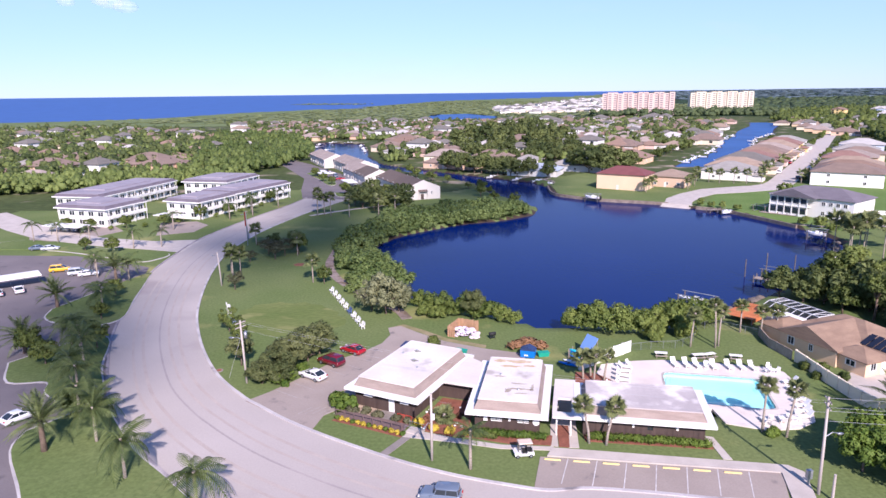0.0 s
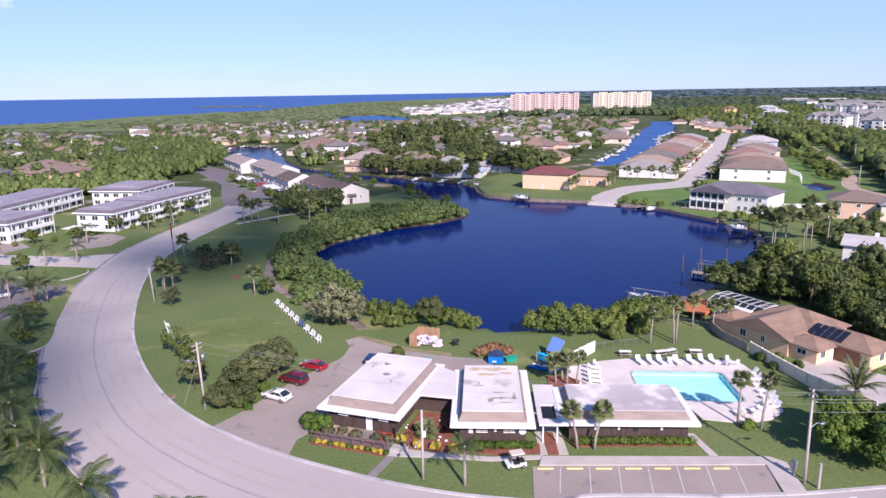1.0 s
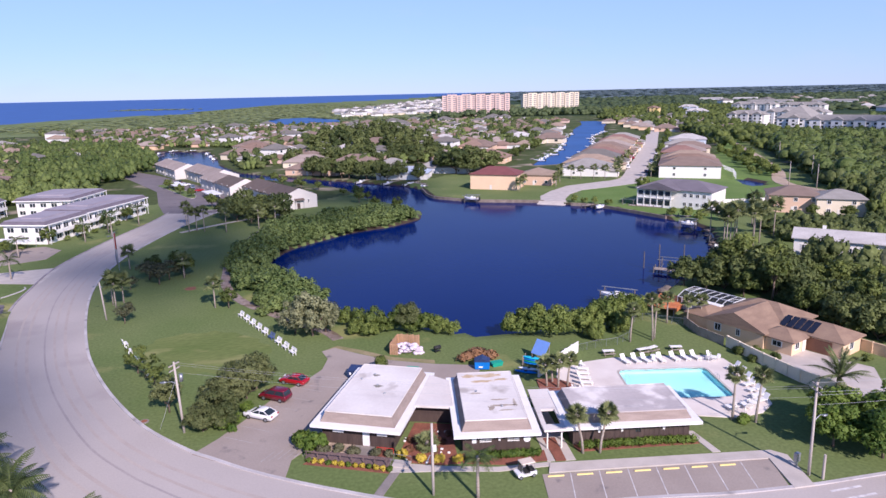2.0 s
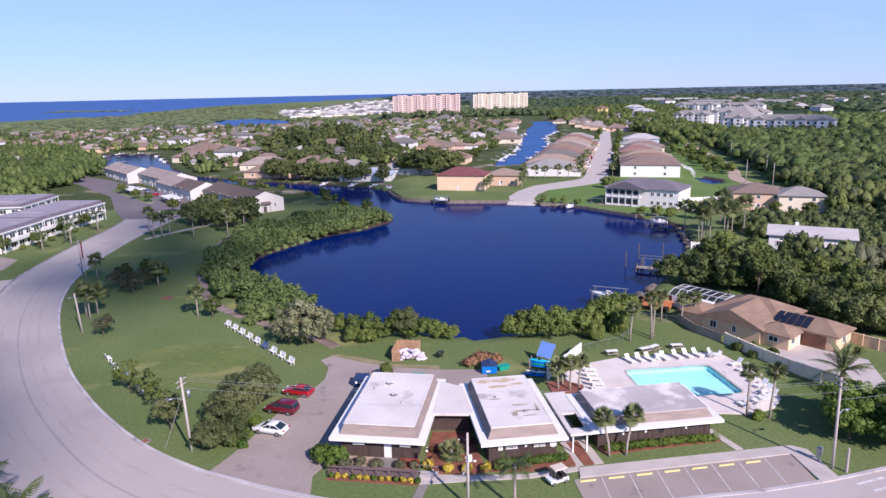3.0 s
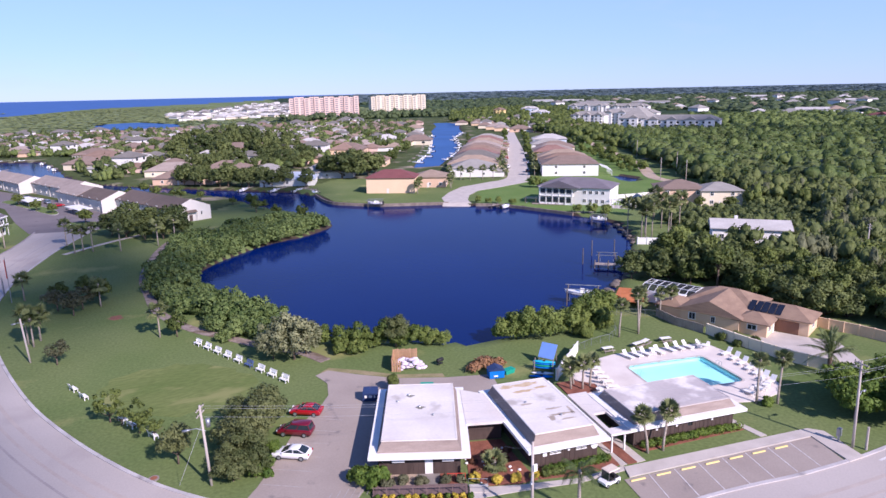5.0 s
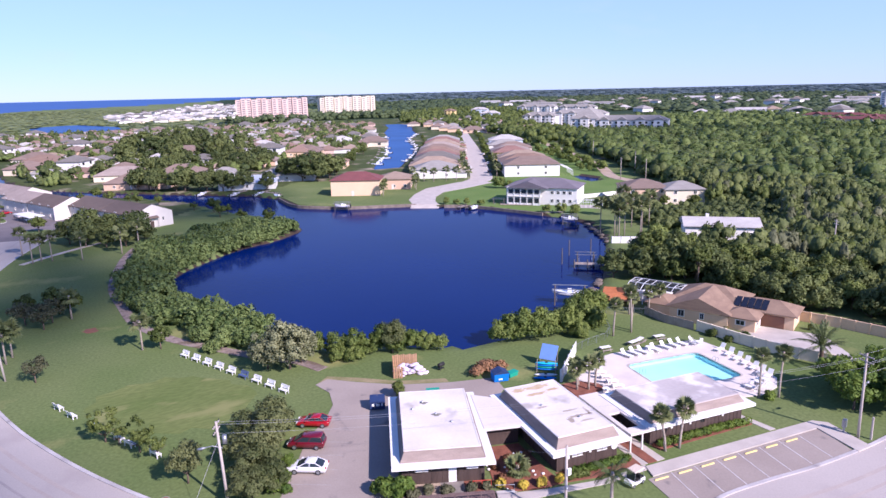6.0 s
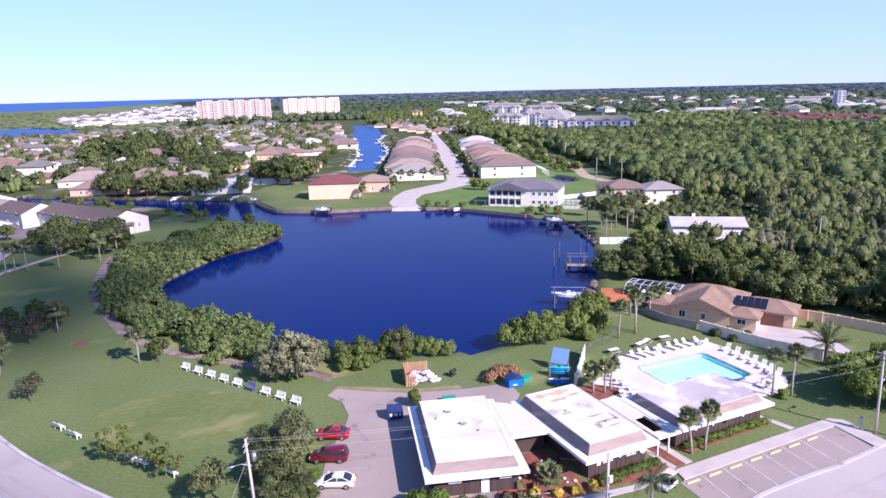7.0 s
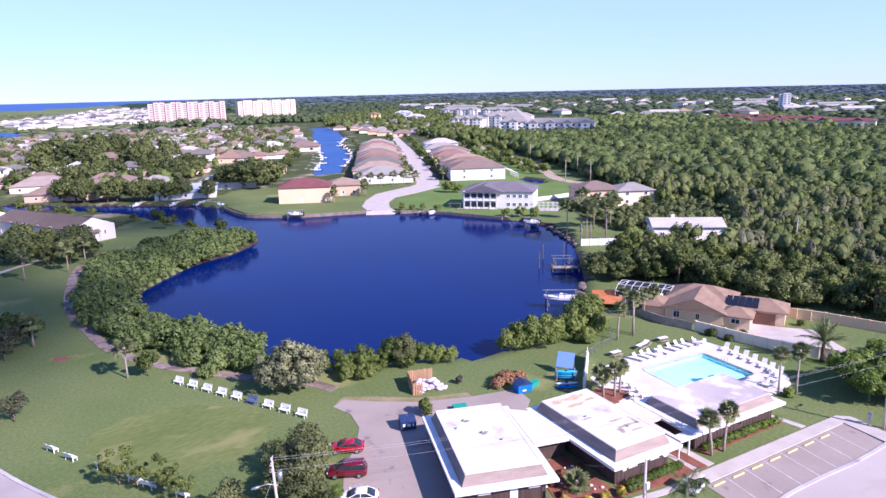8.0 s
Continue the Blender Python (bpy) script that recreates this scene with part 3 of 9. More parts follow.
for k in range(6):
    p = np.array([-24.9, 92.0]) + np.array([0.56, 0.83]) * (k * 3.1 - 4.2)
    q = p + np.array([0.83, -0.56]) * 4.6
    solid("stall_line", Shape().beam((*p, 0.055), (*q, 0.055), 0.09, 0.008), FADED, "faded painted stall line", "road marking", "stall lines of the side lot", kind="structure")
# hatched keep-clear marks by the clubhouse corner
for k in range(6):
    solid("hatch_bar", Shape().beam((-22.4 + k * 0.95, 81.3 + k * 0.02, 0.055), (-20.9 + k * 0.95, 83.3 + k * 0.0, 0.055), 0.09, 0.008), FADED, "white painted hatch bar on asphalt", "road marking", "hatch bars", kind="structure")
# crossing marks on the road
for k in range(3):
    solid("crossing_bar", Shape().beam((36.5 + k * 0.5, 60.8 - k * 1.5, 0.036), (40.3 + k * 0.5, 60.9 - k * 1.5, 0.036), 0.3, 0.008), LINE, "white painted bar on the road", "road marking", "crossing bars", kind="structure")
# the worn bowling lawn, mown in bands
GREEN = surface("worn_lawn", srgb(102, 118, 63), srgb(120, 130, 76), rough=0.95, big=0.1, fine=1.6, vary=0.28, bump=0.4, spec=0.1, stain=srgb(130, 133, 84), stain_at=0.55, stain_scale=0.25, stretch=(0.5, 1.2, 1.0))
lr = np.random.default_rng(41)
green_line = [(-33.5 + (9.5 + lr.uniform(-0.8, 0.8)) * math.cos(a) * 1.05 - 3.0 * math.sin(a), 120.0 + (10.0 + lr.uniform(-0.8, 0.8)) * math.sin(a)) for a in np.linspace(0, 6.283, 36, endpoint=False)]
slab("bowling_lawn", green_line, 0.02, GREEN, "pale worn bowling lawn with tan bare patches", "lawn", z0=-0.1)
# footpaths
PATH = curve([(-26, 232), (-29.9, 220), (-33.5, 203), (-35.4, 188), (-34.8, 172), (-33.8, 160), (-29.5, 147.5), (-23.5, 138), (-18.6, 130.8), (-13.4, 124.6), (-11.2, 119.6)], 5)
solid("footpath", strip(PATH, -1.05, 1.05, -0.2, 0.06), surface("sandy_path", srgb(168, 154, 146), srgb(132, 116, 108), big=0.35, fine=2, vary=0.4, stain=srgb(104, 92, 74), stain_at=0.52, stain_scale=0.4), "worn sandy footpath along the shore", "footpath", kind="structure")
solid("footpath_condo", strip(curve([(-54, 228), (-44, 238), (-34, 246), (-24, 252)], 5), -0.8, 0.8, -0.2, 0.07), CONC, "pale concrete footpath", "footpath", kind="structure")
# ---- the clubhouse ----
from mathutils.geometry import tessellate_polygon


def rect(w, d, i=0.0):
    return [(i, i), (w - i, i), (w - i, d - i), (i, d - i)]


club = thing("clubhouse", 0, 0, 0, 0, "low dark-walled clubhouse with pinkish mansard edges and flat white roofs", "building")


def holed_wall(x0, x1, y0, y1, h, openings):
    """One wall pierced by openings."""
    outer = [(x0, 0), (x1, 0), (x1, h), (x0, h)]
    holes = [[(a, max(s, 0.02)), (b, max(s, 0.02)), (b, e), (a, e)] for a, b, s, e in openings]
    loops = [[Vector((x, z, 0)) for x, z in q] for q in [outer] + holes]
    tris = tessellate_polygon(loops)
    flat = [p for q in [outer] + holes for p in q]
    s = Shape()
    s.add([(x, y0, z) for x, z in flat], [tuple(t) for t in tris])
    s.add([(x, y1, z) for x, z in flat], [tuple(reversed(t)) for t in tris])
    for q in [outer] + holes:
        n = len(q)
        s.add([(x, y0, z) for x, z in q] + [(x, y1, z) for x, z in q], [(i, (i + 1) % n, n + (i + 1) % n, n + i) for i in range(n)])
    return s


def batten_walls(m, w, d, h, inset, parent, openings):
    """Four walls of upright battens, with gaps for doors and windows on the front: (from, to, sill, head)."""
    x0, x1, y0, y1, t = inset, w - inset, inset, d - inset, 0.22
    back = Shape().box(x0, x1, y1 - t, y1, 0, h)
    part("wall", back, WOODD, parent, at=m)
    for a in (x0, x1 - t):
        part("wall", Shape().box(a, a + t, y0 + t, y1 - t, 0, h), WOODD, parent, at=m)
    f = holed_wall(x0, x1, y0, y0 + t, h, openings)
    part("wall", f, WOODD, parent, at=m)
    bat = Shape().box(-0.03, 0.03, -0.035, 0, 0.05, h - 0.02).mesh("batten")
    k = x0 + 0.3
    while k < x1:
        if not any(a - 0.1 < k < b + 0.1 for a, b, _, _ in openings):
            part("batten", bat, WOODD, parent, at=m @ pose(k, y0, 0))
        k += 0.6
    bat2 = Shape().box(-0.035, 0, -0.03, 0.03, 0.05, h - 0.02).mesh("batten")
    k = y0 + 0.4
    while k < y1:
        part("batten", bat2, WOODD, parent, at=m @ pose(x0, k, 0))
        k += 1.0


def window_unit(m, a, b, s, e, y, parent, bars=1, frame_mat=None):
    """A framed window set into an opening, local x from a to b, z from s to e, in the wall plane y."""
    fm = frame_mat or WHITE
    win = part("window", Shape().box(a, b, y + 0.1, y + 0.13, s, e), GLASS, parent, at=m)
    fr = Shape()
    for q in ((a, a + 0.08, s, e), (b - 0.08, b, s, e), (a + 0.08, b - 0.08, s, s + 0.08), (a + 0.08, b - 0.08, e - 0.08, e)):
        fr.box(q[0], q[1], y - 0.02, y + 0.1, q[2], q[3])
    for k in range(bars):
        c = a + (b - a) * (k + 1) / (bars + 1)
        fr.box(c - 0.03, c + 0.03, y + 0.02, y + 0.1, s + 0.08, e - 0.08)
    part("window_frame", fr, fm, win)
    return win


def mansard_wing(x, y, rot, w, d, front, ez=2.45, tz=3.95, inset=1.5, wall_in=1.1, doors=()):
    m = pose(x, y, 0, 0, 0, rot)
    batten_walls(m, w, d, ez, wall_in, club, list(front) + list(doors))
    # soffit and white fascia
    eave = Shape().prism(rect(w, d), ez, ez + 0.36)
    part("fascia", eave, WHITE, club, "broad white fascia board", at=m)
    # sloping shingled skirt, built as a shell that carries the flat roof
    i0, i1 = 0.95, inset
    skirt = Shape().prism(rect(w, d, i0), ez + 0.36, tz, rect(w, d, i1))
    part("skirt_roof", skirt, SHING, club, "pinkish shingled mansard skirt", at=m)
    for k in range(5):
        f = (k + 0.6) / 5.4
        i = i0 + (i1 - i0) * f
        z = ez + 0.36 + (tz - ez - 0.36) * f
        lip = Shape()
        for a, b in ((0, 1), (1, 2), (2, 3), (3, 0)):
            r = rect(w, d, i - 0.02)
            lip.beam((*r[a], z), (*r[b], z), 0.03, 0.016)
        part("shingle_course", lip, SHING, club, at=m)
    top = Shape().prism(rect(w, d, inset - 0.1), tz, tz + 0.1)
    rim = Shape()
    for a, b in ((0, 1), (1, 2), (2, 3), (3, 0)):
        r = rect(w, d, inset)
        rim.beam((*r[a], tz + 0.1), (*r[b], tz + 0.1), 0.16, 0.06)
    part("flat_roof", top, ROOFC if w > 14 else ROOFW, club, "stained white membrane roof", at=m)
    part("roof_edge", rim, ROOFC if w > 14 else ROOFW, club, at=m)
    for a, b, s, e in front:
        window_unit(m, a, b, s, e, wall_in, club, bars=1, frame_mat=WOODD)
    for a, b, s, e in doors:
        dr = part("door", Shape().box(a + 0.06, b - 0.06, wall_in + 0.06, wall_in + 0.12, s, e - 0.05), WHITE, club, "white door", at=m)
        part("door_handle", Shape().tube([(b - 0.2, wall_in + 0.06, 1.0), (b - 0.2, wall_in - 0.02, 1.0), (b - 0.32, wall_in - 0.02, 1.0)], 0.02, 6), METAL, dr)
    return m


mA = mansard_wing(-16.6, 83.75, -24.5, 11.35, 17.6, [(2.6, 4.0, 1.55, 2.15), (8.2, 9.5, 1.55, 2.15)], doors=[(6.2, 7.2, 0.0, 2.15)])
mB = mansard_wing(-0.35, 76.6, -9.0, 10.2, 16.6, [(3.0, 4.6, 1.2, 2.0), (6.3, 7.9, 1.2, 2.0)])
mC = mansard_wing(12.9, 75.25, -8.4, 16.4, 10.2, [(8.6, 9.4, 1.2, 1.9)], ez=2.5, tz=3.8)
# flat link between the first two wings, with its recessed entrance court in front
part("link_roof", Shape().prism([(-3.45, 85.6), (1.25, 83.95), (2.4, 91.9), (0.2, 94.4)], 2.55, 2.86), ROOFW, club, "flat white link roof")
part("wall", Shape().prism([(-3.9, 86.9), (1.2, 85.2), (1.27, 85.42), (-3.82, 87.12)], 0, 2.55), WOODD, club)
# covered walk between second and third wing, with a square opening
cw = Shape()
for poly in ([(10.3, 75.6), (12.95, 75.2), (13.15, 76.6), (10.45, 77.0)], [(10.45, 77.0), (11.0, 76.92), (11.65, 80.72), (11.05, 80.8)], [(12.75, 76.66), (13.15, 76.6), (13.75, 80.4), (13.35, 80.45)],
             [(11.05, 80.8), (13.75, 80.4), (14.7, 86.2), (12.0, 86.6)]):
    cw.prism(poly, 2.5, 2.78)
part("walk_roof", cw, ROOFW, club, "flat white covered-walk roof with an opening")
for x, y in ((10.9, 76.2), (12.6, 76.0), (12.0, 85.6), (14.3, 85.3)):
    part("post", Shape().box(x - 0.08, x + 0.08, y - 0.08, y + 0.08, 0, 2.5), WHITE, club)
# roof vents
for m, px, py in ((mA, 5.6, 9.4), (mA, 4.2, 12.8), (mA, 7.3, 7.2), (mA, 2.9, 11.0), (mB, 6.2, 4.6), (mB, 3.5, 9.0)):
    v = part("roof_vent", Shape().tube([(px, py, 3.95), (px, py, 4.2)], 0.09, 8), METAL, club, at=m)
    part("cap", Shape().tube([(px, py, 4.2), (px, py, 4.26)], [0.16, 0.12], 8), METAL, v)
for px, py, s in ((5.7, 9.3, 0.8), (4.4, 12.6, 0.7)):
    blot = [(px + s * math.cos(a) * (0.7 + 0.3 * math.sin(3 * a)), py + 0.5 * s * math.sin(a)) for a in np.linspace(0, 2 * math.pi, 14, endpoint=False)]
    part("roof_patch", Shape().prism(blot, 4.04, 4.06), surface("patch_grey", srgb(150, 146, 136), srgb(128, 126, 114), big=1.5, fine=6), club, "grey weathered roof patch", at=mA)
# weather stains on the middle roof
RUST = surface("roof_stain", srgb(184, 158, 120), srgb(206, 188, 158), big=0.9, fine=4, vary=0.1)
GREYST = surface("roof_grey_stain", srgb(158, 146, 130), srgb(190, 178, 162), big=0.9, fine=4, vary=0.12)
for px, py, sx_, sy_, mt, sd_ in ((2.9, 13.9, 1.2, 0.8, RUST, 1), (5.6, 14.0, 2.6, 0.75, RUST, 2), (4.6, 12.2, 2.2, 0.5, RUST, 3), (7.0, 12.6, 1.3, 0.4, RUST, 8), (6.4, 5.0, 1.9, 0.35, GREYST, 4), (4.9, 4.4, 0.5, 0.9, GREYST, 5), (7.9, 5.6, 0.3, 1.3, GREYST, 6), (6.0, 6.6, 1.5, 0.25, GREYST, 7), (6.6, 3.7, 1.3, 0.22, GREYST, 9), (3.4, 8.6, 0.9, 0.3, GREYST, 10)):
    r2 = np.random.default_rng(sd_)
    blot = [(px + sx_ * math.cos(a) * q, py + sy_ * math.sin(a) * q) for a, q in zip(np.linspace(0, 2 * math.pi, 22, endpoint=False), r2.uniform(0.45, 1.0, 22))]
    part("roof_stain", Shape().prism(blot, 4.04, 4.058), mt, club, "blotchy weather stain", at=mB)
# blinds in the windows of the middle wing
for a in (3.0, 6.3):
    for k in range(3):
        part("blind_slat", Shape().box(a + 0.1, a + 1.5, 1.12, 1.19, 1.32 + k * 0.24, 1.42 + k * 0.24), WHITE, club, at=mB)
for a, b in ((2.6, 4.0), (8.2, 9.5)):
    part("awning", Shape().add([(x, y, z) for x in (a, b) for y, z in ((1.1, 2.2), (0.72, 1.8), (0.72, 1.74), (1.1, 2.14))], [(0, 1, 5, 4), (1, 2, 6, 5), (2, 3, 7, 6), (3, 2, 1, 0), (4, 5, 6, 7)]), WHITE, club, "small white window awning", at=mA)
# sign plates and lamps on the front of the middle wing
part("round_sign", Shape().tube([(8.7, 1.02, 1.6), (8.7, 1.1, 1.6)], 0.42, 18), WHITE, club, "round white wall sign", at=mB)
for px, w, z0, z1 in ((2.2, 0.5, 1.3, 2.1), (5.3, 0.28, 1.5, 2.0)):
    part("wall_lamp" if w < 0.4 else "notice_board", Shape().box(px, px + w, 1.02, 1.1, z0, z1), WHITE, club, at=mB)
for px in (4.1, 6.9, 12.0):
    part("wall_lamp", Shape().box(px, px + 0.25, 1.0, 1.1, 1.55, 1.95), WHITE, club, at=mC)
# ---- plants ----
def leaf_cloud(rng, blobs, per, leaf, droop=-0.45):
    """Loose leaf sprays over the skins of blobs (x, y, z, r): triangles, and for each a soft normal that follows the crown."""
    blobs = np.array(blobs, float)
    n = len(blobs) * per
    c = np.repeat(blobs, per, 0)
    d = rng.normal(size=(n * 3, 3))
    d /= np.linalg.norm(d, axis=1, keepdims=True)
    d = d[d[:, 2] > droop][:n]
    n = len(d)
    c = c[:n]
    pos = c[:, :3] + d * c[:, 3:4] * rng.uniform(0.55, 1.12, (n, 1))
    nrm = d + rng.normal(size=(n, 3)) * 0.6 + np.array([0, 0, 0.35])
    nrm /= np.linalg.norm(nrm, axis=1, keepdims=True)
    a = np.cross(nrm, rng.normal(size=(n, 3)))
    a /= np.linalg.norm(a, axis=1, keepdims=True) + 1e-9
    b = np.cross(nrm, a)
    s = leaf * rng.uniform(0.6, 1.4, (n, 1))
    tri = np.stack([pos - a * s - b * s * 0.55, pos + a * s, pos - a * s * 0.7 + b * s * 0.75], 1)
    out = pos - blobs[:, :3].mean(0)
    out /= np.linalg.norm(out, axis=1, keepdims=True) + 1e-9
    soft = d * 0.75 + out * 0.5 + nrm * 0.55 + np.array([0, 0, 0.15])
    soft /= np.linalg.norm(soft, axis=1, keepdims=True)
    return tri, soft


def crown_blobs(rng, n, rx, rz, z, r, flat=0.0):
    out = []
    for k in range(n):
        d = rng.normal(size=3)
        d /= np.linalg.norm(d)
        q = rng.uniform(0.35, 1.0) ** 0.6
        out.append((d[0] * rx * q, d[1] * rx * q, z + max(d[2], -0.55 + flat) * rz * q, r * rng.uniform(0.65, 1.2)))
    return out


def trunk_shape(rng, h, r, limbs, spread):
    s = Shape().tube([(0, 0, -0.3), (0.05 * h * rng.uniform(-1, 1), 0.05 * h * rng.uniform(-1, 1), h * 0.5), (0, 0, h)], [r, r * 0.8, r * 0.55], 8)
    for k in range(limbs):
        a = 2 * math.pi * (k + rng.uniform(0, 0.6)) / limbs
        e = (spread * math.cos(a), spread * math.sin(a), h + spread * rng.uniform(0.3, 0.9))
        m = (e[0] * 0.5, e[1] * 0.5, h + (e[2] - h) * 0.35)
        s.tube([(0, 0, h * 0.75), m, e], [r * 0.5, r * 0.33, r * 0.12], 6)
    return s


TREES = {}


def tree_kind(key, seed, h, rx, rz, n, per, leaf, r, material, bark=None, trunk=None, droop=-0.45, flat=0.0):
    """Make one tree of a kind; others are copied from it."""
    rng = np.random.default_rng(seed)
    th = trunk if trunk is not None else max(0.3, h - 2.0 * rz)
    TREES.setdefault(key, []).append((h, rx,
        trunk_shape(rng, max(th, 0.4), max(0.1, h * 0.03), 5, rx * 0.6).mesh("trunk", True),
        loose_mesh("crown", *leaf_cloud(rng, crown_blobs(rng, n, rx - r * 0.6, rz - r * 0.5, h - rz, r, flat), per, leaf, droop)), material, bark or BARK))


for s in range(3):
    tree_kind("shrub", 10 + s, 3.2, 1.9, 1.6, 26, 76, 0.185, 0.6, LEAF_SHORE, trunk=0.6)
    tree_kind("mangrove", 20 + s, 4.2, 3.0, 2.1, 28, 50, 0.27, 0.85, LEAF_MANG, trunk=0.8)
    tree_kind("oak", 30 + s, 9.0, 5.0, 4.0, 40, 49, 0.45, 1.35, LEAF_OAK, trunk=1.8)
    tree_kind("broad", 40 + s, 6.5, 3.2, 2.5, 36, 72, 0.27, 0.9, LEAF_BROAD, trunk=2.4)
    tree_kind("bright", 50 + s, 5.5, 3.2, 2.4, 38, 110, 0.22, 0.9, LEAF_BRIGHT, trunk=1.6)
    tree_kind("pine", 60 + s, 9.5, 2.8, 2.6, 22, 60, 0.34, 0.95, LEAF_BROAD, trunk=5.5, flat=0.3)
    tree_kind("thicket", 90 + s, 6.5, 3.2, 2.5, 44, 150, 0.155, 0.85, LEAF_HEDGE, trunk=2.0)
    tree_kind("shore", 110 + s, 3.2, 1.9, 1.6, 30, 130, 0.13, 0.55, LEAF_SHORE, trunk=0.6)
    tree_kind("small", 120 + s, 6.5, 3.2, 2.5, 18, 34, 0.42, 1.0, LEAF_BROAD, trunk=2.4)
for s in range(2):
    tree_kind("airy", 100 + s, 5.6, 2.9, 2.0, 17, 95, 0.15, 0.6, LEAF_BROAD, trunk=1.4, droop=-0.7)
    tree_kind("willow", 70 + s, 6.0, 3.4, 2.8, 36, 110, 0.18, 0.85, LEAF_GREY, trunk=1.6, droop=-0.8)
    tree_kind("bare", 80 + s, 4.4, 2.5, 1.8, 14, 90, 0.15, 0.75, LEAF_DRY, trunk=1.6)
LABELS = {"thicket": ("dense olive-brown broadleaf tree", "tree"), "shore": ("dense green shrub with glossy leaves", "shrub"), "small": ("small green street tree", "tree"), "airy": ("open-crowned green tree with gaps between its sprays", "tree"), "shrub": ("dense green shrub with glossy leaves", "shrub"), "mangrove": ("yellow-green mangrove bush at the water's edge", "mangrove"),
          "oak": ("spreading dark green oak with a broken crown", "tree"), "broad": ("leafy green broadleaf tree", "tree"), "bright": ("bright green leafy tree on grass", "tree"),
          "pine": ("tall slender pine with a rounded crown", "tree"), "willow": ("silvery grey-green tree with drooping sprays", "tree"),
          "bare": ("thin half-bare tree with greyish twigs", "tree")}
NAMES = {"thicket": "broadleaf_tree", "shore": "shrub", "small": "broadleaf_tree", "airy": "broadleaf_tree", "shrub": "shrub", "mangrove": "mangrove", "oak": "oak_tree", "broad": "broadleaf_tree", "bright": "broadleaf_tree", "pine": "pine_tree", "willow": "willow_tree", "bare": "bare_tree"}
tree_rng = np.random.default_rng(99)


def tree(key, x, y, size=1.0, z=0.0, wide=1.0, label=None, group=""):
    h, rx, tm, cm, mat_, bark = TREES[key][tree_rng.integers(len(TREES[key]))]
    lab, cat = LABELS[key]
    if key in ("shrub", "shore", "mangrove"):
        if not cm.materials:
            cm.materials.append(mat_)
        t = tagged(new(NAMES[key], cm), label or lab, cat, group)
        t.matrix_basis = pose(x, y, z, 0, 0, float(tree_rng.uniform(0, 360)))
        t.scale = (size * wide, size * wide, size * float(tree_rng.uniform(0.9, 1.1)))
        return t
    t = thing(NAMES[key], x, y, z, float(tree_rng.uniform(0, 360)), label or lab, cat, group)
    t.scale = (size * wide, size * wide, size * float(tree_rng.uniform(0.9, 1.1)))
    part("trunk", tm, bark, t)
    part("crown", cm, mat_, t)
    return t


def scatter(poly, gap, seed, avoid=None):
    """Places in a polygon that keep a gap between them."""
    rng = np.random.default_rng(seed)
    p = np.array(poly, float)
    lo, hi = p.min(0), p.max(0)
    xs, ys = np.arange(lo[0], hi[0], gap), np.arange(lo[1], hi[1], gap * 0.87)
    X, Y = np.meshgrid(xs, ys)
    X = X + (np.arange(len(ys)) % 2)[:, None] * gap / 2 + rng.uniform(-0.33, 0.33, X.shape) * gap
    Y = Y + rng.uniform(-0.33, 0.33, Y.shape) * gap
    X, Y = X.ravel(), Y.ravel()
    k = inside(poly, X, Y)
    if avoid is not None:
        k &= ~avoid(X, Y)
    return np.stack([X[k], Y[k]], 1)


# mangroves on the point between lake and path
MANG_P = [(21.5, 231), (9, 220), (-8, 209.5), (-20, 198), (-26, 184), (-25.5, 172), (-22, 161), (-16, 151), (-13.5, 143), (-15.5, 138.5), (-22, 142.5), (-27.5, 150.5), (-31.8, 163), (-32.8, 177), (-32, 192), (-28, 210), (-22, 225), (-8, 236), (8, 243), (20, 240)]
for x, y in scatter(MANG_P, 3.1, 3):
    tree("mangrove", x, y, float(tree_rng.uniform(0.75, 1.25)), z=-0.6, group="mangroves on the point")
# shore shrubs in front of the lake
for x, y, s in ((-9.5, 127, 1.1), (-7, 124.5, 1.2), (-4.5, 122.5, 1.35), (-2, 121.5, 1.2), (0.5, 121.5, 1.5), (2, 120, 1.25), (4.5, 119.5, 1.3), (6.6, 118.6, 1.1), (8.6, 117.4, 0.9), (-8, 121.5, 0.9), (-5.5, 120, 1.0)):
    tree("shore", x, y, s, z=-0.2, group="shrubs on the lake shore")
tree("thicket", 1.0, 119.8, 0.8)
for x, y, s in ((19.5, 114, 1.15), (22, 113, 1.35), (24.6, 112.2, 1.25), (27.5, 112.6, 1.1), (30, 111.5, 1.2), (33, 112.5, 1.1), (35.5, 113.5, 1.3), (38, 115, 1.2), (41, 116.5, 1.25), (31.5, 108.5, 0.8), (44, 118, 1.0), (37, 110.5, 0.9)):
    tree("shore", x, y, s * 1.35, z=-0.3, group="shrubs on the lake shore", label="grey-green leafy shrub on the lake shore")
for x, y, s in ((-18.5, 124.5, 1.05), (-15.5, 122.6, 1.25), (-13.2, 124.0, 1.0)):
    tree("willow", x, y, s)
for x, y, s in ((-24.5, 136.5, 0.6), (-19, 136.5, 0.8), (-17.5, 133.5, 0.8), (-14.5, 130.5, 0.9), (-21.5, 138.5, 0.9), (-25, 143, 0.8)):
    tree("mangrove", x, y, s, z=-0.2)
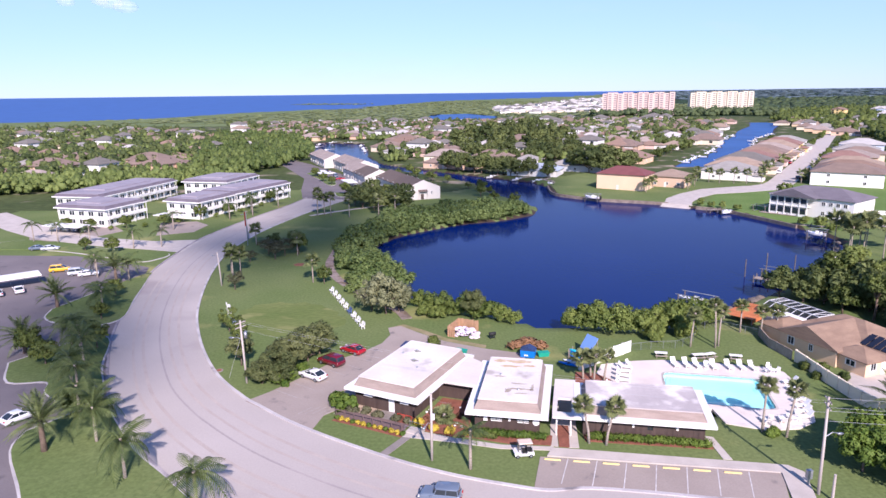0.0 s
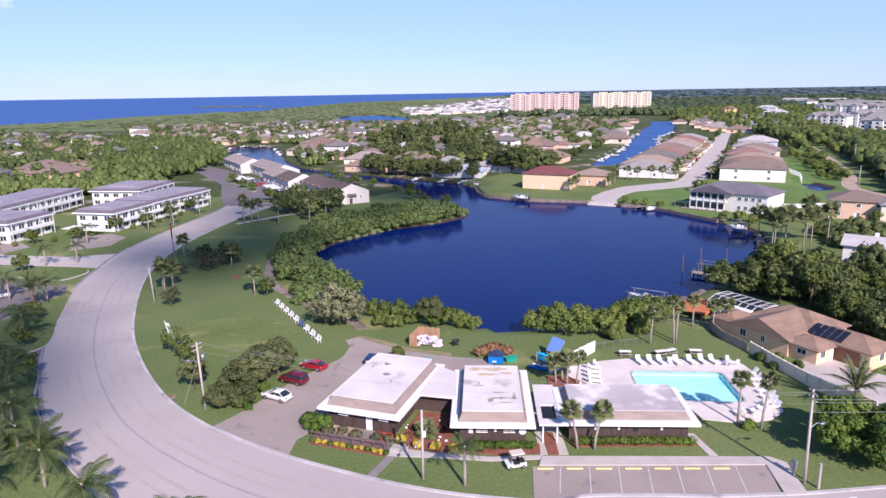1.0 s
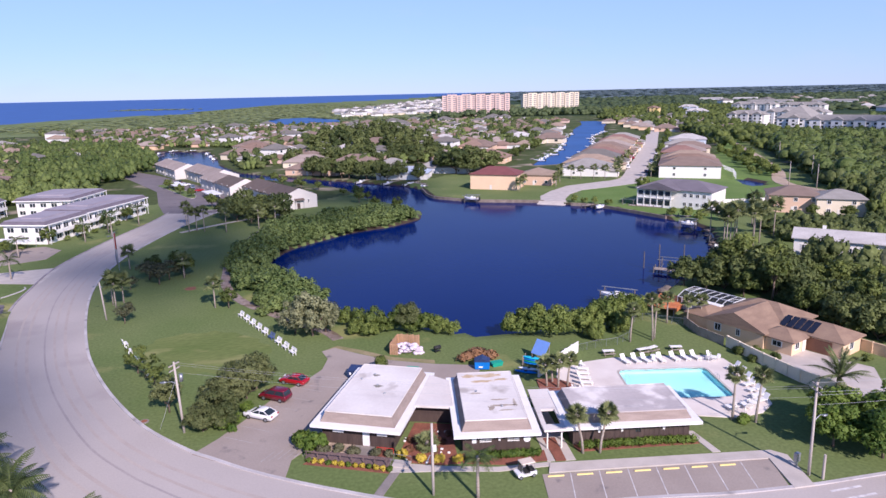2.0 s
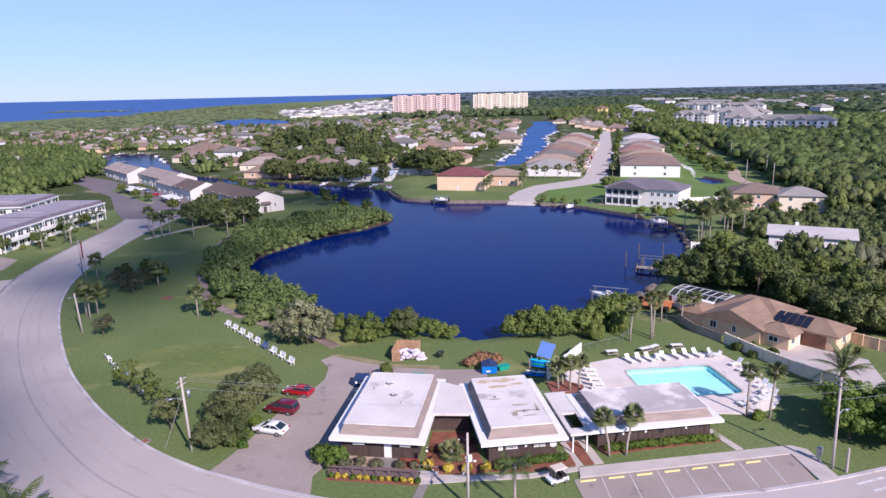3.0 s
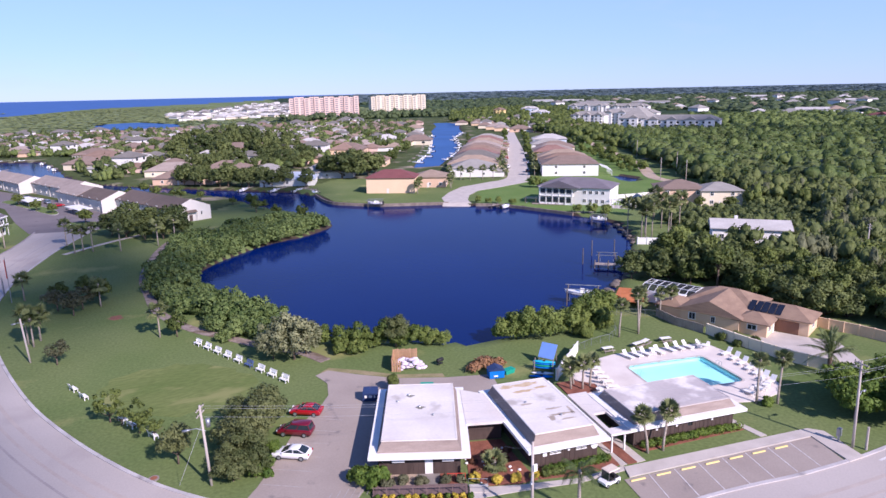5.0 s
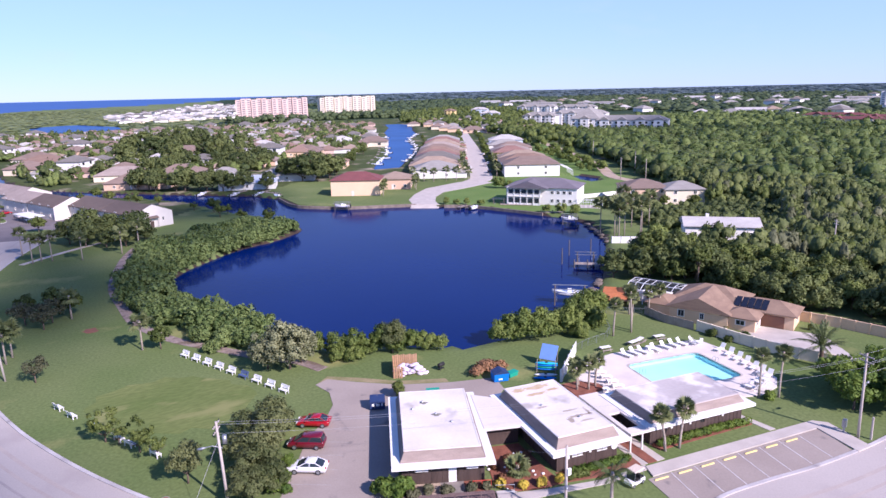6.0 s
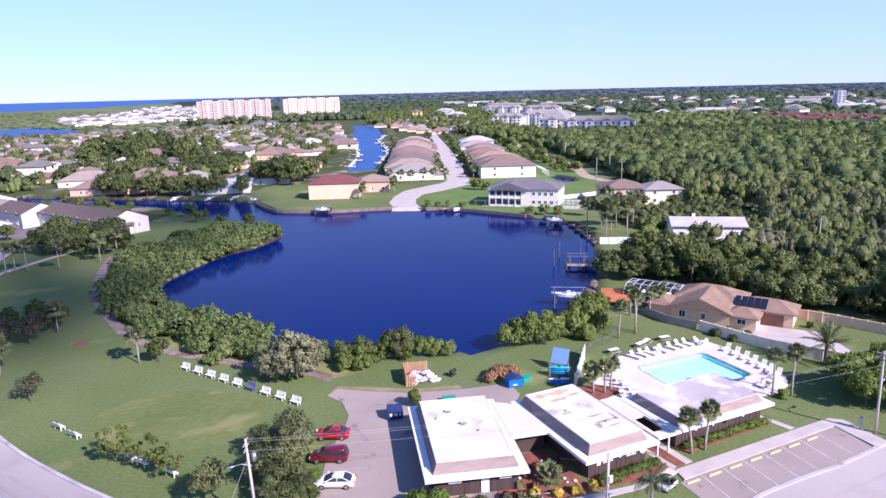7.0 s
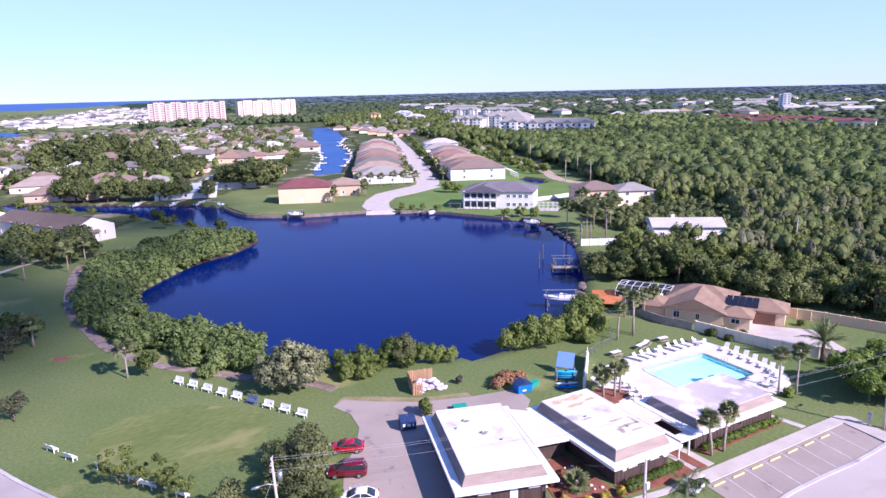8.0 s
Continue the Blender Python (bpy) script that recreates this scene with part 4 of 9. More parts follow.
# big hedge trees beside the car park
for x, y, s in ((-30.0, 90.8, 0.85), (-28.6, 93.6, 1.0), (-27.0, 96.6, 1.0), (-25.3, 99.4, 1.05), (-24.0, 102.4, 1.05), (-27.5, 91.2, 0.7), (-26.6, 103.0, 0.9), (-28.8, 98.0, 0.9)):
    tree("thicket", x, y, s * 0.86, wide=1.1, z=-0.9, label="dense olive-brown broadleaf tree beside the car park", group="trees beside the car park")
for x, y in ((-27.6, 90.3), (-26.0, 91.9), (-24.7, 94.2)):
    tree("bright", x, y, 0.32)
tree("thicket", -35.2, 97.5, 0.7)
for x, y, s in ((-42.4, 112.8, 0.8), (-41.0, 111.2, 0.6), (-39.0, 107.8, 0.75), (-37.4, 105.2, 0.7)):
    tree("airy", x, y, s)
tree("bare", -50.2, 138.8, 0.95)
for x, y, s in ((-52, 171, 1.2), (-49, 166, 1.25), (-47.5, 170, 1.1), (-46, 176, 1.0), (-54.5, 163, 0.8)):
    tree("bare", x, y, s)
for x, y, s in ((-44.3, 172, 0.8), (-46.5, 178, 0.85), (-52.0, 176, 0.7), (-31.6, 143.2, 0.6)):
    tree("broad", x, y, s)
for x, y, s in ((-38, 243, 1.1), (-28, 236, 0.9), (-24, 248, 1.2), (-42, 250, 1.1), (-36, 258, 1.2), (-26, 244, 0.9), (-32, 248, 0.9), (-30, 255, 0.9), (-37, 252, 0.8), (-22, 240, 0.7), (-33, 238, 0.6)):
    tree("oak", x, y, s * 0.85)
for x, y, s in ((-71, 101, 0.75), (-66.5, 97.5, 0.7), (-62, 104.5, 0.7), (-69, 119, 0.55), (-74, 134, 0.6), (-95, 173.5, 0.7), (-104, 176, 0.6), (-52.5, 80.5, 0.55)):
    tree("broad", x, y, s, label="dark leafy tree on a grass island", group="trees on the islands")
# right of the pool and the wood behind
for x, y, s in ((43.5, 68.5, 1.05), (47, 72.0, 1.1), (51, 69.0, 1.1), (47, 65.0, 1.1), (55.5, 72, 0.9), (52, 64, 1.1), (58, 66, 1.1), (64, 70, 1.0)):
    tree("bright", x, y, s)
for x, y, s in ((63, 133, 0.75), (67, 136, 0.7), (70, 131, 0.8), (74, 135, 0.8), (66, 129.5, 0.6), (72, 126, 0.85), (78, 129, 0.95), (84, 134, 0.8), (77, 122, 0.95), (83, 125, 0.9)):
    tree("oak", x, y, s)


for x, y, s in ((142, 190, 0.7), (150, 184, 0.8), (158, 182, 0.9)):
    tree("broad", x, y, s)


def in_yard(X, Y):
    """Keep the wood clear of houses, lawns and the track."""
    yards = [[(90, 158), (88, 144), (94, 138), (110, 124), (118, 134), (102, 150)], [(84, 160), (104, 146), (122, 166), (106, 190), (100, 185)], [(124, 196), (150, 178), (170, 190), (172, 226), (136, 228)],
             [(104, 232), (118, 200), (140, 205), (150, 236), (120, 252)]]
    k = np.zeros(X.shape, bool)
    for p in yards:
        k |= inside(p, X, Y)
    return k


NEARWOOD_P = [(66, 132), (68.5, 123), (71.5, 112), (74, 100), (77, 90), (79, 80), (83, 66), (150, 50), (200, 130), (200, 190), (165, 190), (140, 165), (124, 162), (100, 150), (88, 141), (78, 136)]
NEAREST_P = [(66, 132), (68.5, 123), (71.5, 112), (74, 100), (77, 90), (79, 80), (83, 66), (104, 62), (100, 90), (100, 112), (94, 130), (88, 141), (78, 136)]
for x, y in scatter(NEAREST_P, 5.0, 5, in_yard):
    k = tree_rng.random()
    tree("oak" if k < 0.6 else ("broad" if k < 0.88 else "pine"), x, y, float(tree_rng.uniform(0.75, 1.05)) * (0.85 if k < 0.6 else 1.1), z=-0.9 if k < 0.6 else 0.0, group="trees of the wood")


ICO_V = np.array([(math.cos(a) * 0.894, math.sin(a) * 0.894, z) for z, o in ((0.447, 0.0), (-0.447, 0.628)) for a in np.arange(5) * 1.2566 + o] + [(0, 0, 1), (0, 0, -1)])
ICO_F = np.array([(10, i, (i + 1) % 5) for i in range(5)] + [(i, i + 5, (i + 1) % 5) for i in range(5)] + [((i + 1) % 5, i + 5, (i + 1) % 5 + 5) for i in range(5)] + [(11, (i + 1) % 5 + 5, i + 5) for i in range(5)])


def tiny_crown(seed, n, per, leaf, r=0.4):
    """A crown of unit size as (vertices, faces, normals): rounded, uneven lumps of foliage and loose sprays that break their outline."""
    rng = np.random.default_rng(seed)
    blobs = crown_blobs(rng, n, 0.62, 0.5, 0.5, r)
    tri, soft = leaf_cloud(rng, blobs, per, leaf, -0.2)
    vs, fs, ns = [tri.reshape(-1, 3)], [np.arange(len(tri) * 3).reshape(-1, 3)], [np.repeat(soft, 3, 0)]
    base = len(tri) * 3
    for x, y, z, q in blobs:
        turn = Matrix.Rotation(rng.uniform(0, 6.28), 3, Vector(rng.normal(size=3)).normalized())
        v = (ICO_V @ np.array(turn)) * rng.uniform(0.62, 1.3, (12, 1)) * (q, q, q * 0.85)
        keep = ICO_F[v[ICO_F].mean(1)[:, 2] > -0.5 * q]
        nv = v / np.linalg.norm(v, axis=1, keepdims=True) * 0.85 + np.array([x, y, z - 0.5]) * 0.5 + (0, 0, 0.2)
        vs.append(v + (x, y, z)), fs.append(keep + base), ns.append(nv / np.linalg.norm(nv, axis=1, keepdims=True))
        base += 12
    return np.concatenate(vs), np.concatenate(fs), np.concatenate(ns)


TINY = [tiny_crown(s, 5, 7, 0.13) for s in range(6)]
SPECK = [tiny_crown(s + 10, 3, 2, 0.2, 0.46) for s in range(4)]


def wood_stuff(name, places, material, size, high, seed, label, base=TINY, z=0.0):
    """A wood too large to count, as one mesh."""
    rng = np.random.default_rng(seed)
    vs, fs, ns, k = [], [], [], 0
    for x, y in places:
        v, f, nrm = base[rng.integers(len(base))]
        a, s, h = rng.uniform(0, 6.28), size * rng.uniform(0.7, 1.3), high * rng.uniform(0.78, 1.14)
        r = np.array([[math.cos(a), -math.sin(a), 0], [math.sin(a), math.cos(a), 0], [0, 0, 1]])
        vs.append((v @ r.T) * (s, s, h) + (x, y, z + float(far_rise(np.array(x), np.array(y)))))
        fs.append(f + k), ns.append(nrm @ r.T)
        k += len(v)
    v, f = np.concatenate(vs), np.concatenate(fs)
    me = bpy.data.meshes.new(name)
    me.vertices.add(len(v))
    me.vertices.foreach_set("co", v.astype(np.float32).ravel())
    me.loops.add(f.size)
    me.loops.foreach_set("vertex_index", f.astype(np.int32).ravel())
    me.polygons.add(len(f))
    me.polygons.foreach_set("loop_start", np.arange(0, f.size, 3, dtype=np.int32))
    me.polygons.foreach_set("loop_total", np.full(len(f), 3, dtype=np.int32))
    me.update(calc_edges=True)
    me.polygons.foreach_set("use_smooth", [True] * len(f))
    me.normals_split_custom_set_from_vertices(np.concatenate(ns).tolist())
    return solid(name, me, material, label, "woodland", kind="stuff")


def dry(X, Y):
    return np.maximum.reduce([shore_distance(p, X, Y) for p in (LAKE_P, CANAL_P, POND_P, SEA_P, BASIN_P)]) > -3


BIGWOOD_P = [(200, 255), (180, 215), (200, 190), (200, 130), (150, 60), (330, 20), (560, 130), (535, 285), (462, 424), (420, 420), (300, 370), (240, 300)]
MIDROAD = [(186, 234), (188, 262), (214, 300), (246, 357), (268, 400), (300, 460)]


def on_track(X, Y):
    k = np.zeros(X.shape, bool)
    for (ax, ay), (bx, by) in zip(MIDROAD, MIDROAD[1:]):
        d = np.array([bx - ax, by - ay])
        t = np.clip(((X - ax) * d[0] + (Y - ay) * d[1]) / (d @ d), 0, 1)
        k |= np.hypot(X - ax - t * d[0], Y - ay - t * d[1]) < 7
    return k


nw = scatter(NEARWOOD_P, 4.6, 15, lambda X, Y: in_yard(X, Y) | inside(NEAREST_P, X, Y))
nw = np.concatenate([nw, scatter([(158, 176), (165, 190), (200, 190), (192, 226), (176, 222), (174, 190)], 5.0, 16)])
SCRUB_P = [(100, 152), (128, 132), (176, 168), (166, 184), (150, 176), (126, 192), (114, 180), (108, 160)]
low = inside(SCRUB_P, nw[:, 0], nw[:, 1])
ls = np.concatenate([nw[low], scatter([(110, 160), (140, 164), (152, 176), (126, 192), (116, 180)], 4.4, 19)])
nw = nw[~low]
nk = np.random.default_rng(3).random(len(nw))
MIDTREE = [tiny_crown(s + 30, 11, 20, 0.08, 0.3) for s in range(5)]
wood_stuff("wood_thicket", ls, LEAF_OAK, 3.4, 3.4, 26, "low green thicket between the houses", MIDTREE)
wood_stuff("wood_oak", nw[nk < 0.5], LEAF_OAK, 5.0, 8.0, 21, "dense dark green oaks of the wood", MIDTREE)
wood_stuff("wood_scrub", nw[(nk >= 0.5) & (nk < 0.8)], LEAF_BROAD, 4.4, 7.0, 22, "leafy green understorey of the wood", MIDTREE)
wood_stuff("wood_pine", nw[nk >= 0.8], LEAF_ASH, 3.6, 7.4, 23, "grey-green crowns rising from the wood", MIDTREE)
wp = np.concatenate([scatter(BIGWOOD_P, 6.4, 6, on_track), scatter([(196, 250), (222, 288), (250, 338), (290, 404), (330, 450), (425, 442), (420, 420), (300, 370), (240, 300), (200, 255), (190, 236)], 6.1, 64, on_track)])
half = np.random.default_rng(2).random(len(wp))
wood_stuff("woodland_oak", wp[half < 0.35], LEAF_OAK, 7.2, 7.5, 1, "dense dark green wood of oak and palm")
wood_stuff("woodland_pine", wp[half >= 0.35], LEAF_WOOD, 7.2, 8.4, 2, "round-crowned green pines standing in the wood")
wood_stuff("clearing_wood", scatter([(430, 440), (600, 310), (760, 420), (720, 620), (600, 650), (480, 480)], 11, 17), LEAF_WOOD, 8.5, 8.0, 24, "green wood behind the apartment houses")
wood_stuff("flats_trees", scatter([(-235, 262), (-165, 292), (-118, 306), (-100, 330), (-135, 335), (-180, 326), (-240, 300)], 6.5, 18), LEAF_WOOD, 4.6, 6.5, 25, "green trees behind the flats", MIDTREE)
# ---- palms ----
def feather(length, droop, leaflets, wide, rise):
    """One feather frond along +x, bending down: a stalk and leaflets to both sides."""
    q = []
    pts = [np.array([length * t * (1 - 0.18 * droop * t), 0, length * (rise * t - droop * t * t)]) for t in np.linspace(0, 1, leaflets + 1)]
    for i in range(leaflets):
        a, b = pts[i], pts[i + 1]
        t = (i + 0.5) / leaflets
        d = (b - a) / (np.linalg.norm(b - a) + 1e-9)
        w = wide * (math.sin(math.pi * min(1, t * 0.92 + 0.1)) ** 0.7)
        q.append([a + (0, 0.03, 0), a - (0, 0.03, 0), b - (0, 0.025, 0), b + (0, 0.025, 0)])
        for s in (1, -1):
            tip = a + d * w * 0.55 + np.array([0, s * w, -w * (0.35 + 0.5 * droop)])
            q.append([a, a + d * length / leaflets * 0.75, tip + d * 0.03, tip])
    return np.array(q)


def fan(length, blades, droop):
    """One fan frond along +x: a stalk and a half-circle of blades."""
    q = [[np.array([0, 0.03, 0]), np.array([0, -0.03, 0]), np.array([length * 0.5, -0.02, 0.1]), np.array([length * 0.5, 0.02, 0.1])]]
    c = np.array([length * 0.48, 0, 0.1])
    for k in range(blades):
        a = (k / (blades - 1) - 0.5) * 4.2
        tip = c + np.array([math.cos(a) * length * 0.55, math.sin(a) * length * 0.55, -droop * length * (0.22 + 0.1 * abs(a))])
        n = np.array([-math.sin(a), math.cos(a), 0]) * 0.09 * length
        m = (c + tip) / 2 + (0, 0, 0.05)
        q.append([c, m - n, tip, m + n])
    return np.array(q)


FRONDS = {"queen": [loose_mesh("frond", feather(2.9, d, 18, 0.55, r)) for d, r in ((0.85, 0.55), (0.65, 0.75), (1.05, 0.35))],
          "date": [loose_mesh("frond", feather(3.3, d, 20, 0.42, r)) for d, r in ((0.45, 0.5), (0.5, 0.85), (0.6, 0.15))],
          "cabbage": [loose_mesh("frond", fan(1.9, 11, d)) for d in (0.5, 0.9, 0.2)]}
PALM_LABEL = {"queen": "tall palm with drooping feathery fronds and a grey trunk", "date": "stout palm with a rough trunk and arching blue-green fronds",
              "cabbage": "slender palm with a round head of fan fronds"}
palm_rng = np.random.default_rng(31)
BOOT = Shape().tube([(0, 0, -0.5), (0, 0, 0), (0, 0, 0.35)], [0.14, 0.26, 0.16], 8).mesh("crown_shaft", True)


def palm(kind_, x, y, h, n=None, size=1.0, lean=(0, 0), z=0.0, label=None, group=""):
    """A palm: a leaning tapered trunk, a boot, and fronds set in a spiral."""
    p = thing("palm_tree", x, y, z, 0, label or PALM_LABEL[kind_], "palm", group)
    r = {"queen": 0.17, "date": 0.32, "cabbage": 0.14}[kind_]
    top = (lean[0], lean[1], h)
    part("trunk", Shape().tube([(0, 0, -0.3), (lean[0] * 0.2, lean[1] * 0.2, h * 0.35), (lean[0] * 0.6, lean[1] * 0.6, h * 0.7), top], [r * 1.35, r * 1.05, r * 0.95, r * 0.9], 8), PALMBARK if kind_ != "date" else BARK, p, smooth=True)
    part("crown_shaft", BOOT, LEAF_DATE if kind_ == "date" else PALMBARK, p, at=pose(*top))
    n = n or {"queen": 15, "date": 30, "cabbage": 26}[kind_]
    for k in range(n):
        f = k / n
        me = FRONDS[kind_][int(palm_rng.integers(3))]
        up = {"queen": 35 - 60 * f, "date": 62 - 78 * f, "cabbage": 75 - 120 * f}[kind_] + palm_rng.uniform(-8, 8)
        s = size * palm_rng.uniform(0.85, 1.12)
        m = pose(*top, 0, 0, k * 137.5 + palm_rng.uniform(-12, 12)) @ pose(0.1, 0, 0.1 * size, palm_rng.uniform(-12, 12), -up, 0) @ Matrix.Diagonal((s, s, s, 1))
        part("frond", me, {"date": LEAF_DATE, "queen": LEAF_QUEEN, "cabbage": LEAF_PALM}[kind_], p, at=m)
    return p


palm("queen", 0.3, 68.3, 4.6, n=15, size=0.85)
for x, y, h in ((-46.4, 75.5, 4.6), (-37.8, 65.7, 4.6), (-56.9, 88.5, 4.8), (-53.6, 84.5, 5.2), (-27.4, 59.8, 4.4), (-60, 97, 4.6), (-45.3, 73.6, 4.4), (-50.6, 79.4, 4.6), (-66.5, 105.0, 4.6), (-63.0, 101.5, 5.0), (-70.5, 122.5, 4.4), (-73.5, 127.5, 4.2), (-77, 146, 4.6)):
    palm("queen", x, y, h, n=17, size=1.42)
for x, y, h in ((-50.4, 71.3, 3.9), (-73, 102.5, 2.6), (-82, 126.5, 2.8), (53.3, 79.0, 3.2), (-78.4, 143, 4.0)):
    palm("date", x, y, h, size=1.28)
for x, y, h, l in ((14.6, 74.2, 4.8, (-0.9, 0.2)), (16.5, 73.8, 4.7, (1.0, 0.3)), (36.3, 77.3, 6.0, (0.1, 0.1)), (38.6, 75.9, 6.0, (0.9, 0.4)), (16.9, 92.4, 3.4, (-0.3, 0)), (18.3, 91.6, 4.0, (0.2, 0.1)), (19.8, 91.9, 3.7, (0.5, 0.2)), (18.2, 93.6, 3.0, (-0.2, 0.4)),
                   (36.6, 105.7, 5.6, (0.4, 0)), (40.5, 105.3, 7.2, (-0.5, 0)), (41.2, 106.0, 6.0, (0.2, 0)), (47.3, 112.6, 4.8, (0, 0)), (49.7, 110.0, 4.6, (0.1, 0)), (52.1, 109.5, 4.8, (0, 0.2))):
    palm("cabbage", x, y, h, n=22, size=0.76, lean=l)
for x, y, h in ((92.2, 168.7, 7), (93.5, 164.3, 7), (92.1, 161.1, 6.5), (96.3, 163.2, 7.5), (99.1, 159.8, 7), (112, 168.8, 7), (117, 185, 6.5), (104, 164, 7), (108, 172, 6.5), (98, 168, 6.5), (102, 172, 6)):
    palm("cabbage", x, y, h + 2.0, n=17, size=1.6, group="palms by the far shore")
for x, y, h in ((-51.3, 227.7, 6.5), (-49.3, 229.5, 6), (-46.8, 228.0, 6.5), (-39.8, 224.5, 6), (-53.9, 240, 6.5), (-59, 183, 4.5), (-54.4, 150, 5), (-55.4, 152.0, 5.4), (-53.6, 153.0, 4.8), (-44.2, 170.2, 4.5), (-34.4, 144.4, 5.0), (-30, 226, 6), (-25, 232, 6)):
    palm("cabbage", x, y, h, n=14, size=1.15, group="palms on the lawn")
for x, y, h in ((-107, 184, 5), (-118.5, 187.5, 5), (-126, 188, 5), (-92, 179, 4.5), (-85.1, 181, 4.5), (-88, 152, 4.5), (-86, 149, 4.0), (-77, 236, 6), (-74, 228, 6), (-80, 222, 5), (-70, 246, 6), (-92, 205, 5)):
    palm("queen", x, y, h, n=10, size=1.2, group="palms by the flats")
for x, y, s in ((-50, 276, 0.9), (-68, 318, 0.7), (-76, 338, 0.8), (-62, 308, 0.6)):
    tree("broad", x, y, s, label="leafy tree on a car park island", group="car park trees")
for x, y, s in ((-118, 204, 0.6), (-108, 207, 0.7), (-98, 212, 0.65), (-90, 222, 0.75), (-83, 230, 0.7), (-79, 242, 0.7), (-76, 256, 0.8), (-128, 208, 0.6)):
    tree("broad", x, y, s, label="round leafy tree before the flats", group="trees by the flats")
for x, y in ((-112, 205), (-103, 209), (-95, 216), (-86, 226), (-81, 236), (-121, 203), (-77, 248)):
    tree("shrub", x, y, 0.55, label="low green shrub before the flats", group="shrubs by the flats")
# ---- houses ----
def tint(name, r, g, b, **k):
    return surface(name, srgb(r, g, b), rough=k.pop("rough", 0.85), big=0.25, fine=3.0, vary=k.pop("vary", 0.1), bump=0.12, **k)


WALLS = {n: tint("stucco_" + n, *c, vary=0.06, rand=0.08) for n, c in dict(white=(232, 230, 226), cream=(226, 214, 190), tan=(214, 184, 158), peach=(224, 194, 160), grey=(200, 200, 202), blue=(206, 216, 230), yellow=(232, 206, 140), butter=(228, 199, 166), pink=(221, 194, 182), chalk=(204, 200, 194)).items()}
ROOFS = {n: tint("roof_" + n, *c, vary=0.2, rand=0.12, stretch=(1, 1, 4)) for n, c in dict(grey=(166, 162, 156), brown=(144, 126, 114), terracotta=(152, 128, 112), red=(152, 120, 110), pink=(170, 156, 146), white=(206, 202, 198), tan=(166, 147, 129), slate=(128, 124, 118), maroon=(126, 78, 78), umber=(112, 99, 90), lead=(122, 116, 124)).items()}
GARAGE = tint("garage_door_paint", 224, 218, 210)
SEAMED = surface("white_metal_roof", srgb(220, 226, 234), srgb(208, 214, 224), rough=0.4, metal=0.2, big=0.4, fine=3, vary=0.06, bump=0.1)


def hip(s, x0, x1, y0, y1, z, rise, over=0.6, thick=0.16, gable=False):
    """A hipped or gabled roof with eaves over a rectangle, its ridge along the longer side."""
    x0, x1, y0, y1 = x0 - over, x1 + over, y0 - over, y1 + over
    w, d = x1 - x0, y1 - y0
    if gable == "y" or (not gable and d > w):
        c, i = (x0 + x1) / 2, 0.0 if gable else w / 2
        a, b = (c, y0 + i), (c, y1 - i)
        top = [(x0, y0, z), (x1, y0, z), (x1, y1, z), (x0, y1, z), (*a, z + rise), (*b, z + rise)]
        f = [(0, 1, 4), (1, 2, 5, 4), (2, 3, 5), (3, 0, 4, 5)]
    else:
        c, i = (y0 + y1) / 2, 0.0 if gable else d / 2
        a, b = (x0 + i, c), (x1 - i, c)
        top = [(x0, y0, z), (x1, y0, z), (x1, y1, z), (x0, y1, z), (*a, z + rise), (*b, z + rise)]
        f = [(0, 1, 5, 4), (1, 2, 5), (2, 3, 4, 5), (3, 0, 4)]
    low = [(p[0], p[1], z - thick) for p in top[:4]]
    s.add(top + low, f + [(0, 6, 7, 1), (1, 7, 8, 2), (2, 8, 9, 3), (3, 9, 6, 0), (9, 8, 7, 6)])
    return s


PANE = Shape().box(-0.55, 0.55, -0.04, 0.02, -0.6, 0.6).mesh("window")
FRAME = Shape()
for q in ((-0.66, -0.52, -0.7, 0.7), (0.52, 0.66, -0.7, 0.7), (-0.52, 0.52, 0.57, 0.7), (-0.52, 0.52, -0.7, -0.57), (-0.03, 0.03, -0.57, 0.57)):
    FRAME.box(q[0], q[1], -0.09, 0.02, q[2], q[3])
FRAME = FRAME.mesh("window_frame")


def windows_on(parent, w, d, rows, cols_front, cols_side, wall_x0=0.0, wall_y0=0.0, size=1.0, skip=()):
    """Framed windows on the four sides of a box of width w and depth d."""
    for z in rows:
        for side, length, n in (("f", w, cols_front), ("b", w, cols_front), ("l", d, cols_side), ("r", d, cols_side)):
            if side in skip:
                continue
            for k in range(n):
                u = length * (k + 0.5) / n
                m = {"f": pose(wall_x0 + u, wall_y0, z), "b": pose(wall_x0 + u, wall_y0 + d, z, 0, 0, 180), "l": pose(wall_x0, wall_y0 + u, z, 0, 0, -90), "r": pose(wall_x0 + w, wall_y0 + u, z, 0, 0, 90)}[side]
                win = part("window", PANE, GLASS, parent, at=m @ Matrix.Diagonal((size, 1, size, 1)))
                part("window_frame", FRAME, WHITE, win)


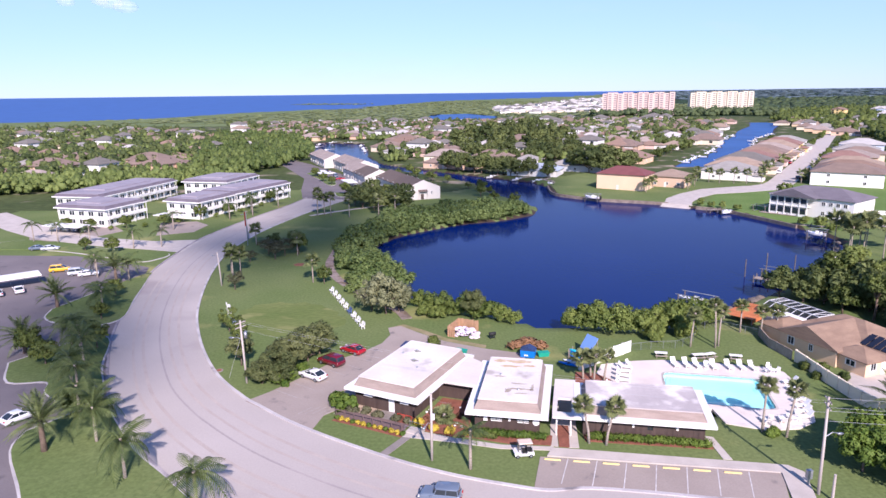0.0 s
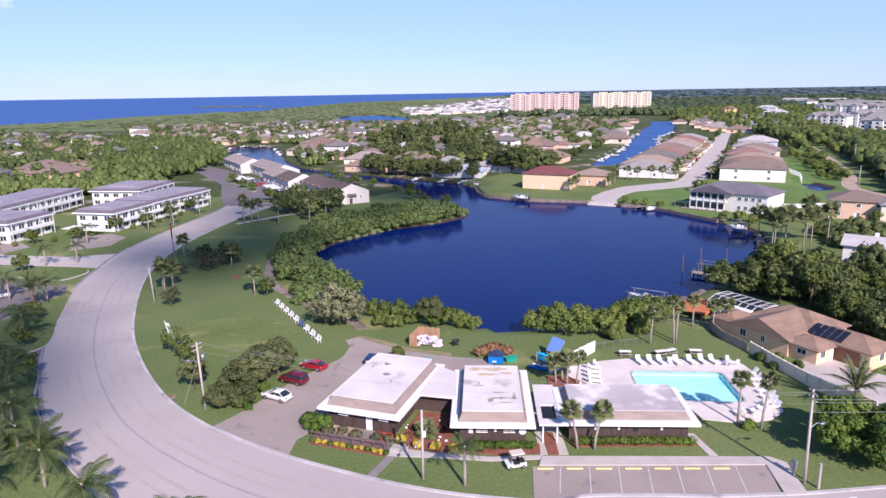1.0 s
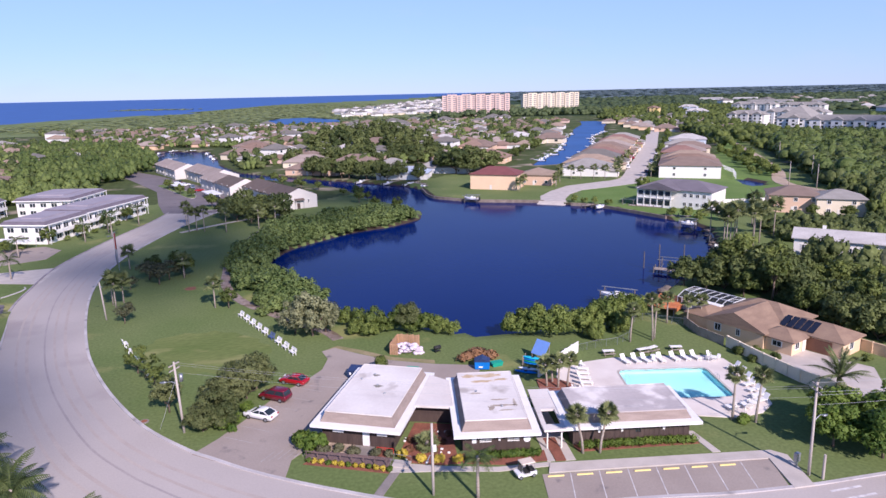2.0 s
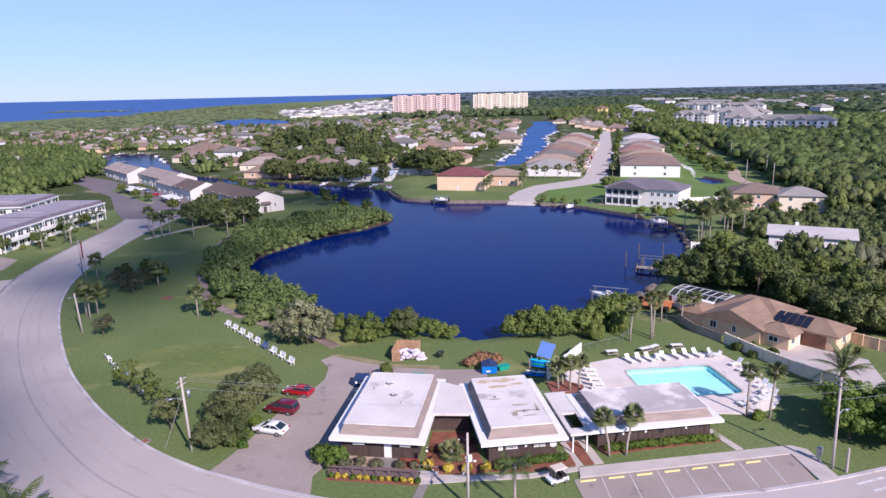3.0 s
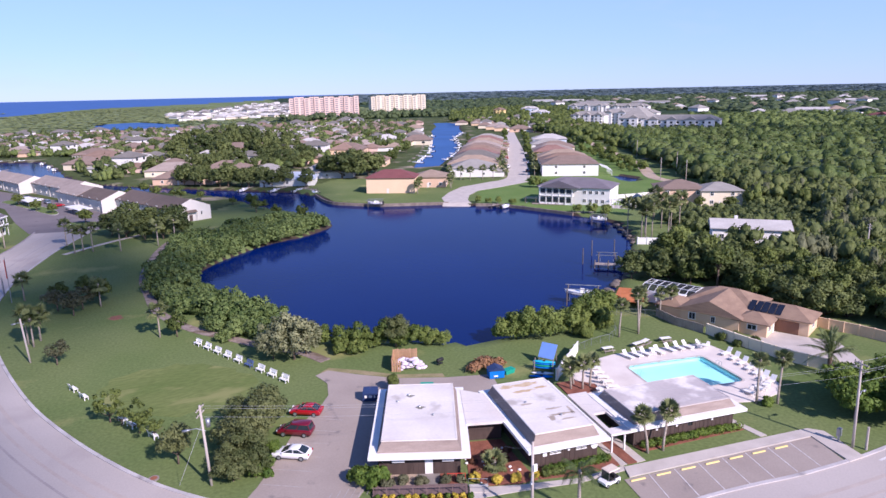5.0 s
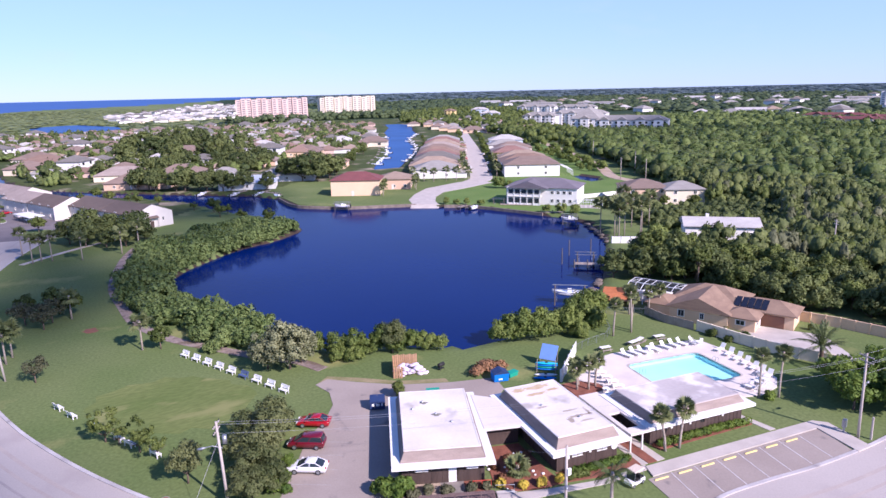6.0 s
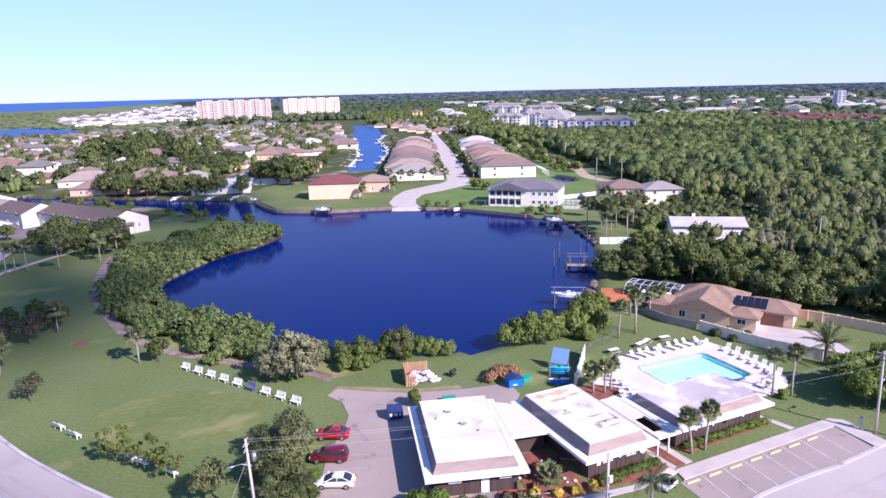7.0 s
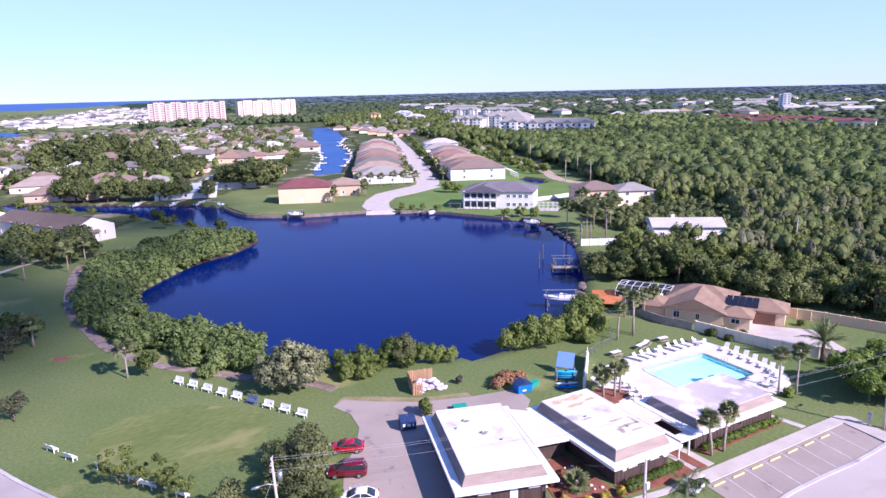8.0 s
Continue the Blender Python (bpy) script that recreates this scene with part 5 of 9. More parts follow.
def house(x, y, rot, w, d, wall, roof, h=3.0, rise=None, storeys=1, label="", cols=3, side_cols=2, wing=None, gable=False, garage=True, plain=False, name="house", category="house", group="", over=0.6, chimney=False):
    """A house whose front-left corner stands at x, y. wing: (x0, x1, y0, y1) of a lower part in front or beside."""
    t = thing(name, x, y, 0, rot, label, category, group)
    wm, rm = WALLS[wall], (SEAMED if roof == "metal" else ROOFS[roof])
    rise = rise or min(w, d) * 0.24
    body = Shape().box(0, w, 0, d, -0.3, h)
    if gable == "y":
        body.add([(0, 0, h), (w, 0, h), (w / 2, 0, h + rise * 0.93), (0, d, h), (w, d, h), (w / 2, d, h + rise * 0.93)], [(0, 1, 2), (4, 3, 5), (0, 2, 5, 3), (1, 4, 5, 2)])
    elif gable:
        body.add([(0, 0, h), (0, d, h), (0, d / 2, h + rise * 0.93), (w, 0, h), (w, d, h), (w, d / 2, h + rise * 0.93)], [(1, 0, 2), (3, 4, 5), (0, 3, 5, 2), (4, 1, 2, 5)])
    part("wall", body, wm, t)
    rf = part("roof", hip(Shape(), 0, w, 0, d, h + 0.02, rise, over, gable=gable), rm, t)
    rows = [1.6 + 2.9 * k for k in range(storeys)]
    if plain:
        for k in range(2):
            part("window", PANE, GLASS, t, at=pose(w * (0.25 + 0.5 * k), 0, rows[-1]) @ Matrix.Diagonal((1.6, 1, 1, 1)))
    else:
        windows_on(t, w, d, rows, cols, side_cols, skip=("b",))
    part("door", Shape().box(w * 0.42, w * 0.42 + 1.0, -0.06, 0.02, 0.05, 2.1), GARAGE, t, "front door")
    if wing:
        a, b, c, e = wing
        part("wall", Shape().box(a, b, c, e, -0.3, 2.7), wm, t)
        part("roof", hip(Shape(), a, b, c, e, 2.74, min(b - a, e - c) * 0.24, over), rm, t)
        if garage:
            g = part("garage_door", Shape().box((a + b) / 2 - 2.3, (a + b) / 2 + 2.3, c - 0.07, c + 0.02, 0.05, 2.2), GARAGE, t, "pale panelled garage door")
            for k in range(0 if plain else 3):
                part("panel_rib", Shape().box((a + b) / 2 - 2.25, (a + b) / 2 + 2.25, c - 0.1, c - 0.07, 0.55 + k * 0.55, 0.6 + k * 0.55), GARAGE, g)
    if chimney:
        part("chimney", Shape().box(w * 0.3, w * 0.3 + 0.8, d * 0.5, d * 0.5 + 0.8, h, h + rise + 0.7), wm, rf)
    return t


# houses over the lake
house(55.5, 289.6, -31, 20.4, 13, "butter", "maroon", h=6.6, storeys=2, rise=2.9, cols=0, side_cols=0, label="large cream stucco house with a dark red tiled roof", garage=False)
house(79.5, 295.5, -31, 14.5, 14, "tan", "tan", h=4.6, rise=2.6, label="tan stucco house with a brown hipped roof")
ST = np.array([0.517, 0.856])
ST_N = np.array([0.856, -0.517])
ST_0 = np.array([137.0, 300.0])
for s_, w, d, wall, roof, h, st, lab in ((2, 19, 22, "white", "grey", 4.4, 1, "white house with a broad lavender-grey hipped roof"), (23, 18, 26, "cream", "tan", 4.2, 1, "cream house with a broad tan hipped roof"), (43, 18, 25, "white", "slate", 5.2, 1, "white gabled house with a dark grey roof"),
                                         (63, 18, 25, "pink", "red", 4.6, 1, "pink house with a reddish tiled roof"), (83, 18, 25, "white", "terracotta", 4.6, 1, "white house with an orange tiled roof"), (103, 18, 25, "cream", "brown", 4.6, 1, "cream house with a brown hipped roof"),
                                         (123, 18, 25, "peach", "pink", 4.6, 1, "peach house with a pinkish roof"), (144, 18, 25, "white", "tan", 4.6, 1, "white house with a tan roof"), (168, 18, 25, "yellow", "red", 5.0, 1, "yellow house with a red roof"), (192, 18, 24, "white", "grey", 5.0, 1, "white house with a grey roof")):
    p = ST_0 + ST * s_ - ST_N * (9.5 + (s_ * 7) % 4)
    house(p[0], p[1], 59, w, d, wall, roof, h=h, storeys=st, rise=3.0 + (s_ % 5) * 0.3, wing=(w - 7, w, -4.5, 1) if s_ % 2 else (0.5, 7.5, -4.5, 1), label=lab, group="canal street houses", plain=s_ > 60)
for s_, w, d, wall, roof, h, st, lab in ((21, 18, 27, "white", "brown", 5.8, 2, "white two-storey house with a brown hipped roof"), (41, 18, 27, "white", "terracotta", 5.4, 2, "white house with a reddish tiled roof"), (61, 18, 26, "white", "tan", 5.4, 2, "white house with a tan hipped roof"),
                                         (84, 15, 20, "yellow", "red", 6.0, 2, "yellow two-storey house with a red roof"), (112, 18, 24, "peach", "pink", 4.6, 1, "peach house with a pinkish roof"), (135, 18, 24, "cream", "brown", 4.6, 1, "cream house with a brown hipped roof"),
                                         (160, 18, 24, "white", "grey", 4.6, 1, "white house with a grey roof"), (186, 18, 24, "blue", "white", 6.0, 2, "pale blue house with a white roof")):
    p = ST_0 + ST * s_ + ST_N * (10.5 + (s_ * 5) % 4)
    house(p[0], p[1], 239, w, d, wall, roof, h=h, storeys=st, rise=3.4, label=lab, group="canal street houses", plain=s_ > 60)
# white two-storey house with a lake porch
WH = house(103.2, 231.3, -51, 26.5, 15, "white", "lead", h=6.4, storeys=1, rise=2.8, cols=0, side_cols=3, label="white two-storey lake house with a grey hipped roof and porches", garage=False)
part("roof", hip(Shape(), 2.0, 15.5, -2.6, 8.0, 6.5, 2.5, 0.7, gable="y"), ROOFS["lead"], WH, "grey front gable")
part("gable_wall", Shape().prism([(2.2, -2.5), (15.3, -2.5), (15.3, -2.3), (2.2, -2.3)], 6.2, 6.5).add([(2.2, y, 6.5) for y in (-2.5, -2.3)] + [(15.3, y, 6.5) for y in (-2.5, -2.3)] + [(8.75, y, 8.7) for y in (-2.5, -2.3)], [(0, 2, 4), (5, 3, 1), (0, 4, 5, 1), (2, 3, 5, 4), (0, 1, 3, 2)]), WALLS["white"], WH, "white gable end")
for k in range(4):
    for z in (1.6, 4.7):
        win = part("window", PANE, GLASS, WH, at=pose(17.4 + k * 2.2, 0, z))
        part("window_frame", FRAME, WHITE, win)
part("porch_floor", Shape().box(1.0, 13.5, -2.4, 0, 3.1, 3.3), WALLS["white"], WH)
part("porch_roof", Shape().box(0.8, 13.7, -2.6, 0, 6.2, 6.45), WALLS["white"], WH)
for k in range(6):
    part("porch_post", Shape().box(1.0 + k * 2.45, 1.25 + k * 2.45, -2.4, -2.15, 0, 6.2), WHITE, WH)
for k in range(5):
    for z in (1.6, 4.8):
        part("porch_screen", Shape().box(1.5 + k * 2.45, 3.2 + k * 2.45, -2.3, -2.26, z - 0.75, z + 1.0), GLASS, WH, "dark glazed porch bay")
part("porch_panel", Shape().box(1.0, 13.5, -2.25, -2.15, 3.3, 4.0), WALLS["white"], WH)
part("porch_panel", Shape().box(1.0, 13.5, -2.25, -2.15, 0.0, 0.8), WALLS["white"], WH)
part("porch_rail", Shape().box(1.2, 13.3, -2.38, -2.32, 4.1, 4.2), WHITE, WH)
house(136.5, 203.5, -32, 16, 14, "tan", "brown", h=5.8, storeys=2, rise=2.6, label="tan two-storey house with a brown hipped roof", cols=3)
house(146.4, 193.4, -32, 14, 12, "cream", "grey", h=5.6, storeys=2, rise=2.4, label="cream house with a pale grey hipped roof", cols=2)
house(96.4, 141.8, -43, 18, 9, "white", "white", h=6.6, rise=1.7, storeys=2, cols=4, side_cols=2, gable=True, label="white two-storey house with a long pale grey roof", garage=False, chimney=True)
# blue-roofed house and the neighbours on the far left bank
house(20, 337, -20, 25, 16, "white", "metal", h=3.2, rise=2.6, label="white waterside house with a pale blue metal roof")
house(-24, 374, -28, 29, 17, "tan", "brown", h=3.2, label="tan waterside house with a brown roof")
house(44, 356, -25, 26, 16, "grey", "grey", h=3.2, label="grey house with a grey hipped roof")
house(72, 400, -31, 32, 18, "peach", "terracotta", h=3.4, label="long peach house with a terracotta roof")
house(110, 470, 59, 26, 18, "peach", "terracotta", h=3.4, label="peach house with a terracotta roof")
house(-62, 525, -31, 26, 18, "peach", "terracotta", h=3.4, label="broad house with a terracotta roof")
house(-26, 412, -20, 26, 16, "cream", "pink", h=3.2, label="cream house with a pinkish roof")

# tan house beside the pool: a west block, the main block and a garage wing round a court, with a screened cage behind
TAN_M = pose(52.5, 100.5, 0, 0, 0, 23.6)
TAN = thing("house", 52.5, 100.5, 0, 23.6, "peach stucco house with a brown shingled hipped roof", "house")
SHINGLE = surface("brown_shingle", srgb(154, 131, 110), srgb(134, 112, 95), rough=0.9, big=0.4, fine=5, vary=0.18, bump=0.3, stretch=(1, 1, 5))
for q, h_, rise, gab in (((2.0, 8.0, 6.2, 10.4), 2.5, 1.0, False), ((1.9, 6.3, -8.6, -3.4), 2.4, 1.25, False), ((7.2, 15.6, -5.0, 6.8), 2.85, 2.15, False), ((6.6, 12.7, -13.9, -4.0), 2.65, 1.6, False), ((1.4, 10.4, -4.2, 6.0), 2.7, 2.25, True)):
    part("wall", Shape().box(*q, -0.3, h_), WALLS["peach"], TAN)
    wr = part("roof", hip(Shape(), *q, h_ + 0.04, rise, 0.55, gable=gab), SHINGLE, TAN, "brown shingled gable" if gab else "brown shingled hip")
part("gable_wall", Shape().add([(x, y, z) for x in (1.4, 1.62) for y, z in ((-4.2, 2.7), (6.0, 2.7), (0.9, 4.78))], [(1, 0, 2), (3, 4, 5), (0, 1, 4, 3), (1, 2, 5, 4), (2, 0, 3, 5)]), WALLS["peach"], TAN, "peach gable end")
part("lanai_roof", Shape().box(7.2, 9.4, 8.0, 13.4, 2.55, 2.75), WHITE, TAN, "flat white lanai roof")
for y in (10.8, 13.2):
    part("post", Shape().box(7.3, 7.45, y, y + 0.15, 0, 2.55), WHITE, TAN)
part("garage_door", Shape().box(6.5, 6.62, -12.4, -7.6, 0.05, 2.2), surface("brown_garage_door", srgb(142, 104, 84), srgb(126, 92, 74)), TAN, "brown garage door")
part("door", Shape().box(5.0, 6.0, -8.7, -8.58, 0.05, 2.1), GARAGE, TAN, "pale front door")
for m in (pose(1.4, 3.9, 1.6, 0, 0, -90), pose(1.4, 0.2, 1.6, 0, 0, -90) @ Matrix.Diagonal((0.6, 1, 0.9, 1)), pose(1.9, -6.2, 1.5, 0, 0, -90) @ Matrix.Diagonal((1.3, 1, 0.7, 1)), pose(3.4, -8.6, 1.5), pose(9.6, -13.9, 1.6)):
    win = part("window", PANE, GLASS, TAN, at=m)
    part("window_frame", FRAME, WHITE, win)
SOLAR = surface("solar_panel", (0.012, 0.016, 0.03), (0.02, 0.024, 0.04), rough=0.15, big=0.5, fine=3, vary=0.2, bump=0, spec=0.6)
for k in range(5):
    p0, p1 = -9.4 + k * 1.14, -8.44 + k * 1.14
    part("solar_panel", Shape().add([(x, p, z + e) for e in (0.05, 0.1) for x, p, z in ((6.5, p0, 2.94), (6.5, p1, 2.94), (9.1, p1, 4.06), (9.1, p0, 4.06))], [(0, 1, 2, 3), (7, 6, 5, 4), (0, 4, 5, 1), (1, 5, 6, 2), (2, 6, 7, 3), (3, 7, 4, 0)]), SOLAR, wr, "dark blue solar panel")
cq = TAN_M @ Vector((16.4, 5.0, 0))
cage = thing("pool_cage", cq.x, cq.y, 0, 113.6, "white-framed screened pool enclosure over a dark patio", "pool cage")
SCREEN = surface("cage_frame", srgb(226, 228, 230), rough=0.5, bump=0)
for i in range(8):
    x = 1.9 + i * 1.5
    part("upright", Shape().beam((x, 0, 0), (x, 0, 2.3), 0.1, 0.1), SCREEN, cage)
    part("upright", Shape().beam((x, 7.4, 0), (x, 7.4, 2.3), 0.1, 0.1), SCREEN, cage)
    part("rafter", Shape().beam((x, 0, 2.3), (x, 2.0, 3.2), 0.11, 0.11), SCREEN, cage)
    part("rafter", Shape().beam((x, 2.0, 3.2), (x, 5.4, 3.2), 0.11, 0.11), SCREEN, cage)
    part("rafter", Shape().beam((x, 5.4, 3.2), (x, 7.4, 2.3), 0.11, 0.11), SCREEN, cage)
for y, z in ((0, 2.3), (2.0, 3.2), (5.4, 3.2), (7.4, 2.3)):
    part("purlin", Shape().beam((1.9, y, z), (12.4, y, z), 0.13, 0.13), SCREEN, cage)
for x, e in ((1.9, 1.5), (10.9, 1.5)):
    part("brace", Shape().beam((x, 2.0, 3.2), (x + e, 5.4, 3.2), 0.08, 0.08), SCREEN, cage)
MESHSCREEN = bpy.data.materials.new("insect_screen")
MESHSCREEN.use_nodes = True
mn, ml = MESHSCREEN.node_tree.nodes, MESHSCREEN.node_tree.links
m_tr, m_mx = mn.new("ShaderNodeBsdfTransparent"), mn.new("ShaderNodeMixShader")
mn["Principled BSDF"].inputs["Base Color"].default_value, mn["Principled BSDF"].inputs["Roughness"].default_value = (0.02, 0.022, 0.03, 1), 0.8
m_mx.inputs[0].default_value = 0.55
ml.new(m_tr.outputs[0], m_mx.inputs[1]), ml.new(mn["Principled BSDF"].outputs[0], m_mx.inputs[2]), ml.new(m_mx.outputs[0], mn["Material Output"].inputs[0])
for (ya, za), (yb, zb) in (((0, 2.3), (2.0, 3.2)), ((2.0, 3.2), (5.4, 3.2)), ((5.4, 3.2), (7.4, 2.3)), ((0, 0.1), (0, 2.3)), ((7.4, 0.1), (7.4, 2.3))):
    part("screen", Shape().add([(x, y, z + e) for e in (-0.02, 0.0) for x, y, z in ((1.9, ya, za), (12.4, ya, za), (12.4, yb, zb), (1.9, yb, zb))], [(3, 2, 1, 0), (4, 5, 6, 7), (0, 1, 5, 4), (1, 2, 6, 5), (2, 3, 7, 6), (3, 0, 4, 7)]), MESHSCREEN, cage, "dark insect screen")
part("patio", Shape().box(1.8, 12.5, -0.2, 7.6, -0.2, 0.12), surface("patio_dark", srgb(52, 58, 72), srgb(40, 48, 70), big=0.3, fine=4), cage)
part("screen_wall", Shape().box(8.0, 11.5, 7.45, 7.55, 0, 2.2), WALLS["white"], cage, "low white end wall")


def wall_run(name, points, h, t, material, label, category="wall", every=2.4, post=0.32):
    """A masonry or panel wall along points, with posts and coping."""
    r = thing(name, *points[0], 0, 0, label, category)
    o = np.array(points[0])
    for a, b in zip(points, points[1:]):
        a, b = np.array(a) - o, np.array(b) - o
        part("panel", Shape().beam((*a, h / 2 - 0.1), (*b, h / 2 - 0.1), t, h + 0.2), material, r)
        part("coping", Shape().beam((*a, h + 0.04), (*b, h + 0.04), t * 1.5, 0.08), material, r)
        k = max(1, round(np.linalg.norm(b - a) / every))
        for i in range(k):
            p = a + (b - a) * i / k
            part("post", Shape().box(p[0] - post / 2, p[0] + post / 2, p[1] - post / 2, p[1] + post / 2, -0.3, h + 0.14), material, r)
    return r


wall_run("wooden_fence", [(49.8, 111.0), (49.2, 105.6), (50.4, 100.2)], 1.5, 0.08, GREYWOOD, "weathered grey wooden fence beside a house", "fence", every=1.8, post=0.14)
side_cage = thing("pool_cage", 0, 0, 0, 59, "white-framed screened enclosure behind a house", "pool cage")
sc_p = ST_0 + ST * 2.5 + ST_N * 40.5
side_cage.matrix_basis = pose(sc_p[0], sc_p[1], 0, 0, 0, 59)
for i in range(7):
    x = i * 3.0
    part("upright", Shape().beam((x, -4.5, 0), (x, -4.5, 2.6), 0.14, 0.14), SCREEN, side_cage)
    part("rafter", Shape().beam((x, -4.5, 2.6), (x, 0.6, 4.6), 0.14, 0.14), SCREEN, side_cage)
for y, z in ((-4.5, 2.6), (-2.0, 3.6), (-4.5, 1.2)):
    part("purlin", Shape().beam((0, y, z), (18, y, z), 0.12, 0.12), SCREEN, side_cage)
wall_run("garden_wall", [(50.7, 99.6), (51.4, 91.7), (52.4, 85.0), (55.2, 77.5)], 1.8, 0.18, WALLS["cream"], "cream rendered garden wall beside the lawn")
wall_run("garden_wall", [(69.8, 93.6), (72.2, 87), (74.3, 78), (76.5, 68)], 1.8, 0.18, WALLS["peach"], "peach rendered garden wall along a lawn")
wall_run("white_fence", [(87.4, 158.9), (101.9, 148.4)], 1.8, 0.1, WHITE, "white panel fence along a yard", "fence")
wall_run("white_fence", [(119, 226), (140, 222), (168, 222)], 1.4, 0.1, WHITE, "low white wall across a lawn", "fence", every=6)
slab("driveway_tan", [(55.6, 94.6), (60.6, 97.0), (64.0, 90.2), (66.4, 86.5), (60.5, 77.5), (57.4, 76.2), (54.4, 82), (53.6, 89.5)], 0.08, CONC, "pale concrete driveway", "driveway")
ORANGE = surface("orange_boards", srgb(206, 130, 78), srgb(186, 112, 64), big=0.6, fine=5, vary=0.15, rand=0.12)
deck = thing("timber_deck", 50.6, 115.6, 0, 43, "orange-brown raised timber deck by the water", "deck")
for k in range(18):
    part("plank", Shape().box(0.52 * k, 0.52 * k + 0.49, 0, 5.6, 1.1, 1.17), ORANGE, deck)
part("fascia_board", Shape().box(0, 9.34, -0.06, 0, 0.5, 1.17), ORANGE, deck)
for x in (0.2, 4.6, 9.0):
    for y in (0.2, 5.3):
        part("post", Shape().box(x - 0.08, x + 0.08, y - 0.08, y + 0.08, -0.8, 1.1), GREYWOOD, deck)

# the flats on the left: long blocks with flat mansard roofs and open galleries
FLATROOF = surface("grey_flat_roof", srgb(160, 154, 162), srgb(144, 138, 148), rough=0.85, big=0.15, fine=3, vary=0.1, bump=0.1)

FLATSKIRT = surface("flat_skirt_shingle", srgb(118, 110, 120), srgb(100, 94, 104), rough=0.9, big=0.4, fine=4, vary=0.2, bump=0.2, stretch=(1, 1, 5))


def flats(x, y, rot, w, d, h=5.6):
    t = thing("apartment_block", x, y, 0, rot, "white two-storey apartment block with a grey flat roof", "apartment block", "apartment blocks")
    part("wall", Shape().box(0, w, 0, d, -0.3, h), WALLS["white"], t)
    rf = part("roof", Shape().prism(rect(w, d, -0.9), h, h + 0.35), WHITE, t, "white fascia")
    part("skirt_roof", Shape().prism(rect(w, d, -0.8), h + 0.35, h + 1.2, rect(w, d, 0.3)), FLATSKIRT, rf, "dark shingled skirt")
    part("flat_roof", Shape().prism(rect(w, d, 0.2), h + 1.2, h + 1.3), FLATROOF, rf)
    part("flat_roof", Shape().prism([(w * 0.25, d * 0.2), (w * 0.75, d * 0.2), (w * 0.75, d * 0.8), (w * 0.25, d * 0.8)], h + 1.3, h + 1.7), FLATROOF, rf)
    for side, n, length in (("r", max(2, int(d / 3.4)), d), ("f", max(2, int(w / 3.4)), w)):
        for k in range(n):
            for z in (1.5, 4.2):
                u = length * (k + 0.5) / n
                m = pose(u, 0, z) if side == "f" else pose(w, u, z, 0, 0, 90)
                win = part("window", PANE, GLASS, t, at=m @ Matrix.Diagonal((2.0, 1, 1.2, 1)))
                part("window_frame", FRAME, WHITE, win)
    for z in (2.75,):
        part("gallery", Shape().box(w, w + 1.3, 0, d, z - 0.1, z + 0.1), WHITE, t)
        for k in range(max(3, int(d / 4))):
            u = d * k / max(2, int(d / 4) - 1) * 0.98
            part("gallery_post", Shape().box(w + 1.15, w + 1.3, u, u + 0.15, 0, h), WHITE, t)
        part("gallery_rail", Shape().box(w + 1.24, w + 1.3, 0, d, z + 0.2, z + 1.0), WHITE, t)
    return t


slab("forecourt", [(-134, 198), (-130.7, 210), (-116, 213.5), (-107, 203), (-112, 193), (-126, 186)], 0.045, LOT, "grey asphalt forecourt before the flats")
slab("forecourt", [(-101, 216), (-90, 218.5), (-83.6, 212), (-84, 201), (-93.5, 196)], 0.045, LOT, "grey asphalt forecourt before the flats")
flats(-134, 214.2, -16, 19.5, 17)
flats(-149, 238, -10, 18, 46)
flats(-103, 226.2, -19, 13.5, 18)
flats(-98.5, 246.5, -22, 15, 32)
flats(-118, 277.5, -13, 20, 24)


def carport(x, y, rot, n, label="white flat-roofed carport on thin posts", bay=2.8):
    t = thing("carport", x, y, 0, rot, label, "carport")
    part("roof", Shape().box(0, n * bay, 0, 5.2, 2.3, 2.5), WHITE, t)
    for k in range(n + 1):
        part("post", Shape().tube([(k * bay * 0.99 + 0.05, 4.8, 0), (k * bay * 0.99 + 0.05, 4.8, 2.3)], 0.06, 6), METAL, t)
    return t


carport(-110, 130, 40, 7)
carport(-131, 200, -16, 5)
carport(-104, 217, -19, 4)
carport(-67, 330, 111, 6)
carport(-48, 296, 111, 5)

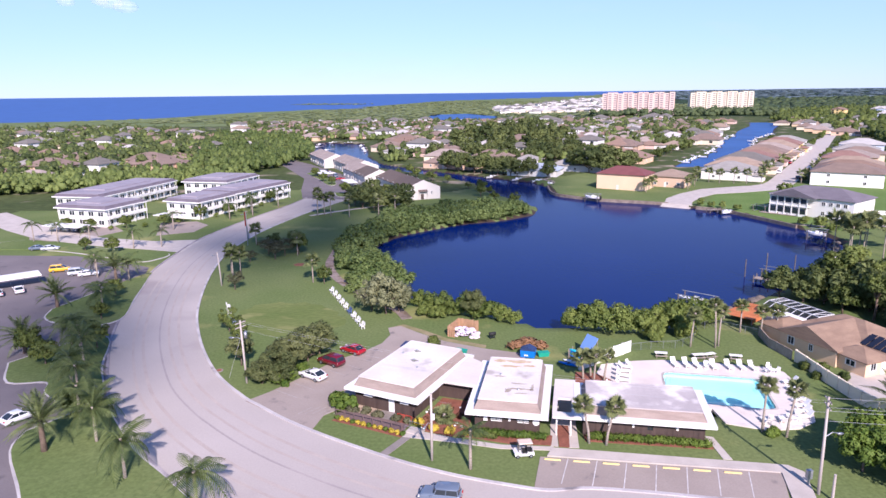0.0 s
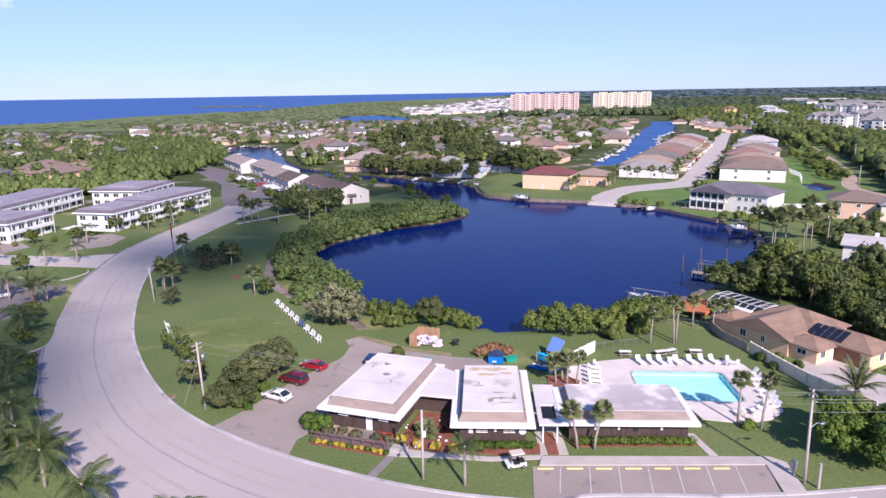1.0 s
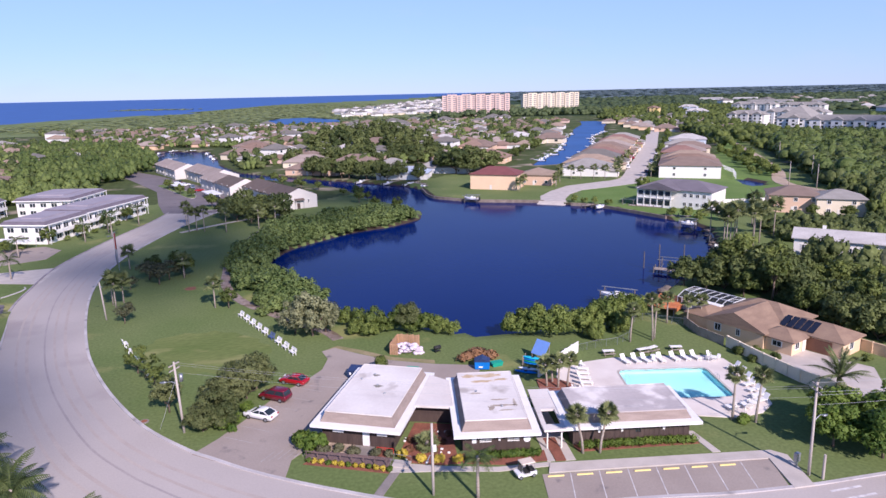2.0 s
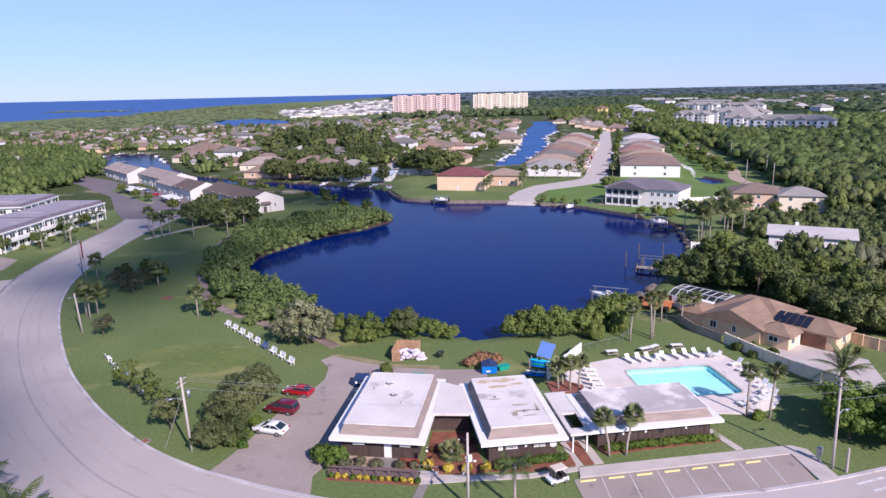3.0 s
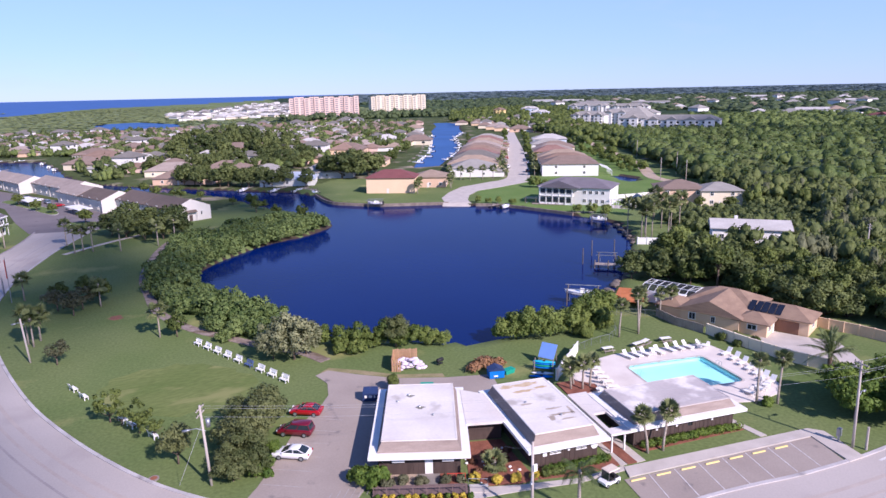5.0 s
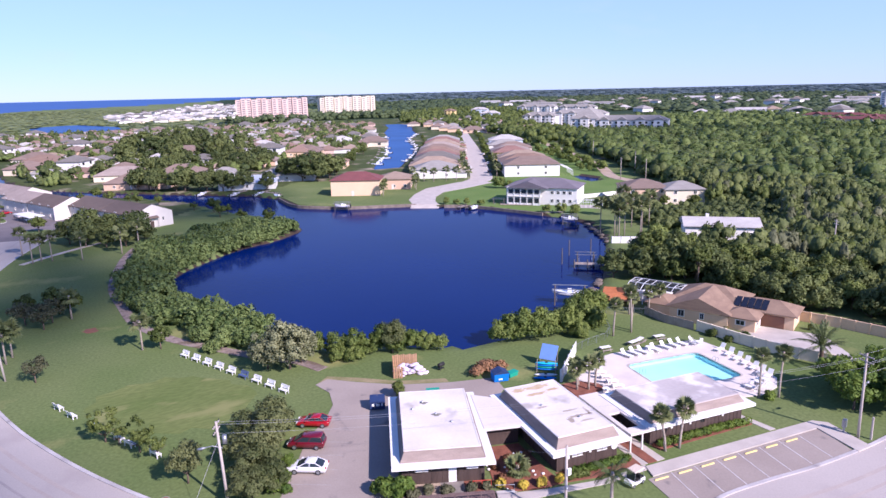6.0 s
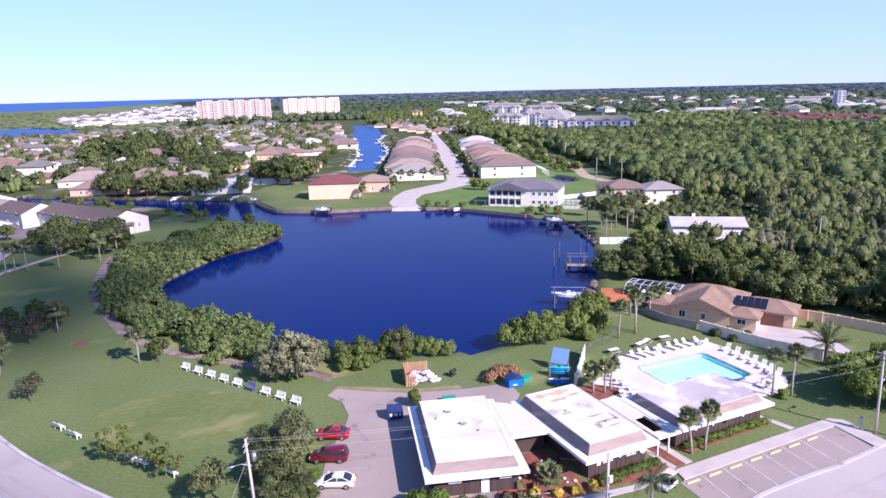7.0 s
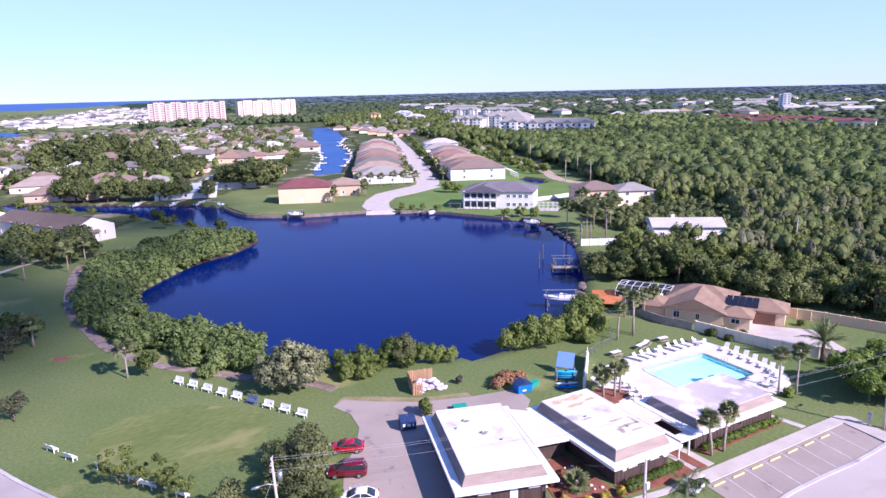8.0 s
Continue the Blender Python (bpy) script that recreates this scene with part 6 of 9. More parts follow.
# row of townhouses beyond the road's end
for k in range(8):
    s = np.array([-23.4, 260.4]) + np.array([-0.40, 0.915]) * (k * 21.5) + np.array([-0.9, -0.37]) * (5.0 if (k // 2) % 2 else 0)
    th = house(s[0], s[1], 23.0, 13.4, 21.0, "chalk", "umber" if k < 3 else "pink", h=4.8, rise=2.7, storeys=2, cols=2, side_cols=3, gable="y", label="white two-storey townhouse with a brown pitched roof", name="townhouse", category="townhouse", group="row of townhouses", garage=False, over=0.5)
    for y in (() if k % 2 else (-0.72,)):
        part("gable_parapet", Shape().add([(x, y + e, z) for e in (0, 0.22) for x, z in ((-0.3, -0.2), (13.7, -0.2), (13.7, 4.75), (6.7, 7.65), (-0.3, 4.75))], [(0, 1, 2, 3, 4), (9, 8, 7, 6, 5)] + [(i, 5 + i, 5 + (i + 1) % 5, (i + 1) % 5) for i in range(5)]), WALLS["chalk"], th, "white gable parapet")

    if k == 0:
        for x, z, w_, h_ in ((10.2, 2.6, 0.45, 1.1), (2.4, 4.2, 0.6, 0.6), (2.4, 1.4, 0.6, 0.6)):
            win = part("window", PANE, GLASS, th, at=pose(x, -0.72, z) @ Matrix.Diagonal((w_, 1, h_, 1)))
            part("window_frame", FRAME, WHITE, win)
        part("porch_roof", Shape().add([(x, y, z) for x in (4.6, 8.2) for y, z in ((-0.72, 3.9), (-1.9, 3.3), (-1.9, 3.15), (-0.72, 3.75))], [(0, 1, 5, 4), (1, 2, 6, 5), (2, 3, 7, 6), (3, 2, 1, 0), (4, 5, 6, 7)]), ROOFS["umber"], th, "small brown porch roof")
        part("door", Shape().box(5.6, 6.8, -0.8, -0.7, 0.1, 2.2), WOODD, th, "dark door")
        for x in (4.7, 8.0):
            part("post", Shape().box(x, x + 0.14, -1.85, -1.71, 0, 3.2), WALLS["chalk"], th)

# quarters of houses behind: a few kinds, copied
KINDS = []
for w, d, wall, roof, wing, st in ((15, 11, "white", "tan", (9, 15, -5, 1), 1), (17, 12, "cream", "brown", (0, 6.5, -4, 1), 1), (16, 11, "peach", "pink", None, 1), (14, 11, "white", "grey", (8, 14, -4, 1), 1),
                                   (18, 12, "tan", "brown", (11, 18, -4, 1), 1), (15, 12, "cream", "white", None, 1), (13, 11, "white", "slate", None, 2), (16, 12, "pink", "terracotta", (0, 6, -4, 1), 1)):
    KINDS.append(house(0, 0, 0, w, d, wall, roof, h=3.0 if st == 1 else 5.8, storeys=st, wing=wing, label=f"{wall} stucco house with a {roof} hipped roof", plain=True, group="suburban houses"))
used_kind = set()
HOUSES = []


STUFF_HOUSES = []


def place_house(k, x, y, rot, s=1.0):
    if y > 560 or x < -260 or x > 440:
        STUFF_HOUSES.append((k, x, y, rot, s))
        HOUSES.append((x, y))
        return
    m = pose(x, y, float(far_rise(np.array(x), np.array(y))), 0, 0, rot) @ Matrix.Diagonal((s, s, s, 1))
    HOUSES.append((x, y))
    if k not in used_kind:
        used_kind.add(k)
        KINDS[k].matrix_basis = m
    else:
        copy_thing(KINDS[k], m)


def taken(X, Y):
    """Where water, streets or the houses above already are."""
    k = dry(X, Y)
    for p in ([(-210, 250), (-90, 250), (-90, 345), (-210, 345)], [(40, 330), (96, 300), (125, 290), (300, 510), (330, 560), (250, 560), (60, 350)], [(0, 355), (70, 340), (70, 390), (0, 390)], [(-40, 395), (10, 370), (0, 420), (-30, 430)], [(70, 390), (150, 440), (140, 500), (100, 480), (70, 420)],
              [(-80, 510), (-20, 510), (-20, 560), (-80, 560)]):
        k |= inside(p, X, Y)
    return k


SUBURB_A = [(-10, 425), (60, 400), (150, 470), (200, 580), (310, 830), (260, 930), (-160, 900), (-130, 640), (-60, 575), (-40, 460)]
SUBURB_B = [(-150, 310), (-130, 420), (-145, 560), (-180, 640), (-420, 820), (-640, 760), (-430, 420), (-260, 300), (-180, 290)]
SUBURB_D = [(-128, 592), (-100, 602), (-60, 588), (-130, 640), (-160, 900), (-320, 900), (-190, 665), (-152, 604)]
SUBURB_C = [(310, 590), (380, 560), (430, 680), (470, 800), (400, 860), (345, 760)]
hr = np.random.default_rng(12)
for poly, gap, turn in ((SUBURB_A, 23, -31), (SUBURB_B, 36, -14), (SUBURB_C, 23, 59), (SUBURB_D, 23, -20)):
    for x, y in scatter(poly, gap, 21, taken):
        place_house(int(hr.integers(8)), x, y, turn + 90 * int(hr.integers(4)), float(hr.uniform(0.85, 1.2)))
for x, y, r in ((-47, 446, 58), (-55, 474, 60), (-30, 452, -31), (-36, 482, -31), (-46, 508, 60), (-20, 480, 59), (2, 398, -28), (28, 392, -28), (-8, 440, 62), (-64, 560, -31)):
    place_house(int(hr.integers(8)), x, y, r, float(hr.uniform(0.95, 1.2)))
# white waterfront quarter far off
for x, y in scatter([(60, 1215), (150, 1230), (300, 1330), (450, 1900), (520, 2500), (420, 2500), (200, 1900), (60, 1600)], 40, 22, dry):
    place_house(int(hr.choice([5, 5, 3, 6])), x, y, float(hr.uniform(0, 360)), float(hr.uniform(1.1, 1.5)))

lake_cage = thing("pool_cage", 117.6, 208.4, 0, -51, "low screened pool enclosure beside the lake house", "pool cage")
for i in range(6):
    part("rib", Shape().tube([(i * 1.7, 0, 0), (i * 1.7, 0.3, 2.0), (i * 1.7, 2.6, 2.8), (i * 1.7, 5.2, 2.0), (i * 1.7, 5.5, 0)], 0.1, 5), SCREEN, lake_cage)
for y, z in ((0.3, 2.0), (2.6, 2.8), (5.2, 2.0)):
    part("purlin", Shape().beam((0, y, z), (8.5, y, z), 0.16, 0.16), SCREEN, lake_cage)
part("patio", Shape().box(-0.3, 8.8, -0.3, 5.8, -0.2, 0.1), CONC, lake_cage)
# ---- far buildings and woods ----
def tower(x, y, rot, w, d, h, bays, wall, label, floors):
    """A long block of flats with projecting bays, balconies and a stepped roofline."""
    t = thing("apartment_tower", x, y, 0, rot, label, "apartment building")
    wm = WALLS[wall]
    bw = w / bays
    for k in range(bays):
        out = 2.2 if k % 2 else 0.0
        hh = h * (1.0 if k % 3 else 0.95)
        b = part("bay", Shape().box(k * bw, (k + 1) * bw - 0.05, -out, d, -1, hh), wm, t)
        part("parapet", Shape().box(k * bw + 0.3, (k + 1) * bw - 0.35, -out + 0.3, d - 0.3, hh, hh + 1.1), wm, b)
        win = Shape()
        for f in range(floors):
            z = hh * (f + 0.3) / floors
            win.box(k * bw + bw * 0.22, k * bw + bw * 0.78, -out - 0.05, -out + 0.1, z, z + hh / floors * 0.5)
        part("glazing", win, FARGLASS, b)
    return t


tower(221.5, 1136, -15, 112, 20, 34.5, 14, "pink", "long pink high-rise apartment building", 10)
tower(375, 1172, -6, 100, 20, 34.0, 12, "cream", "long cream high-rise apartment building", 10)


def apartment(x, y, rot, w, d, h, wall, roof, label, group, gables=2):
    t = thing("apartment_house", x, y, 0, rot, label, "apartment building", group)
    part("wall", Shape().box(0, w, 0, d, -1, h), WALLS[wall], t)
    rf = part("roof", hip(Shape(), 0, w, 0, d, h, d * (0.16 if roof == "maroon" else 0.26), 0.8), ROOFS[roof], t)
    for k in range(gables):
        c = w * (k + 0.5) / gables
        part("bay", Shape().box(c - 4, c + 4, -2.2, 1, -1, h + 0.4), WALLS[wall], t)
        part("gable", hip(Shape(), c - 4, c + 4, -2.2, d / 2, h + 0.45, 2.6, 0.5, gable="y"), ROOFS[roof], rf)
        part("gable_wall", Shape().add([(c - 4, -2.2, h + 0.4), (c + 4, -2.2, h + 0.4), (c, -2.2, h + 2.9), (c - 4, -1.9, h + 0.4), (c + 4, -1.9, h + 0.4), (c, -1.9, h + 2.9)], [(0, 1, 2), (5, 4, 3), (0, 3, 4, 1), (1, 4, 5, 2), (2, 5, 3, 0)]), WALLS["white"], rf)
    n = max(3, int(w / 5))
    for k in range(n):
        for z in range(int(h // 3)):
            a = w * (k + 0.5) / n
            if any(abs(a - w * (g + 0.5) / gables) < 4.6 for g in range(gables)):
                part("window", Shape().box(a - 1.0, a + 1.0, -2.26, -2.15, 1 + 3 * z, 2.6 + 3 * z), GLASS, t)
            else:
                part("window", Shape().box(a - 1.0, a + 1.0, -0.06, 0.05, 1 + 3 * z, 2.6 + 3 * z), GLASS, t)
    return t


for x, y, w, d, r, h, g in ((384, 489, 62, 16, -53.5, 13.0, 4), (392, 532, 27, 40, -54, 13.0, 1), (470, 655, 62, 16, -58, 13.0, 4), (424, 652, 38, 16, -57, 12.0, 3), (520, 700, 50, 16, -58, 12.0, 3), (632, 946, 64, 16, -57, 13.0, 3), (670, 888, 60, 16, -57, 12.0, 3)):
    apartment(x, y, r, w, d, h, "white", "grey", "white four-storey apartment house with grey gabled roofs", "white apartment complex", g)
for x, y, w, r in ((585, 268, 60, -72), (612, 345, 56, -72), (640, 400, 56, -72), (590, 405, 50, -72), (660, 470, 60, -72), (700, 300, 60, -72)):
    apartment(x, y, r, w, 15, 8.4, "cream", "maroon", "cream apartment house with a dark red roof", "red-roofed apartment complex", 2)


def shed(x, y, rot, w, d, h, wall, roof, label):
    t = thing("warehouse", x, y, float(far_rise(np.array(x), np.array(y))), rot, label, "warehouse")
    part("wall", Shape().box(0, w, 0, d, -2, h), WALLS[wall], t)
    part("roof", hip(Shape(), 0, w, 0, d, h, 3.0, 0.5, gable=True), ROOFS[roof], t)
    for k in range(4):
        part("door", Shape().box(w * (k + 0.3) / 4, w * (k + 0.7) / 4, -0.1, 0.05, 0.1, h * 0.6), GARAGE, t)


for x, y, w in ((1040, 1680, 70), (1085, 1600, 70), (940, 1340, 110), (1010, 1230, 100), (1000, 560, 60), (985, 470, 60), (1270, 800, 80), (1280, 915, 70), (1560, 1400, 70), (790, 650, 50), (1200, 600, 80), (1150, 420, 60), (1500, 900, 90)):
    shed(x, y, -50, w * 0.8, 22, 7, "white", "grey" if w > 75 else "white", "white flat-sided commercial building")
tower(1045, 592, -60, 17, 15, 27, 3, "white", "pale office tower among trees", 8)
apartment(475, 915, -45, 16, 12, 12, "yellow", "terracotta", "tall yellow house with an orange roof", "", 1)
apartment(548, 955, -45, 26, 14, 11, "blue", "white", "pale blue waterfront house with a white roof", "", 1)
apartment(492, 842, -45, 26, 14, 9, "blue", "white", "pale blue waterfront house with a white roof", "", 1)

# street between the canal houses, its turning place, and a track beyond the lawn
STREET = curve([(112, 281), (126, 290), (137, 300), (160, 338), (215, 430), (285, 553), (340, 650), (420, 800)], 5)
solid("canal_street", strip(STREET, -5.5, 5.5, -0.2, 0.06), CONC, "pale concrete residential street", "street", kind="structure")
slab("turning_drive", [(73.2, 250.2), (81.5, 245.2), (84, 252), (90, 262), (99, 271), (112, 275), (132, 283), (131, 296), (118, 293), (98, 285), (86, 273), (77, 261)], 0.07, CONC, "pale concrete boat ramp drive down to the lake", "driveway", smooth_per=0)
solid("boat_ramp", Shape().add([(72.8, 250.6, 0.05), (81.8, 244.8, 0.05), (78.5, 240.2, -1.5), (69.8, 246.5, -1.5), (72.8, 250.6, -0.5), (81.8, 244.8, -0.5), (78.5, 240.2, -2.0), (69.8, 246.5, -2.0)], [(0, 3, 2, 1), (4, 5, 6, 7), (0, 4, 7, 3), (1, 2, 6, 5), (2, 3, 7, 6), (0, 1, 5, 4)]), CONC, "concrete boat ramp sloping into the lake", "ramp", kind="structure")
solid("track", strip(curve([(p[0], p[1]) for p in MIDROAD], 5), -3, 3, -0.2, 0.08), surface("dirt_track", srgb(190, 172, 150), srgb(168, 150, 130), big=0.2, fine=3), "pale dirt track beside a wood", "track", kind="structure")
# seawalls on the far shore
SEAWALL = surface("seawall_concrete", srgb(150, 138, 126), srgb(112, 100, 92), big=0.6, fine=5, vary=0.25)
solid("seawall", strip(curve([(36, 298), (35.6, 278), (41.8, 268.5), (50.8, 260.6), (63, 255.4), (74.6, 250)], 5), -0.5, 0.1, -2.0, 0.25), SEAWALL, "weathered concrete seawall along a lawn", "seawall", kind="structure")
solid("seawall", strip(curve([(82, 241.6), (89, 235.8), (95.2, 222), (101, 206.5)], 5), -0.5, 0.1, -2.0, 0.2), SEAWALL, "weathered concrete seawall along a lawn", "seawall", kind="structure")
slab("lawn_point", [(37.5, 298), (37.2, 279), (43, 269.8), (51.5, 262), (63, 257), (73.4, 252.2), (76.5, 262), (85, 274), (97, 286), (78, 291), (73, 279), (55, 290), (60, 298), (48, 306)], 0.12, GRASS, "smooth mown lawn on the point", "lawn")

rockr = np.random.default_rng(8)
ROCKS = []
for s in range(3):
    r3 = np.random.default_rng(s)
    ROCKS.append(Shape().loft([[(q * math.cos(a) * r3.uniform(0.8, 1.1), q * math.sin(a) * r3.uniform(0.8, 1.1), z) for a in np.linspace(0, 6.28, 7, endpoint=False)] for z, q in ((-0.3, 0.7), (0.1, 0.9), (0.4, 0.65), (0.55, 0.25))]).mesh("rock"))
STONE = surface("shore_stone", srgb(128, 118, 110), srgb(96, 88, 84), big=1, fine=5, vary=0.25, rand=0.2)
for k in range(46):
    t = rockr.random()
    p = np.array([103.4, 187]) * (1 - t) + np.array([88.5, 160.5]) * t if k < 30 else np.array([62, 136]) * (1 - t) + np.array([46, 123]) * t
    m = ROCKS[k % 3]
    if not m.materials:
        m.materials.append(STONE)
    o = new("shore_rock", m)
    s = rockr.uniform(0.5, 1.3)
    o.matrix_basis = pose(p[0] + rockr.uniform(-1.2, 0.6), p[1] + rockr.uniform(-1.2, 0.6), -0.5, 0, 0, rockr.uniform(0, 360)) @ Matrix.Diagonal((s, s, s * 0.8, 1))
    tagged(o, "grey boulder on the lake shore", "rock", "boulders on the shore")

# trees among the houses and the far woods
HP = np.array(HOUSES)


def near_house(X, Y):
    k = taken(X, Y) | on_track(X, Y)
    for x, y in HP:
        k |= np.hypot(X - x - 3, Y - y - 3) < 7.6
    return k


sa = scatter(SUBURB_A, 8.6, 31, near_house)
sb = np.concatenate([scatter(SUBURB_B, 7.9, 32, near_house), scatter(SUBURB_D, 8.6, 34, near_house)])
sa = np.concatenate([sa, scatter([(-62, 440), (-46, 405), (-22, 380), (0, 372), (30, 366), (62, 374), (12, 425), (-40, 462), (-62, 575)], 8.0, 65, near_house)])
wood_stuff("suburb_trees", np.concatenate([sa[::2], sb[::2]]), LEAF_WOOD, 4.1, 5.4, 3, "green garden trees between houses")
wood_stuff("suburb_oaks", np.concatenate([sa[1::2], sb[1::2]]), LEAF_OAK, 4.6, 6.7, 4, "dark garden oaks between houses")
GROVE_L = [(-135, 330), (-112, 330), (-100, 420), (-118, 520), (-150, 600), (-230, 640), (-190, 480)]
wood_stuff("grove", scatter(GROVE_L, 8.5, 33, near_house), LEAF_WOOD, 5.4, 8.0, 5, "pale green grove behind the flats", MIDTREE)
for x, y, s in ((62, 345, 1.5), (70, 352, 1.5), (77, 348, 1.4), (56, 352, 1.2), (68, 340, 1.3), (84, 356, 1.1), (74, 505, 1.9), (60, 580, 2.0), (50, 480, 1.7), (20, 460, 1.8), (44, 560, 1.8), (12, 490, 1.9), (36, 590, 2.0), (4, 540, 1.8), (20, 600, 1.9), (52, 620, 1.9), (24, 555, 1.8), (60, 470, 1.6), (-5, 470, 1.6), (30, 520, 1.6), (66, 540, 1.7)):
    tree("oak", x, y, s)
BANK_P = [(38, 320), (20, 334), (0, 346), (-16, 362), (-10, 374), (2, 366), (18, 348), (40, 328)]
for x, y in scatter(BANK_P, 7.0, 51):
    tree("oak", x, y, float(tree_rng.uniform(0.85, 1.3)), group="trees on the creek bank")
for x, y in scatter([(-6, 385), (40, 378), (76, 400), (86, 450), (48, 500), (-6, 480), (-24, 430)], 16, 71, near_house):
    tree("oak", x, y, float(tree_rng.uniform(0.8, 1.3)), group="trees among the creek houses")
for x, y in scatter([(20, 500), (110, 440), (160, 500), (240, 700), (200, 800), (-80, 760), (-90, 620), (-30, 520)], 27, 72, near_house):
    tree("small", x, y, float(tree_rng.uniform(0.7, 1.25)), group="garden trees of the suburb")
for i, p in enumerate(curve([(80, 352), (101, 390), (134, 453), (172, 525)], 7)):
    o = (-2.0, 1.0, -4.0, 0.0)[i % 4]
    tree("small", p[0] + o, p[1] + o, 0.75 + 0.08 * o, group="trees on the canal bank")
for x, y in ((108.7, 306.5), (112.1, 303), (117.7, 301), (122.8, 300), (128.5, 298.5), (104, 309)):
    palm("cabbage", x, y, float(tree_rng.uniform(4.0, 5.5)), n=12, size=1.3, group="street palms")
for x, y, k in ((212.5, 309.0, 1.3), (209, 303, 1.0), (227.6, 342.0, 1.4), (231, 347, 1.0), (248.2, 378.6, 1.2), (124.1, 266.8, 1.1), (126.5, 264, 0.9)):
    tree("shrub", x, y, k * 1.5)
BANK_S = [(17, 262), (24, 248), (16, 245), (8, 250), (4, 270), (0, 292), (-10, 314), (-30, 345), (-40, 352), (-34, 340), (-14, 308), (2, 300), (6, 285)]
for x, y in scatter(BANK_S, 8.5, 52):
    tree("small", x, y, float(tree_rng.uniform(0.55, 0.9)), group="trees on the creek bank")
for k in range(34):
    for s_, o in ((1, 8.5), (-1, 8.5)):
        p = np.array([140.0, 305.0]) + ST * (k * 10.5) + np.array([ST[1], -ST[0]]) * s_ * (o + tree_rng.uniform(-1, 2))
        if k < 18 and tree_rng.random() < 0.85:
            q = p + np.array([ST[1], -ST[0]]) * s_ * tree_rng.uniform(0, 3) + ST * 4
            tree("small", q[0], q[1], float(tree_rng.uniform(0.35, 0.65)), group="street trees")
        if tree_rng.random() < 0.7:
            palm("cabbage", p[0], p[1], float(tree_rng.uniform(3.5, 5.5)), n=9, size=1.5, group="street palms") if k < 7 else tree("shrub", p[0], p[1], float(tree_rng.uniform(0.8, 1.5)), group="street shrubs")
for x, y in ((73, 276), (76, 283), (79, 288), (92, 283), (95, 290), (99, 296)):
    palm("cabbage", x, y, 4.0, n=14, size=1.2)
for x, y, s in ((84, 243.5, 0.5), (87, 241, 0.45), (90, 238.5, 0.5), (93.5, 234, 0.5), (103, 207, 0.6), (106, 203, 0.7), (110, 200, 0.7), (106, 196, 0.6)):
    tree("shrub", x, y, s * 1.6)
# scrub along the track and the pond lawn
for x, y in scatter([(190, 285), (200, 282), (262, 395), (248, 402)], 8, 41):
    tree("shrub", x, y, float(tree_rng.uniform(0.8, 1.7)))
SIDE_P = [(262, 410), (300, 395), (420, 440), (440, 600), (480, 760), (620, 900), (800, 1000), (700, 1300), (500, 1100), (380, 870), (330, 560)]
wood_stuff("side_wood", scatter(SIDE_P, 11.5, 35, lambda X, Y: near_house(X, Y) | inside([(384, 489), (422, 437), (470, 470), (560, 640), (520, 720), (440, 680), (400, 560)], X, Y)), LEAF_BROAD, 6.5, 8, 6, "green wood among far buildings")
wood_stuff("tower_trees", scatter([(190, 1060), (470, 1040), (520, 1130), (360, 1150), (330, 1095), (215, 1120)], 15, 39, dry), LEAF_FAR, 10, 10, 11, "green trees at the foot of the towers")
# mangrove flats and the woods towards the horizon, coarser with distance
wood_stuff("mangrove_flats", scatter([(-520, 1000), (-60, 930), (100, 960), (200, 1140), (420, 1150), (500, 1000), (620, 1200), (560, 1900), (200, 2400), (-80, 2500), (-250, 1950), (-350, 1500)], 26, 36, dry), LEAF_FLAT, 20, 1.5, 7, "low green mangrove flats", SPECK)
wood_stuff("coast_islets", np.concatenate([scatter([(-580, 2300), (-345, 2250), (-300, 2330), (-560, 2400)], 24, 61), scatter([(-640, 1075), (-540, 1150), (-470, 1190), (-480, 1230), (-560, 1200), (-650, 1110)], 18, 62)]), LEAF_FLAT, 17, 2.2, 12, "low green mangrove islets off the coast", SPECK, z=-1.6)
FAR_A = [(500, 1000), (900, 900), (640, 500), (640, 150), (1200, 100), (2000, 600), (2300, 1500), (1500, 2200), (700, 2200)]
wood_stuff("far_woods", scatter(FAR_A, 31, 37, dry), LEAF_FAR, 17, 7.0, 8, "dark green woods stretching into the distance", SPECK)
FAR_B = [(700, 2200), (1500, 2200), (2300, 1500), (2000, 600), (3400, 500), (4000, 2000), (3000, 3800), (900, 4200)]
# no air haze is built; the leaf colour of these woods carries it
wood_stuff("farthest_woods", scatter(FAR_B, 68, 38, dry), LEAF_HAZED, 42, 3.0, 9, "woods along the horizon, blue-grey with painted-in haze", SPECK)
townr = np.random.default_rng(4)
for x, y in scatter([(700, 500), (900, 350), (1500, 500), (1900, 1100), (1300, 1700), (800, 1300)], 140, 43):
    place_house(int(townr.choice([0, 5, 6, 3])), x, y, float(townr.uniform(0, 360)), float(townr.uniform(1.2, 1.9)))



